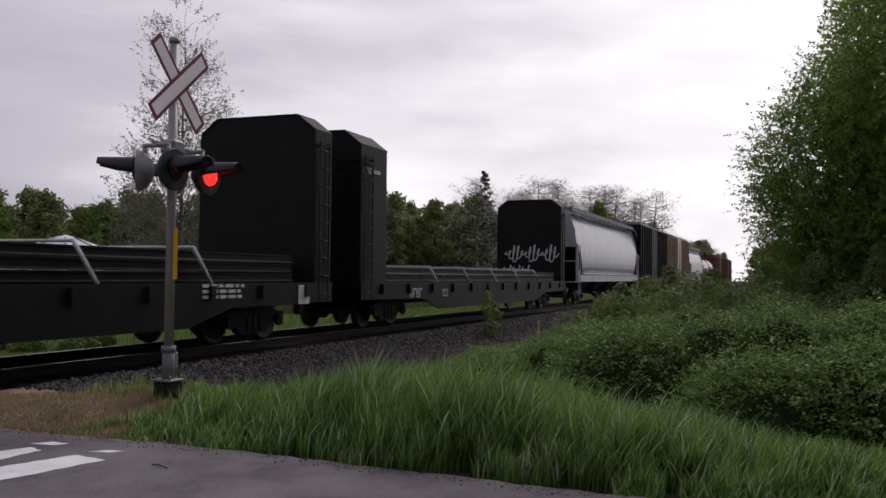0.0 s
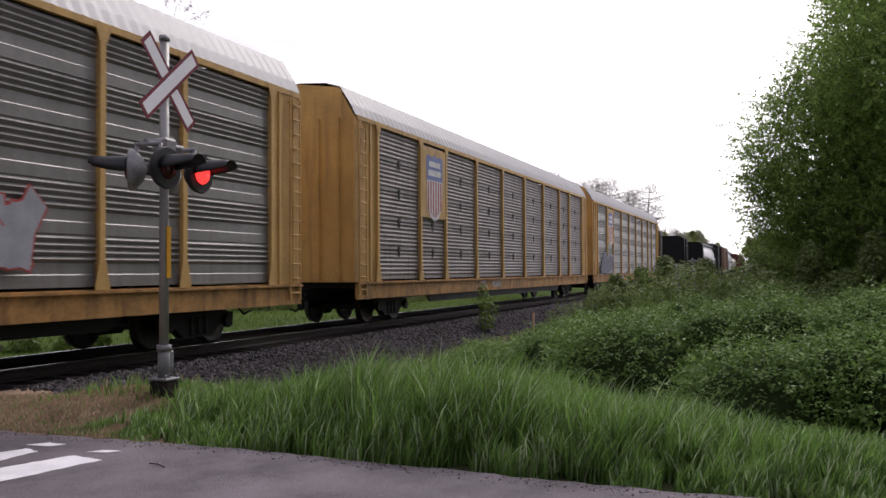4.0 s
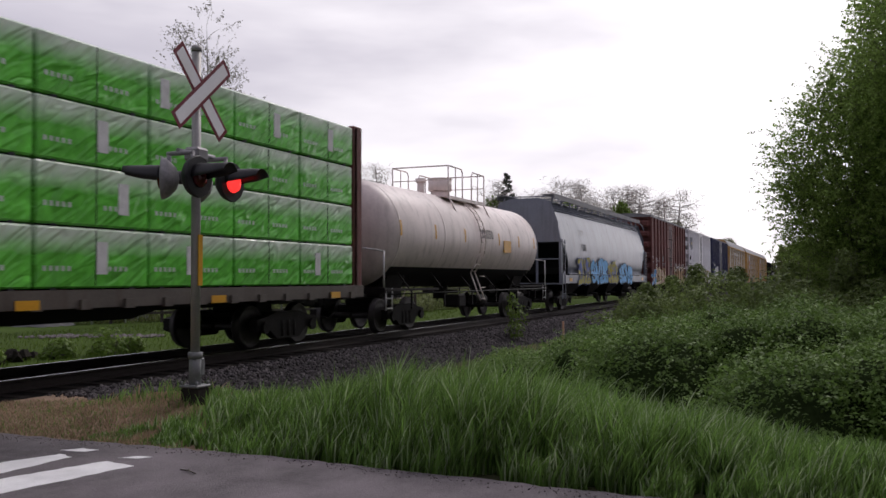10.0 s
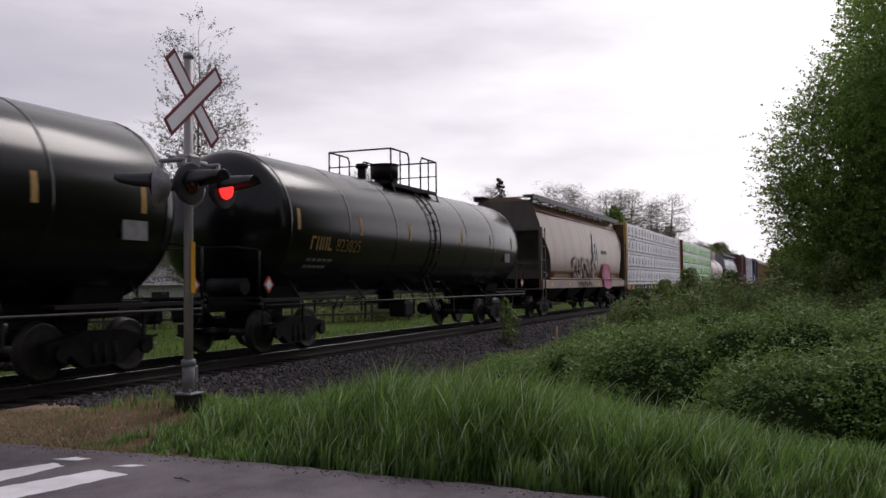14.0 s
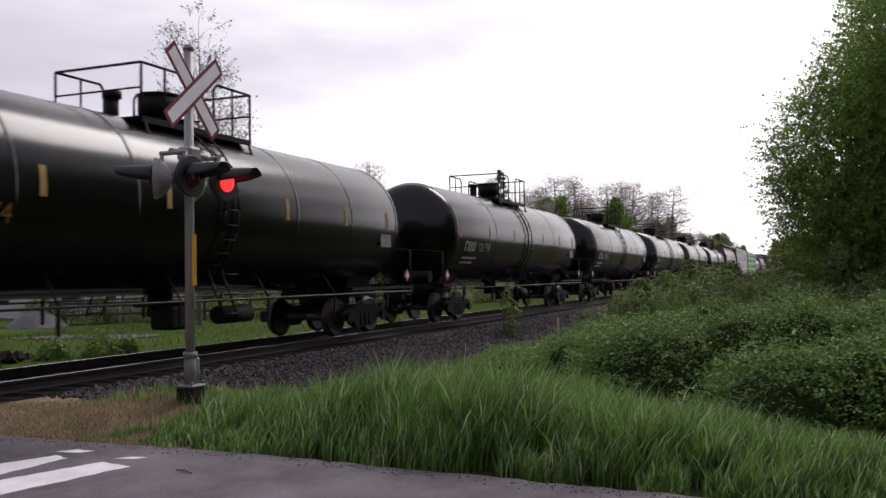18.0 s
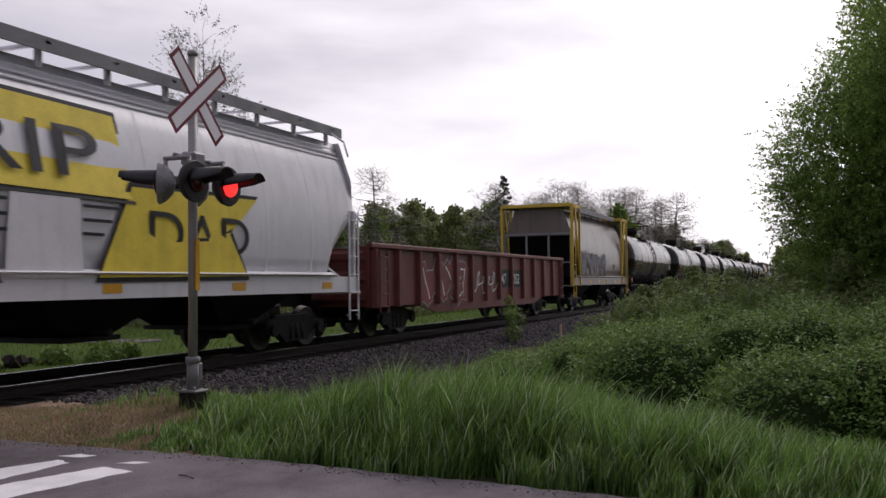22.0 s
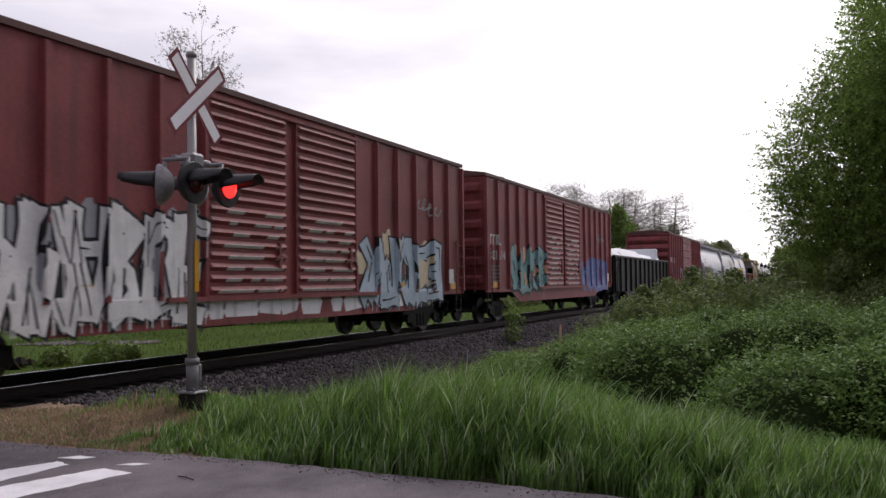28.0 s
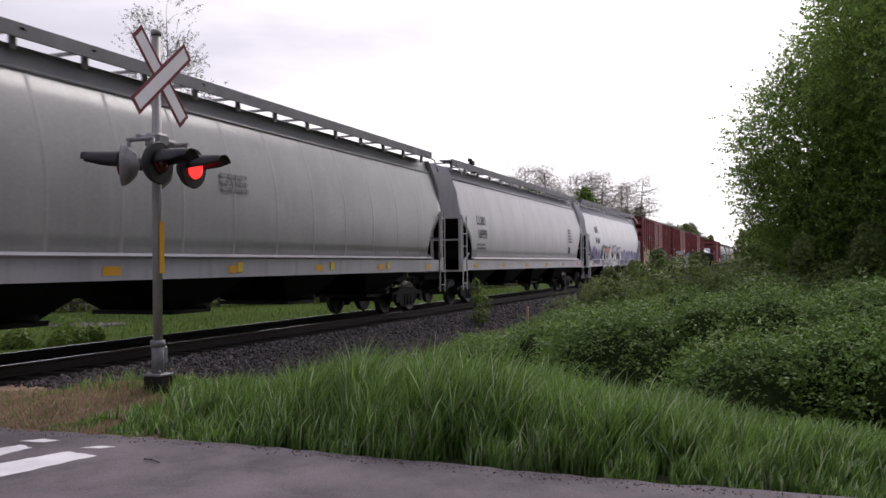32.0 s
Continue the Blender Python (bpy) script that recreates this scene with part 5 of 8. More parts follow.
    # upright reflective strips bent round the tank
    for k, x in enumerate((-0.42, -0.26, -0.1, 0.12, 0.27, 0.4)):
        st = Geo()
        rows = []
        for i in range(5):
            a = radians(-14 + 4 * i)
            rows.append([(x * L - 0.06, -(r + 0.006) * math.cos(a), zc + 0.25 + (r + 0.006) * math.sin(a)), (x * L + 0.06, -(r + 0.006) * math.cos(a), zc + 0.25 + (r + 0.006) * math.sin(a))])
        for rw in rows:
            for j in range(2):
                px, py, pz = rw[j]
                dz = pz - zc
                rw[j] = (px, -math.sqrt(max(0.0, (r + 0.006) ** 2 - dz * dz)), pz)
        st.loft(rows, closed=False, caps=False)
        part("reflector", st, "gold_mark" if paint != "tank_white" else "amber", car)
    running_gear(car, L, 2.05)
    return car


def on_tank(me, car, r, zc, x, z, mat, name):
    """Wraps flat lettering round the tank's near side."""
    me = me.copy()
    me.materials.clear()
    me.materials.append(M[mat])
    for v in me.vertices:
        zz = z + v.co.z
        dz = min(abs(zz - zc), r - 0.02)
        v.co = Vector((x + v.co.x, -math.sqrt((r + 0.008) ** 2 - dz * dz), zz))
    return part(name, me, mat, car)


def autorack(name, label, L, H, paint_end, seed, shield=None, door=("yellow", "yellow"), coarse=False):
    car = thing(name, label, "autorack", group="freight train")
    hw = 1.52
    eave = H - 0.92
    part("deck", Geo().box(-L / 2 + 0.2, L / 2 - 0.2, -hw, hw, 0.80, 0.94).box(-L / 2, L / 2, -0.3, 0.3, 0.50, 0.80), "black", car)
    belly = Geo().plate([(-L / 2 + 4.9, 0.80), (-L / 2 + 5.6, 0.30), (L / 2 - 5.6, 0.30), (L / 2 - 4.9, 0.80)], 0.0, 0.05).mesh("belly_girder", mlist("black"))
    at_sides(car, "belly_girder", belly, "black", [0], hw - 0.22, "grimy black girder under the deck")
    sl = Geo().box(-L / 2 + 0.1, L / 2 - 0.1, -0.04, 0.0, 0.53, 0.96).box(-L / 2 + 0.1, L / 2 - 0.1, -0.1, 0.0, 0.90, 0.94)
    at_sides(car, "side_sill", sl.mesh("side_sill", mlist("sill_rust")), "sill_rust", [0], hw, "rusty scuffed yellow side sill")
    posts = [x * L / 27.4 for x in (-12.4, -9.5, -7.45, -4.5, -1.5, 1.5, 4.5, 7.45, 9.5, 12.4)]
    end = L / 2 - posts[-1]
    z0, z1 = 1.0, eave - 0.1
    sheets, lines = (5, 6) if coarse else (5, 4)
    hz = (z1 - z0) / sheets
    prof = []
    for i in range(sheets):   # stacked sheets: a dull flat foot, then a row of pressed louvres that catch the sky
        z = z0 + i * hz
        foot = 0.12 if coarse else 0.46
        prof += [(0.0, z), (-0.022, z + 0.004), (-0.022, z + hz * foot * 0.5), (-0.010, z + hz * foot * 0.55), (-0.010, z + hz * foot)]
        d = hz * (0.98 - foot) / lines
        for k in range(lines):
            zz = z + hz * foot + k * d
            deep = 0.024 if coarse else 0.046
            prof += [(0.0, zz), (-deep, zz + d * 0.48), (-deep, zz + d * 0.56), (0.0, zz + d * 0.96)]
    prof.append((0.0, z1))
    sheet = {}
    for x0, x1 in zip(posts[:-1], posts[1:]):
        w = round(x1 - x0, 2)
        if w not in sheet:
            pg = Geo().loft([[(-w / 2 + 0.06, y, z), (w / 2 - 0.06, y, z)] for y, z in prof], closed=False, caps=False, smooth=False)
            sheet[w] = pg.mesh("side_panel", mlist(["galv_brown" if coarse else "galv", "black"]))
        at_sides(car, "side_panel", sheet[w], "galv_brown" if coarse else "galv", [(x0 + x1) / 2], hw - 0.02)
    if coarse:   # dark lapped joints between the sheets, and grimy clips at mid-panel
        clip = Geo().box(-0.045, 0.045, -0.012, 0.0, -0.17, 0.09).box(-0.075, 0.075, -0.016, 0.0, -0.05, 0.05).mesh("panel_clip", mlist("black"))
        for x0, x1 in zip(posts[:-1], posts[1:]):
            for i in range(1, sheets):
                z = z0 + i * hz
                part("sheet_joint", Geo().box(x0 + 0.07, x1 - 0.07, -hw - 0.004, -hw + 0.012, z - 0.016, z + 0.016), "black", car)
                ob = new("panel_clip", clip)
                ob.parent = car
                ob.location = ((x0 + x1) / 2, -hw - 0.006, z)
    post = Geo().box(-0.06, 0.06, -0.08, 0.02, 0.95, eave).plate([(-0.17, 0.95), (0.17, 0.95), (0.07, 1.40), (-0.07, 1.40)], -0.085, 0.01).plate([(-0.18, eave), (0.18, eave), (0.08, eave - 0.25), (-0.08, eave - 0.25)], -0.085, 0.01).mesh("side_post", mlist("yellow"))
    at_sides(car, "side_post", post, "yellow", posts, hw)
    ep = Geo().box(-end / 2 + 0.02, end / 2 - 0.06, -0.02, 0.02, 0.95, eave)
    stile = Geo().box(-0.04, 0.04, -0.05, 0.0, 0.95, eave).mesh("panel_stile", mlist("yellow"))
    at_sides(car, "panel_stile", stile, "yellow", [s * (L / 2 - end / 2) + x for s in (-1, 1) for x in (-0.3, 0.25)], hw)
    em = ep.mesh("end_panel", mlist("yellow"))
    at_sides(car, "end_panel", em, "yellow", [-L / 2 + end / 2, L / 2 - end / 2], hw)
    part("eave_beam", Geo().box(-L / 2 + 0.15, L / 2 - 0.15, -hw - 0.05, -hw + 0.05, eave - 0.06, eave + 0.05).box(-L / 2 + 0.15, L / 2 - 0.15, hw - 0.05, hw + 0.05, eave - 0.06, eave + 0.05), "yellow", car)
    rf = Geo()
    prof = [(-hw - 0.02, eave + 0.04), (-hw + 0.10, eave + 0.30), (-1.12, H - 0.16), (-0.7, H - 0.04), (0, H), (0.7, H - 0.04), (1.12, H - 0.16), (hw - 0.10, eave + 0.30), (hw + 0.02, eave + 0.04)]
    rings = []
    m = int(L / 0.16)
    for i in range(m + 1):
        k = 0.025 if i % 2 else 0.0
        rings.append([(-L / 2 + 0.1 + (L - 0.2) * i / m, y * (1 + k * 0.3), z + k) for y, z in prof])
    rf.loft(rings, closed=False, caps=False, smooth=False)
    part("roof", rf, "rack_roof", car)
    for s in (-1, 1):
        x = s * (L / 2 - 0.12)
        dg = Geo()
        dg.loft([[(x - 0.05 * 1, y, z) for y, z in ((-hw, 0.95), (-hw, eave), (-1.1, H - 0.18), (0, H - 0.03), (1.1, H - 0.18), (hw, eave), (hw, 0.95))], [(x + 0.05, y, z) for y, z in ((-hw, 0.95), (-hw, eave), (-1.1, H - 0.18), (0, H - 0.03), (1.1, H - 0.18), (hw, eave), (hw, 0.95))]], smooth=False)
        d = part("end_door", dg, paint_end, car)
        rb = Geo()
        for y in (-1.1, -0.55, 0, 0.55, 1.1):
            rb.box(x - 0.1, x + 0.1, y - 0.03, y + 0.03, 1.0, eave)
        part("door_rib", rb, paint_end, d)
        lm = ladder_mesh(0.62, eave - 0.1, 0.4, 14, "yellow")
        at_sides(car, "ladder", lm, "yellow", [s * (L / 2 - 0.38)], hw + 0.03)
    if shield is not None:
        x = shield * L
        part("emblem_panel", Geo().box(x - 0.93, x + 0.93, -hw - 0.07, -hw - 0.06, 2.75, eave - 0.15), "yellow", car)
        zt = eave - 0.35
        part("emblem", Geo().plate([(x - 0.62, zt - 0.75), (x - 0.66, zt - 0.1), (x - 0.45, zt), (x - 0.2, zt - 0.08), (x, zt + 0.03), (x + 0.2, zt - 0.08), (x + 0.45, zt), (x + 0.66, zt - 0.1), (x + 0.62, zt - 0.75)], -hw - 0.078, 0.004), "spray_blue", car, "blue shield top")
        part("emblem_base", Geo().plate([(x - 0.62, zt - 0.75), (x + 0.62, zt - 0.75), (x + 0.55, zt - 1.6), (x + 0.3, zt - 1.85), (x, zt - 1.95), (x - 0.3, zt - 1.85), (x - 0.55, zt - 1.6)], -hw - 0.077, 0.004), "white_mark", car)
        st = Geo()
        for i in range(6):
            xx = x - 0.5 + i * 0.2
            st.box(xx - 0.04, xx + 0.04, -hw - 0.081, -hw - 0.077, zt - 1.62 - 0.1 * (2.5 - abs(i - 2.5)), zt - 0.78)
        part("emblem_stripe", st, "red_mark", car)
        part("emblem_lettering", Geo().box(x - 0.45, x + 0.45, -hw - 0.083, -hw - 0.078, zt - 0.36, zt - 0.2).box(x - 0.5, x + 0.5, -hw - 0.083, -hw - 0.078, zt - 0.62, zt - 0.45), "white_mark", car)
    running_gear(car, L, 3.1)
    return car


def centrebeam(name, label, L, H, frame, wrap, seed, logos):
    car = thing(name, label, "centrebeam flatcar", group="freight train")
    hw = 1.46
    zd = 1.06
    dk = Geo().box(-L / 2, L / 2, -hw + 0.1, hw - 0.1, zd - 0.1, zd).box(-L / 2, L / 2, -0.3, 0.3, 0.68, zd - 0.1)
    part("deck", dk, "black", car)
    sl = Geo().box(-L / 2, L / 2, -0.05, 0.0, zd - 0.24, zd + 0.02)
    for i in range(26):
        x = -L / 2 + 0.6 + i * (L - 1.2) / 25
        sl.box(x - 0.1, x + 0.1, -0.1, 0.0, zd - 0.26, zd - 0.12)
    sill = "weathered" if frame == "brown" else frame
    at_sides(car, "side_sill", sl.mesh("side_sill", mlist(sill)), sill, [0], hw)
    part("underframe", Geo().plate([(-7.5, zd - 0.1), (-5.5, 0.55), (5.5, 0.55), (7.5, zd - 0.1)], -0.25, 0.5), "black", car)
    part("centre_partition", Geo().box(-L / 2 + 0.4, L / 2 - 0.4, -0.06, 0.06, zd, H - 0.15), frame, car)
    for s in (-1, 1):
        x = s * (L / 2 - 0.18)
        part("bulkhead_panel", Geo().box(x - 0.16, x - 0.05, -hw, hw, zd - 0.2, H - 0.05) if s > 0 else Geo().box(x + 0.05, x + 0.16, -hw, hw, zd - 0.2, H - 0.05), "rust_tan" if frame == "yellow" else frame, car, "rusty end panel")
        for y in (-hw + 0.08, hw - 0.08):
            part("bulkhead_post", Geo().box(x - 0.2, x + 0.2, y - 0.08, y + 0.08, zd - 0.2, H, 0, 0.02), frame, car)
        for k in range(6):
            z = zd + 0.2 + k * (H - zd - 0.3) / 5
            part("bulkhead_beam", Geo().box(x - 0.15, x + 0.18, -hw + 0.17, hw - 0.17, z - 0.06, z + 0.06), "rust_tan" if frame == "yellow" and k < 5 else frame, car)
    rows, cols = 4, 10
    z0, z1 = zd + 0.02, H - 0.06
    x0, x1 = -L / 2 + 0.42, L / 2 - 0.42
    bw, bh = (x1 - x0) / cols, (z1 - z0) / rows
    pk = Geo()
    dy = hw - 0.1
    pk.box(-bw / 2 + 0.012, bw / 2 - 0.012, -0.02, dy - 0.1, 0.022, bh - 0.006, 0, 0.03)
    for k in range(2):
        pk.box(-bw / 2 + 0.3 + k * (bw - 0.7), -bw / 2 + 0.4 + k * (bw - 0.7), 0.0, dy - 0.12, 0.0, 0.055, 2)
    pk.box(-0.006, 0.006, -0.026, -0.015, 0.06, bh - 0.03, 2)
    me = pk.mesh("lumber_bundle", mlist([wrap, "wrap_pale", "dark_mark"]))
    rnd = random.Random(seed)
    lg = None
    if logos:
        q = Geo()
        for u in (-0.27, 0.23):
            cx, cz, rr = u * bw, bh * 0.60, bh * 0.20
            for i in range(16):
                a0, a1 = 2 * math.pi * i / 16, 2 * math.pi * (i + 1) / 16
                q.plate([(cx + rr * math.cos(a0), cz + rr * math.sin(a0)), (cx + rr * math.cos(a1), cz + rr * math.sin(a1)), (cx + rr * 0.72 * math.cos(a1), cz + rr * 0.72 * math.sin(a1)), (cx + rr * 0.72 * math.cos(a0), cz + rr * 0.72 * math.sin(a0))], -0.024, 0.002)
            q.plate([(cx - rr * 0.4, cz - rr * 0.5), (cx + rr * 0.4, cz - rr * 0.5), (cx, cz + rr * 0.55)], -0.024, 0.002)
            q.box(cx + rr * 0.8, cx + rr * 1.0, -0.024, -0.022, cz - rr, cz + rr * 2.0)
            for i in range(7):   # the printed word, as plain bars
                xa = cx - rr * 1.9 + i * rr * 0.58
                q.box(xa, xa + rr * 0.40, -0.024, -0.022, bh * (0.17 if i != 6 else 0.12), bh * (0.30 if i in (0, 3, 4) else 0.26))
        lg = q.mesh("printed_mark", mlist("dark_mark"))
    else:
        q = Geo()
        for u in (-0.32, 0.18):
            for k in range(5):
                q.box(u * bw - 0.26 + k * 0.11, u * bw - 0.2 + k * 0.11, -0.023, -0.021, bh * 0.30, bh * 0.38)
        lg = q.mesh("printed_mark", mlist("wrap_pale"))
    for r_ in range(rows):
        for c_ in range(cols):
            for s in (-1, 1):
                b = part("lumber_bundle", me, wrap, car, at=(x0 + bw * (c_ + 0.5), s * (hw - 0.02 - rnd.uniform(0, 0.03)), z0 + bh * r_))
                b.rotation_euler[2] = 0 if s < 0 else math.pi
                if s < 0:
                    part("printed_mark", lg, "dark_mark", b)
                    if not logos and rnd.random() < 0.35:
                        tx = rnd.uniform(-0.4, 0.35) * bw
                        part("paper_tag", Geo().box(tx, tx + 0.22, -0.026, -0.022, bh * 0.25, bh * 0.78), "white_mark", b)
    patch = Geo().box(-0.2, 0.2, -0.006, 0.0, 0, 0.13).mesh("reflector", mlist("amber"))
    for i in range(6):
        part("reflector", patch, "amber", car, at=(-L / 2 + 1.4 + i * (L - 2.8) / 5, -hw - 0.101, zd - 0.24))
    running_gear(car, L, 2.6)
    return car


def bulkhead_flat(name, label, L, H, seed, load_h):
    car = thing(name, label, "bulkhead flatcar", group="freight train")
    hw = 1.5
    zd = 1.05
    part("deck", Geo().box(-L / 2, L / 2, -hw, hw, zd - 0.12, zd), "black", car)
    sl = Geo().plate([(-L / 2, zd), (-L / 2, zd - 0.42), (-L / 2 + 3.9, zd - 0.46), (-L / 2 + 5.2, zd - 0.78), (L / 2 - 5.2, zd - 0.78), (L / 2 - 3.9, zd - 0.46), (L / 2, zd - 0.42), (L / 2, zd)], -0.05, 0.05)
    at_sides(car, "side_sill", sl.mesh("side_sill", mlist("black")), "black", [0], hw)
    pk = Geo().box(-0.07, 0.07, -0.12, 0.0, zd - 0.3, zd - 0.05).mesh("stake_pocket", mlist("black"))
    at_sides(car, "stake_pocket", pk, "black", [-L / 2 + 1.2 + i * (L - 2.4) / 11 for i in range(12)], hw)
    for s in (-1, 1):
        bx = Geo()
        x0, x1 = (L / 2 - 0.75, L / 2) if s > 0 else (-L / 2, -L / 2 + 1.5)
        pr = [(-hw, zd), (-hw, H - 0.35), (-hw + 0.45, H), (hw - 0.45, H), (hw, H - 0.35), (hw, zd)]
        bx.loft([[(x0, y, z) for y, z in pr], [(x1, y, z) for y, z in pr]], smooth=False)
        b = part("bulkhead", bx, "black", car)
        part("cap_plate", Geo().loft([[(x0 - 0.02, y, z + 0.01) for y, z in pr[1:-1]], [(x1 + 0.02, y, z + 0.01) for y, z in pr[1:-1]], [(x1 + 0.02, y, z - 0.03) for y, z in pr[1:-1]], [(x0 - 0.02, y, z - 0.03) for y, z in pr[1:-1]]], closed=False, caps=False, smooth=False), "truck", b)
        lm = ladder_mesh(0.6, H - 0.6, 0.42, 9, "black")
        at_sides(car, "ladder", lm, "black", [s * (L / 2 - 0.38)], hw)
        for k in range(8):
            z = zd + 0.3 + k * 0.38
            part("grab_iron", Geo().tube((s * (L / 2 + 0.05), -hw + 0.1, z), (s * (L / 2 + 0.05), -hw + 0.55, z), 0.014, 6), "black", car)
    rnd = random.Random(seed)
    rail_prof = [(-0.07, 0.0), (0.07, 0.0), (0.012, 0.03), (0.012, 0.12), (0.036, 0.13), (0.036, 0.16), (-0.036, 0.16), (-0.036, 0.13), (-0.012, 0.12), (-0.012, 0.03)]
    bar = Geo().loft([[(x, y, z) for y, z in rail_prof] for x in (-L / 2 + 1.3, L / 2 - 1.3)], smooth=False).mesh("steel_bar", mlist("black"))
    layers = int(load_h / 0.19)
    for k in range(layers):
        for i in range(14):
            part("steel_bar", bar, "truck", car, at=(rnd.uniform(-0.15, 0.15), -1.3 + i * 0.2, zd + 0.03 + k * 0.19))
    for i in range(5):
        x = -5.9 + 2.85 * i
        zt = zd + 0.06 + layers * 0.19
        part("tie_down", Geo().pipe([(x + 0.42, -hw - 0.02, zd - 0.02), (x, -1.42, zt), (x, 1.42, zt), (x + 0.42, hw + 0.02, zd - 0.02)], 0.03, 6), "white_mark", car, "pale webbing strap")
    running_gear(car, L, 2.5)
    return car


def gondola(name, label, L, zt, paint, ribs, belly):
    car = thing(name, label, "gondola", group="freight train")
    hw = 1.5
    zb = 0.64
    part("floor", Geo().box(-L / 2 + 0.1, L / 2 - 0.1, -hw + 0.05, hw - 0.05, 0.9, 1.0), "black", car)
    sd = Geo().plate([(-L / 2, zt), (-L / 2, zb), (-L / 2 + 2.8, zb), (-L / 2 + 4.0, zb - belly), (L / 2 - 4.0, zb - belly), (L / 2 - 2.8, zb), (L / 2, zb), (L / 2, zt)], 0.0, 0.05)
    at_sides(car, "side", sd.mesh("side", mlist(paint)), paint, [0], hw)
    part("top_chord", Geo().box(-L / 2, L / 2, -hw - 0.1, -hw + 0.08, zt - 0.04, zt + 0.08, 0, 0.02), paint, car)
    part("top_chord", Geo().box(-L / 2, L / 2, hw - 0.08, hw + 0.1, zt - 0.04, zt + 0.08, 0, 0.02), paint, car)
    rb = Geo().loft([[(-0.11, 0.0, z), (-0.06, -0.1, z), (0.06, -0.1, z), (0.11, 0.0, z)] for z in (zb - 0.02, zt - 0.04)], closed=False, caps=False, smooth=False).mesh("side_post", mlist(paint))
    at_sides(car, "side_post", rb, paint, [-L / 2 + 0.25 + i * (L - 0.5) / ribs for i in range(ribs + 1)], hw)
    em = ribbed_end(L, hw, zb, zt, paint, 3)
    for s in (-1, 1):
        ob = part("end_wall", em, paint, car, at=(s * (L / 2 - 0.05), 0, 0))
        ob.rotation_euler[2] = 0 if s > 0 else math.pi
    lm = ladder_mesh(0.5, zt - 0.1, 0.42, 5, paint)
    at_sides(car, "ladder", lm, paint, [-L / 2 + 0.55, L / 2 - 0.55], hw + 0.09)
    part("underframe", Geo().box(-L / 2 + 0.1, L / 2 - 0.1, -0.3, 0.3, 0.66, 0.9), "black", car)
    running_gear(car, L, 2.3)
    return car


# ---- the train, from its leading cars back ----
TRAIN = []   # (car, place of its middle along the train in metres)


def in_train(car, front, rear):
    TRAIN.append((car, (front + rear) / 2))
    return car


far = hopper("covered_hopper", "pale silver covered hopper far ahead in the train", 15.0, 4.6, "grey_hop")
in_train(far, 111.6, 96.6)
in_train(tank_car("tank_car", "pale white tank car far ahead in the train", 15.8, 1.45, 2.4, "tank_white", "truck"), 129.0, 113.2)
in_train(boxcar("boxcar", "dull oxide brown boxcar far ahead in the train", 17.0, 4.6, "brown", "brown", [0], 3.0, 1, 1.1), 148.0, 131.0)
in_train(boxcar("boxcar", "dull oxide brown boxcar far ahead in the train", 17.0, 4.6, "brown", "brown", [0], 3.0, 1, 1.1), 167.0, 150.0)
in_train(boxcar("boxcar", "rusty tan boxcar with weathered ribbed sides", 16.9, 5.1, "tan_hop", "steel_grey", [0], 3.0, 1, 1.0), 94.9, 78.0)
in_train(boxcar("boxcar", "dark grey boxcar with weathered ribbed sides", 13.6, 5.1, "black", "steel_grey", [0], 3.0, 1, 1.0), 76.6, 63.0)
in_train(hopper("covered_hopper", "silver grey covered hopper with rounded sides", 19.0, 4.65, "grey_hop", ribs=0), 62.1, 43.1)
fb = in_train(bulkhead_flat("bulkhead_flatcar", "black bulkhead flatcar with a low load of steel bars", 21.2, 4.75, 3, 0.4), 40.8, 19.6)
glyphs(-7.6, 0.62, 4, 0.26, "white_mark", fb, seed=5)
stencil("022", -5.2, 0.62, 0.24, "white_mark", fb)
glyphs(-10.45, 3.72, 4, 0.15, "white_mark", fb, y=-1.504, seed=5)
bars(-9.85, 3.72, 0.35, 0.15, 1, "white_mark", fb, y=-1.504, seed=3)
tag = scrawl(-1.25, 1.85, 2.5, 0.9, "white_mark", fb, 4, loops=13, y=0.0, r=0.02)
tag.rotation_euler[2] = radians(-90)
tag.location = (10.6 - 0.78, -0.1, 0)
tag = scrawl(-1.3, 1.35, 1.3, 0.45, "white_mark", fb, 9, loops=9, y=0.0, r=0.017)
tag.rotation_euler[2] = radians(-90)
tag.location = (10.6 - 0.78, -0.1, 0)
fb = in_train(bulkhead_flat("bulkhead_flatcar", "black bulkhead flatcar with strapped steel bars", 20.8, 4.75, 7, 0.62), 18.1, -2.7)
glyphs(-7.3, 0.52, 4, 0.3, "white_mark", fb, seed=6)
glyphs(-10.25, 3.72, 4, 0.15, "white_mark", fb, y=-1.504, seed=5)
stencil("000", -6.0, 0.50, 0.28, "white_mark", fb)
bars(-4.4, 0.5, 1.6, 0.35, 3, "white_mark", fb, seed=8)
bars(5.6, 0.75, 1.3, 0.3, 3, "white_mark", fb, seed=9)
part("load_plate", Geo().box(8.9, 9.35, -1.57, -1.56, 0.6, 1.0), "white_mark", fb)

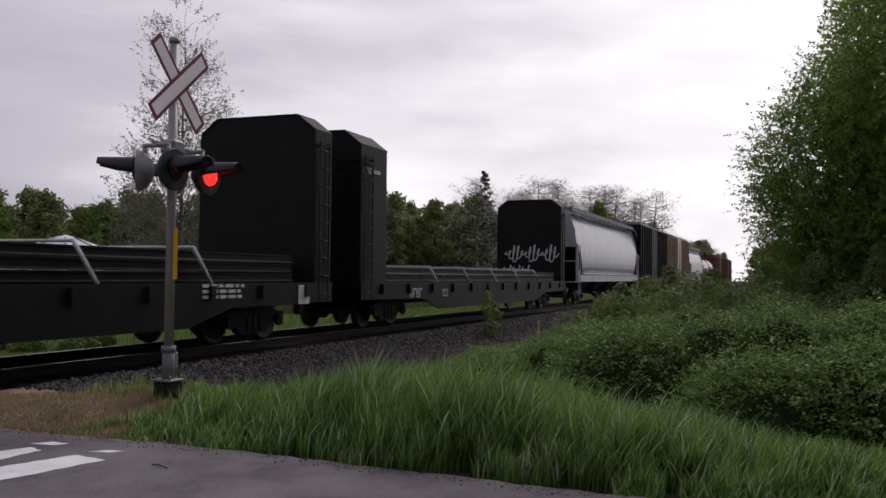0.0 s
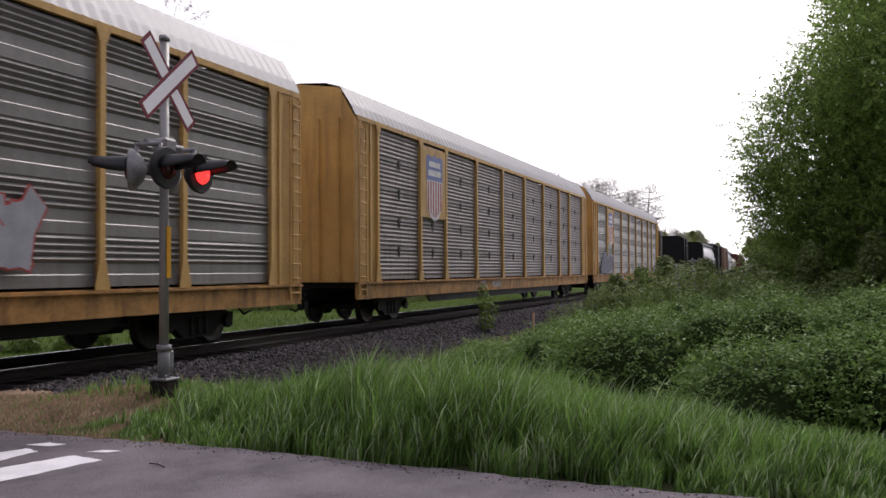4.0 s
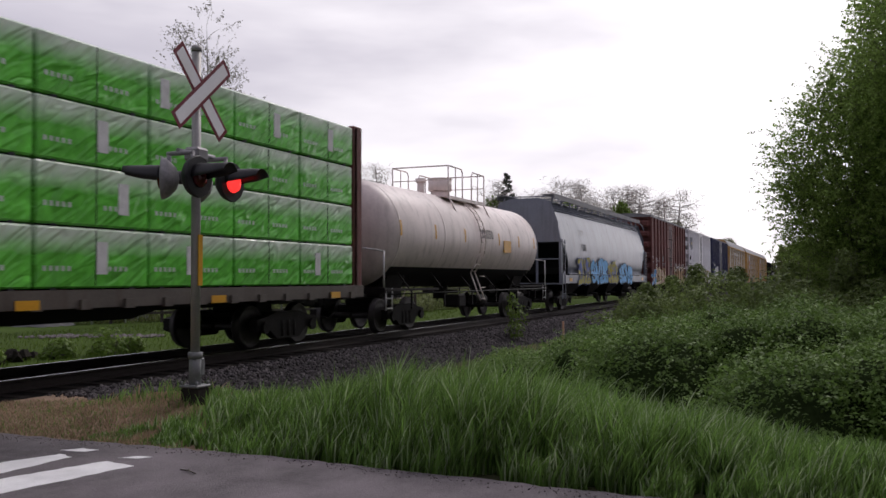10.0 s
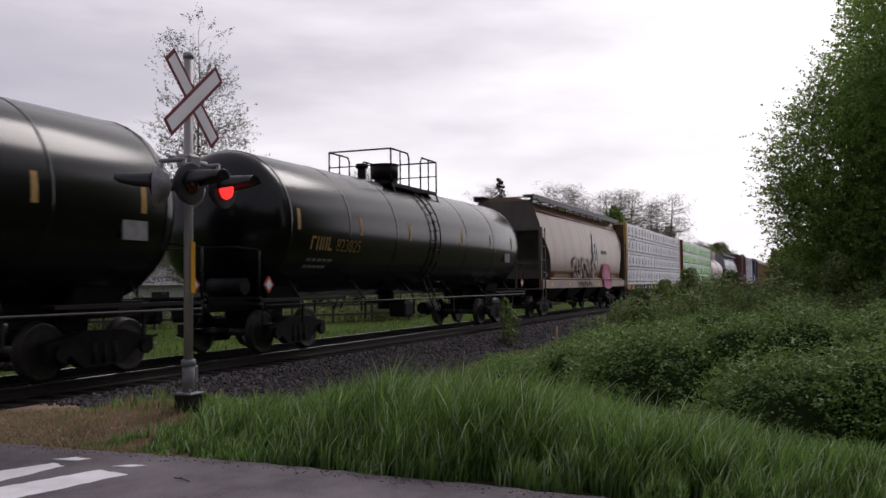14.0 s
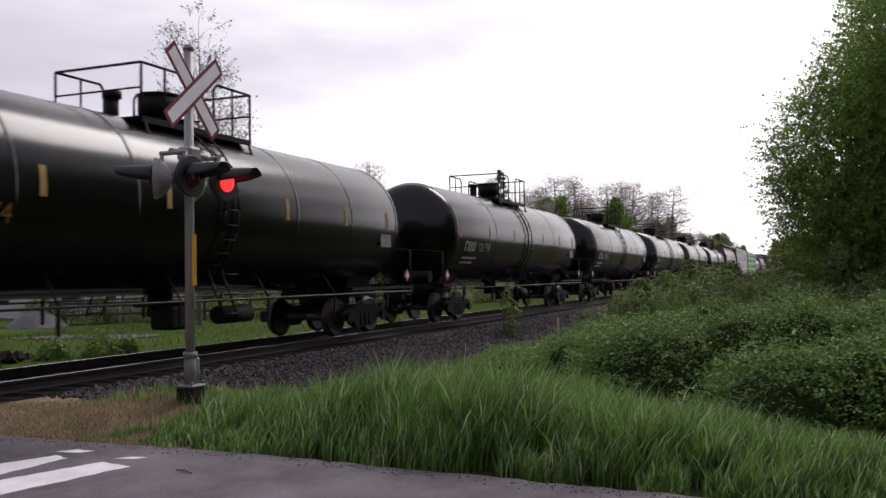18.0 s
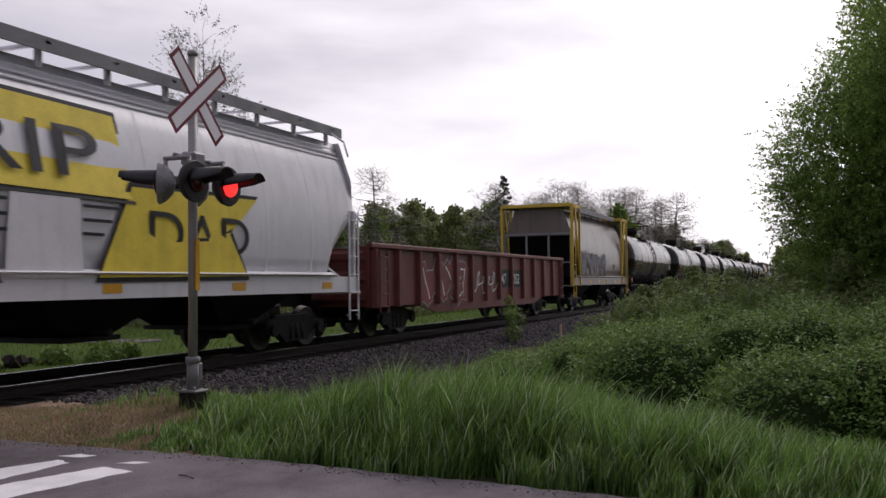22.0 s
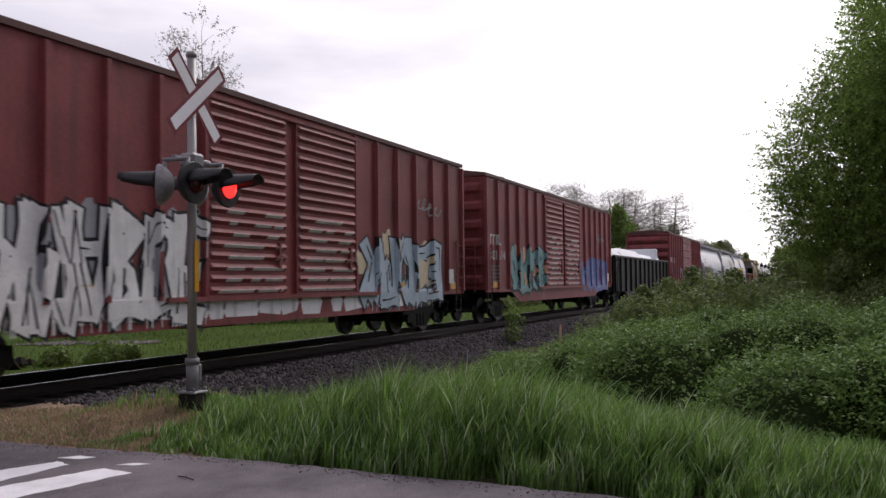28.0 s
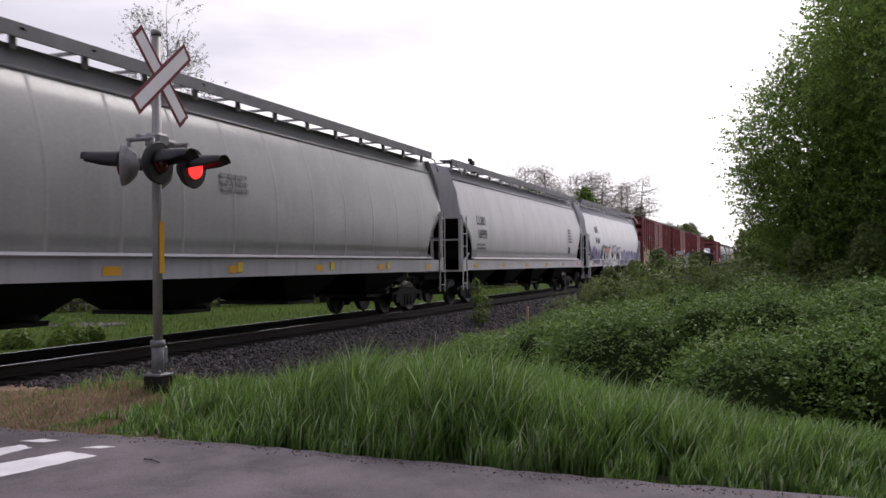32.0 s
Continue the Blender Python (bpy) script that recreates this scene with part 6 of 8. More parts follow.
a1 = in_train(autorack("autorack", "grey louvred autorack with yellow posts and a shield emblem", 27.4, 5.87, "yellow", 1, shield=-0.309), -4.05, -31.45)
graffiti(-11.4, 1.02, 3.6, 1.15, 5, ["spray_pale", "spray_slate", "spray_slate"], a1, 3, y=-1.6, fat=1.5)
glyphs(-6.0, 0.64, 4, 0.24, "white_mark", a1, y=-1.57, seed=2)
stencil("973877", -4.6, 0.64, 0.24, "white_mark", a1, y=-1.572)
a2 = in_train(autorack("autorack", "darker louvred autorack with yellow posts and a shield emblem", 27.4, 5.87, "yellow", 2, shield=-0.309, coarse=True), -33.0, -60.4)
glyphs(-4.2, 0.64, 4, 0.24, "white_mark", a2, y=-1.57, seed=3)
stencil("965860", -2.8, 0.64, 0.24, "white_mark", a2, y=-1.572)
a3 = in_train(autorack("autorack", "silver louvred autorack with a yellow and white end", 26.8, 5.87, "yellow", 3, shield=None), -62.9, -89.7)
part("patch_panel", Geo().box(-13.3, -12.75, -1.556, -1.545, 1.0, 3.6), "white_box", a3, "white painted patch on the end panel")
bars(-13.25, 2.9, 0.4, 0.3, 2, "dark_mark", a3, y=-1.562, seed=91)
graffiti(-7.0, 1.3, 2.0, 0.9, 2, ["spray_blue", "spray_violet", "spray_pink"], a3, 5, y=-1.6)
graffiti(5.2, 1.3, 0.9, 1.1, 1, ["red_mark", "spray_grey", "red_mark"], a3, 6, y=-1.6)
glyphs(-6.7, 3.3, 2, 0.55, "pale_mark", a3, y=-1.6, seed=4)

b = in_train(boxcar("boxcar", "navy blue hi-cube boxcar with white graffiti", 15.95, 5.3, "blue", "blue", [0.0], 3.0, 1, 0.93), -91.45, -107.4)
graffiti(-6.8, 0.75, 4.1, 1.7, 5, ["spray_black", "spray_white", "spray_violet", "spray_pale"], b, 11, drips=True)
graffiti(1.9, 0.85, 5.1, 1.3, 6, ["pale_mark", "spray_grey", "pale_mark"], b, 12, fat=0.6)
bars(-0.5, 3.95, 1.0, 0.5, 3, "white_mark", b, y=-1.615, seed=2)
bars(-7.3, 2.5, 0.5, 0.3, 2, "white_mark", b, seed=3)
bars(-6.2, 2.45, 0.5, 0.3, 2, "white_mark", b, seed=4)
b = in_train(boxcar("boxcar", "grimy white hi-cube boxcar with rust along the bottom", 15.75, 5.28, "white_box", "white_box", [0.1], 2.9, 1, 0.9), -109.8, -125.55)
stencil("10 24", -7.2, 2.2, 0.26, "dark_mark", b)
glyphs(-7.2, 2.75, 2, 0.3, "dark_mark", b, seed=21)
bars(-7.2, 1.5, 0.9, 0.5, 4, "pale_mark", b, seed=22)
bars(-5.2, 2.5, 0.5, 0.25, 2, "white_mark", b, seed=5)
graffiti(-4.6, 0.85, 3.1, 1.1, 6, ["spray_tan", "white_box", "spray_tan", "spray_peach"], b, 14, fat=0.6, drips=True)
graffiti(1.8, 0.85, 5.6, 1.1, 8, ["spray_peach", "white_box", "spray_tan", "spray_tan"], b, 15, fat=0.6, drips=True)
part("emblem", Geo().plate([(-6.95, 4.6), (-5.85, 4.6), (-5.85, 3.8), (-6.4, 3.1), (-6.95, 3.8)], -1.557, 0.004), "spray_grey", b, "faded shield emblem")
part("emblem_bar", Geo().box(-6.5, -6.3, -1.562, -1.557, 3.3, 4.7).box(-6.85, -5.95, -1.562, -1.557, 4.0, 4.2), "spray_cream", b)
part("placard", Geo().box(-6.2, -5.7, -1.562, -1.555, 1.1, 1.35), "spray_yellow", b)
b = in_train(boxcar("boxcar", "rust brown hi-cube boxcar with chalky graffiti", 15.6, 5.27, "brown", "steel_grey", [0.0], 2.9, 1, 1.15), -127.95, -143.55)
stencil("86168", -6.2, 2.27, 0.34, "white_mark", b)
glyphs(-7.2, 2.27, 2, 0.34, "white_mark", b, seed=7)
bars(-6.15, 1.85, 0.9, 0.32, 2, "white_mark", b, seed=8)
part("load_plate", Geo().box(-3.5, -3.1, -1.562, -1.555, 2.35, 2.7), "pale_mark", b)
bars(-3.8, 2.05, 1.2, 0.2, 2, "pale_mark", b, seed=88)
graffiti(-7.7, 0.85, 1.6, 1.0, 2, ["spray_pale", "spray_sky", "spray_white"], b, 17)
graffiti(-6.3, 0.80, 4.3, 1.15, 7, ["spray_tan", "spray_cream", "spray_pink", "spray_tan"], b, 18, fat=0.7)
graffiti(1.9, 0.75, 5.2, 1.35, 5, ["dark_mark", "spray_tan", "dark_mark", "brown"], b, 16)
scrawl(1.9, 1.75, 5.2, 0.6, "white_mark", b, 19, loops=9, y=-1.605, r=0.03)
bars(6.2, 1.15, 1.2, 0.4, 2, "white_mark", b, seed=23)

h = in_train(hopper("covered_hopper", "blue-grey covered hopper with sky blue graffiti", 20.0, 4.65, "blue_grey_hop", ribs=3), -145.5, -165.5)
stencil("71360", -6.4, 2.45, 0.32, "dark_mark", h, y=-1.57)
glyphs(-6.4, 3.05, 4, 0.32, "dark_mark", h, y=-1.56, seed=9)
graffiti(-4.7, 0.98, 3.3, 1.15, 4, ["spray_black", "spray_sky", "spray_black"], h, 21, y=-1.62, fat=1.5)
graffiti(1.75, 0.98, 3.3, 1.05, 4, ["spray_black", "spray_sky", "spray_black"], h, 22, y=-1.62, fat=1.5)
graffiti(-7.2, 0.98, 2.2, 1.25, 4, ["spray_blue", "spray_olive", "spray_blue"], h, 23, y=-1.62, fat=0.9)
graffiti(-1.1, 0.98, 2.4, 1.1, 4, ["spray_blue", "spray_olive", "spray_blue"], h, 25, y=-1.62, fat=0.9)
t = in_train(tank_car("tank_car", "dirty white tank car with a dark underside", 14.2, 1.42, 2.42, "tank_white", "tank_white", 5, bands=2), -167.3, -181.5)
on_tank(letters("200050", 0.3), t, 1.42, 2.42, -0.1, 2.5, "dark_mark", "number")
part("placard", Geo().box(2.15, 2.9, -1.44, -1.425, 2.1, 2.5), "amber", t)
# a black band laid over the lower part of the white tank
part("tank_belly", Geo().loft([[(x, -1.428 * math.cos(radians(a)), 2.42 - 1.428 * math.sin(radians(a))) for a in range(38, 143, 8)] for x in (-6.0, 0.0, 6.0)], closed=False, caps=False), "black", t, "black band over the underside of the tank")
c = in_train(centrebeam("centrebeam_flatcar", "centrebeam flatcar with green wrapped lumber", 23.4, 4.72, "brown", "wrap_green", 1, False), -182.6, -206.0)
c = in_train(centrebeam("centrebeam_flatcar", "yellow centrebeam flatcar with white printed lumber wrap", 23.4, 4.72, "yellow", "wrap_white", 2, True), -207.5, -230.9)
for x0, x1 in ((-7.95, -6.55), (-6.3, -5.2), (-4.95, -3.9)):
    part("number_panel", Geo().box(x0, x1, -1.568, -1.51, 0.80, 1.10), "black", c)
stencil("864", -6.2, 0.85, 0.23, "white_mark", c, y=-1.571)
stencil("054", -4.85, 0.85, 0.23, "white_mark", c, y=-1.571)
glyphs(-7.85, 0.85, 3, 0.23, "white_mark", c, y=-1.571, seed=5)
rr = random.Random(77)
for i in range(14):   # bare rusty and grimy stretches of the sill
    x0 = -11.4 + i * 1.62 + rr.uniform(0, 0.5)
    if not -8.6 < x0 < -3.8:
        part("rust_patch", Geo().box(x0, x0 + rr.uniform(0.8, 1.5), -1.5135, -1.51, 0.83, 1.07), rr.choice(["brown", "tie", "black"]), c)
h = in_train(hopper("covered_hopper", "rusty tan covered hopper with a diamond emblem", 17.6, 4.7, "tan_hop", "tan_hop", ribs=1, hatch="tan_hop", frame="weathered", low_end=3.3, end_paint="weathered"), -231.7, -249.3)
dm = [(0.38, 2.7), (1.05, 3.68), (1.72, 2.7), (1.05, 1.72)]
part("emblem", Geo().plate([(x, z) for x, z in dm], -1.60, 0.004), "spray_black", h, "black diamond emblem")
part("emblem_face", Geo().plate([(1.05 + (x - 1.05) * 0.82, 2.7 + (z - 2.7) * 0.82) for x, z in dm], -1.604, 0.004), "white_mark", h)
for dx, dz in ((0, 0.27), (0, -0.27), (0.23, 0), (-0.23, 0)):
    part("emblem_square", Geo().box(1.05 + dx - 0.1, 1.05 + dx + 0.1, -1.608, -1.604, 2.7 + dz - 0.12, 2.7 + dz + 0.12), "spray_black", h)
graffiti(-3.6, 1.45, 4.4, 1.0, 5, ["dark_mark", "tan_hop", "dark_mark"], h, 24, y=-1.6, fat=0.6)
scrawl(-2.6, 1.05, 2.6, 0.3, "spray_black", h, 8, loops=6, r=0.035, y=-1.63)
part("graffiti", Geo().plate(blob(3.4, 1.55, 1.05, 0.62, random.Random(5), 24, 0.05), -1.625, 0.002), "spray_pink", h)
bars(2.6, 2.6, 1.3, 0.3, 1, "dark_mark", h, y=-1.59, seed=12)

rnd = random.Random(77)
tanks = [(-251.1, -268.4, "823825", 0.3), (-270.0, -286.6, "204838", 0.3), (-288.2, -304.6, "196716", 0.3), (-306.6, -323.2, "196720", 0.3),
         (-325.3, -341.9, "731798", 0.3), (-344.0, -360.3, "874", 0.3), (-362.4, -379.0, "204817", 0.3), (-381.1, -397.6, "212303", 0.3)]
for k, (f0, r0, num, hh) in enumerate(tanks):
    white = num in ("196720", "731798", "196716")
    t = in_train(tank_car("tank_car", "glossy black tank car with white lettering" if white else "glossy black tank car with gold lettering", f0 - r0, 1.55, 2.50, "tank_black", "truck", k, bands=(2 if white else 3)), f0, r0)
    mk = "white_mark" if white else "gold_mark"
    x = -(f0 - r0) * 0.325
    on_tank(letters(num, 0.29), t, 1.55, 2.50, x, 1.98, mk, "number")
    q = glyphs(0, 0, 4, 0.29, mk, t, y=0.0, seed=40 + k)
    for v in q.data.vertices:
        zz = v.co.z + 1.98
        v.co = Vector((v.co.x + x - 1.08, -math.sqrt((1.558 if v.co.y < 0.002 else 1.554) ** 2 - (zz - 2.50) ** 2), zz))
    for zz, w in ((1.72, 1.2), (1.58, 1.0)):
        q = bars(0, 0, w, 0.1, 1, mk if white else "pale_mark", t, y=0.0, seed=50 + k)
        for v in q.data.vertices:
            z2 = v.co.z + zz
            v.co = Vector((v.co.x + x - 1.08, -math.sqrt((1.558 if v.co.y < 0.002 else 1.554) ** 2 - (z2 - 2.50) ** 2), z2))
    part("placard", Geo().box(6.2, 6.75, -1.53, -1.50, 1.95, 2.3), "pale_mark", t)

h = in_train(hopper("covered_hopper", "brown-grey short covered hopper with yellow end cages", 12.4, 4.55, "taupe_hop", "taupe_hop", ribs=0, cut=1.2, cage=True, frame="steel_grey", low_end=3.2), -399.1, -411.5)
graffiti(-4.6, 1.45, 5.2, 1.1, 6, ["weathered", "pale_mark", "weathered", "spray_slate"], h, 27, y=-1.6, fat=0.8)
part("load_plate", Geo().box(2.9, 3.3, -1.6, -1.59, 1.75, 2.05), "spray_grey", h)
gd = in_train(gondola("gondola", "rust red gondola with white numbers and ribbed sides", 17.5, 2.08, "red_gon", 13, 0.24), -412.9, -430.4)
part("number_panel", Geo().box(0.55, 1.95, -1.517, -1.505, 1.02, 1.62), "black", gd)
part("number_panel", Geo().box(2.0, 3.35, -1.517, -1.505, 1.02, 1.62), "black", gd)
stencil("347", 0.68, 1.14, 0.36, "white_mark", gd, y=-1.521)
stencil("052", 2.15, 1.14, 0.36, "white_mark", gd, y=-1.521)
graffiti(-5.8, 0.65, 3.4, 1.2, 3, ["spray_grey", "red", "spray_white"], gd, 28, y=-1.51)
scrawl(-2.0, 0.8, 2.4, 0.8, "white_mark", gd, 29, loops=5, y=-1.52)
h = in_train(hopper("covered_hopper", "off-white covered hopper with a yellow memorial ribbon", 19.1, 4.65, "white_hop", ribs=3), -430.9, -450.0)
stencil("37722", -7.4, 1.98, 0.3, "dark_mark", h, y=-1.57)
glyphs(-7.4, 2.5, 4, 0.28, "dark_mark", h, y=-1.57, seed=12)
bars(-7.4, 1.5, 1.6, 0.25, 2, "pale_mark", h, y=-1.57, seed=31)
y0 = -1.60


def banner(pts, grow=0.07):
    cx, cz = sum(p[0] for p in pts) / len(pts), sum(p[1] for p in pts) / len(pts)
    part("graffiti", Geo().plate([(x + grow * (1 if x > cx else -1), z + grow * (1 if z > cz else -1)) for x, z in pts], y0, 0.002), "spray_black", h)
    part("graffiti", Geo().plate(pts, y0 - 0.004, 0.002), "spray_yellow", h)


banner([(-6.1, 2.82), (-3.5, 2.70), (-1.25, 2.50), (-0.45, 1.33), (-6.1, 1.36), (-4.9, 2.15)])
banner([(2.05, 2.72), (5.4, 2.78), (4.5, 2.10), (5.0, 1.36), (1.3, 1.33)])
banner([(-1.6, 3.87), (1.9, 3.80), (2.05, 2.52), (-1.25, 2.54)])
for k in range(3):   # the feathered wings on either side of the gap
    z = 2.38 - 0.2 * k
    part("graffiti", Geo().box(-1.0 + 0.16 * k, -0.30, y0 - 0.010, y0 - 0.006, z - 0.05, z), "spray_black", h)
    part("graffiti", Geo().box(1.0, 1.75 - 0.16 * k, y0 - 0.010, y0 - 0.006, z - 0.05, z), "spray_black", h)
part("graffiti", Geo().plate([(-0.25, 2.45), (0.95, 2.45), (1.0, 1.33), (-0.35, 1.33)], y0 - 0.004, 0.002), "white_hop", h)
for word, x, z, hh, k in (("RIP", -1.15, 2.76, 0.80, 1.75), ("DAD", 2.30, 1.72, 0.72, 1.35)):
    stencil(word, x, z, hh, "spray_black", h, y=-1.612, name="graffiti_lettering").scale[0] = k
glyphs(-4.65, 1.68, 5, 0.76, "spray_black", h, y=-1.612, seed=6, name="graffiti_bars")
h = in_train(hopper("covered_hopper", "dusty cement grey covered hopper with red lettering bars", 16.6, 4.7, "cement_hop", "cement_hop", ribs=1), -451.2, -467.8)
bars(3.2, 2.75, 1.6, 0.85, 3, "red_mark", h, y=-1.59, seed=15)
g = Geo()
for i in range(26):
    x = -7.2 + i * 0.55
    g.plate([(x, 1.06), (x + 0.28, 1.06), (x + 0.36, 1.2), (x + 0.08, 1.2)], -1.585, 0.003)
part("sill_stripe", g, "red_mark", h)
part("load_plate", Geo().box(5.6, 6.0, -1.6, -1.59, 1.55, 1.9), "dark_mark", h)
bars(-3.6, 1.7, 1.8, 0.6, 3, "pale_mark", h, y=-1.59, seed=16)
part("emblem", Geo().plate(blob(1.9, 3.1, 0.55, 0.6, random.Random(3), 20, 0.02), -1.585, 0.003), "spray_tan", h, "faded round emblem")
h = in_train(hopper("covered_hopper", "light grey covered hopper with a long band of graffiti", 19.9, 4.65, "grey_hop", "steel_grey", ribs=1), -469.2, -489.1)
graffiti(-8.0, 1.05, 7.2, 1.5, 6, ["spray_straw", "spray_black", "spray_straw", "dark_mark"], h, 31, y=-1.63, rim=0.06)
graffiti(-0.6, 1.05, 5.0, 1.35, 5, ["spray_teal", "grey_hop", "spray_black"], h, 32, y=-1.63, rim=0.07)
graffiti(4.6, 1.05, 3.4, 1.2, 5, ["spray_black", "grey_hop", "spray_teal"], h, 33, y=-1.63, rim=0.04, fat=0.7)
bars(-6.9, 2.75, 0.9, 0.6, 2, "dark_mark", h, y=-1.59, seed=18)
bars(7.0, 3.55, 1.0, 0.3, 1, "pale_mark", h, y=-1.5, seed=19)

b = in_train(boxcar("boxcar", "faded red boxcar with white numbers and grey graffiti", 19.2, 4.80, "red", "red_dark", [-1.13, 1.51], 2.64, 2, 0.95, handles=False), -490.7, -509.9)
stencil("31 70", -7.6, 2.55, 0.34, "white_mark", b)
glyphs(-8.9, 2.55, 2, 0.34, "white_mark", b, seed=13)
bars(-8.6, 1.7, 0.5, 0.8, 6, "pale_mark", b, seed=20)
bars(-1.2, 2.55, 1.0, 0.22, 2, "pale_mark", b, y=-1.615, seed=24)
graffiti(-4.1, 1.45, 1.5, 0.75, 3, ["pale_mark", "spray_grey", "pale_mark"], b, 34, fat=0.6)
part("graffiti", Geo().plate([(3.75, 0.95), (3.75, 1.75), (6.1, 1.8), (6.15, 0.95)], -1.5995, 0.001), "weathered", b, "grey painted-over patch")
graffiti(6.2, 0.95, 2.7, 1.0, 4, ["spray_black", "spray_white", "spray_black"], b, 35)
gd = in_train(gondola("gondola", "black gondola with white tarpaulins over its load", 18.6, 2.5, "black", 12, 0.3), -511.1, -529.7)
rnd = random.Random(12)
for i in range(6):
    x0 = -8.8 + i * 2.95
    tz = rnd.uniform(2.75, 3.05)
    q = Geo()
    rings = []
    for k in range(7):
        x = x0 + 2.9 * k / 6
        zz = tz + 0.22 * math.sin(k * 1.3 + i) - (0.25 if k in (0, 6) else 0)
        rings.append([(x, y, (2.45 if abs(y) > 1.3 else zz - 0.1 * abs(y) + 0.06 * math.sin(y * 5 + k))) for y in (-1.42, -1.1, -0.5, 0, 0.5, 1.1, 1.42)])
    q.loft(rings, closed=False, caps=False)
    part("tarpaulin", q, "tarp", gd)
part("load_pile", Geo().box(5.8, 6.5, -1.3, 1.2, 2.5, 3.35, 0, 0.05), "tarp", gd, "white wrapped crate")
part("placard", Geo().box(6.8, 7.2, -1.62, -1.61, 1.2, 1.42), "amber", gd)

art = [[("g", -7.0, 0.9, 4.3, 1.7, 5, ["spray_black", "spray_teal", "spray_grey", "spray_peach"], 41), ("g", 3.4, 0.85, 5.2, 1.5, 6, ["spray_violet", "spray_blue", "spray_pale"], 42)],
       [("g", -7.1, 0.62, 4.4, 1.85, 6, ["spray_black", "spray_white", "spray_black", "spray_grey"], 143), ("g", 3.1, 0.72, 4.8, 1.75, 5, ["spray_black", "spray_pale", "spray_black", "spray_cream"], 44)],
       [("g", -8.9, 0.7, 6.0, 1.75, 5, ["spray_black", "spray_cream", "spray_tan", "spray_lime"], 46), ("d", -2.3, 0.98, 5.5, 1.5, 5, ["spray_white", "spray_black", "spray_white"], 47), ("g", 3.9, 0.85, 3.2, 1.5, 4, ["spray_white", "spray_violet", "spray_white"], 48)]]
nums = ["801 614", "801 657", "801 641"]
places = [(-530.6, -549.7), (-551.7, -571.1), (-573.5, -592.9)]
for k in range(3):
    f0, r0 = places[k]
    b = in_train(boxcar("boxcar", "oxide red double-door boxcar with %s graffiti" % ("peach and teal", "white and pale blue", "cream and lime edged")[k], f0 - r0, 4.80, "red", "red_dark", [-1.35, 1.55], 2.6, 2, 1.12, bottom=0.8, sill_drop=0.28, louvre=True), f0, r0)
    for kind, x, z, w, hh, n, mats, sd in art[k]:
        graffiti(x, z, w, hh, n, mats, b, sd, y=-1.614 if kind == "d" else -1.598, drips=kind == "g", lie=kind == "g", rim=0.08 if kind == "d" else 0.055)
    stencil(nums[k], -9.0, 1.95, 0.34, "white_mark", b)
    glyphs(-9.0, 2.45, 4, 0.34, "white_mark", b, seed=60 + k)
    bars(-9.0, 1.2, 0.9, 0.6, 5, "pale_mark", b, seed=61 + k)
    scrawl(6.2 if k != 2 else -6.3, 3.0, 1.6, 0.5, "pale_mark", b, 70 + k, loops=4)
    part("load_plate", Geo().box(8.4, 8.75, -1.602, -1.596, 1.2, 1.6), "white_mark", b)
    # worn white paint on the lower slats of the doors and along the sill
    rr = random.Random(300 + k)
    for door in [c for c in b.children if c.name.split(".")[0] == "door" and c.location.y < 0]:
        smear = Geo()
        for i in range((10, 8, 0)[k]):
            z = 1.03 + (4.80 - 0.32 - 1.03) / 17 * (i + 0.5)
            x0 = -1.1 + rr.random() * (0.25 + 0.08 * i)
            while x0 < 1.0:
                x1 = min(1.08, x0 + rr.uniform(0.2, 1.3))
                smear.add([(x0, -0.075, z - 0.055), (x1, -0.075, z - 0.055), (x1, -0.114, z - 0.006), (x0, -0.114, z - 0.006), (x1, -0.114, z + 0.006), (x0, -0.114, z + 0.006)], [(0, 1, 2, 3), (3, 2, 4, 5)])
                x0 = x1 + rr.uniform(0.05, 0.6) * (0.4 + 0.12 * i)
        if k < 2:
            part("paint_smear", smear, "spray_white", door, "worn white spray paint")
    if k == 1:
        wash = Geo()
        x0 = -9.6
        while x0 < 5.0:
            x1 = x0 + rr.uniform(0.5, 1.6)
            wash.plate([(x0, 0.86), (x0 + 0.1, 0.60 + rr.uniform(0, 0.12)), (x1 - 0.1, 0.60 + rr.uniform(0, 0.12)), (x1, 0.86), (x1 - 0.1, 0.97), (x0 + 0.1, 0.97)], -1.5365, 0.001)
            x0 = x1 - 0.1 + (rr.uniform(0, 0.5) if x0 > -1 else 0)
        part("sill_paint", wash, "white_box", b, "grimy white paint along the sill")

h = in_train(hopper("covered_hopper", "off-white covered hopper with violet and orange graffiti", 20.1, 4.65, "white_hop", ribs=3), -594.5, -614.6)
stencil("854841", -7.3, 2.35, 0.34, "dark_mark", h, y=-1.57)
glyphs(-7.3, 2.95, 4, 0.34, "dark_mark", h, y=-1.57, seed=14)
graffiti(-5.6, 1.0, 6.3, 1.25, 8, ["spray_black", "white_hop", "spray_black", "spray_lavender"], h, 51, y=-1.62, rim=0.05)
graffiti(-5.0, 1.5, 1.6, 0.7, 2, ["spray_black", "spray_peach", "spray_black"], h, 55, y=-1.645, rim=0.04)
graffiti(0.9, 1.02, 7.6, 1.0, 8, ["spray_violet", "spray_lavender", "spray_grey", "spray_lavender"], h, 52, y=-1.62)
graffiti(-8.6, 1.2, 2.0, 0.9, 2, ["spray_violet", "spray_lavender", "spray_violet"], h, 56, y=-1.62)
h = in_train(hopper("covered_hopper", "clean pale grey covered hopper with rounded sides", 20.0, 4.65, "pale_hop", "pale_hop", ribs=1), -615.6, -635.6)
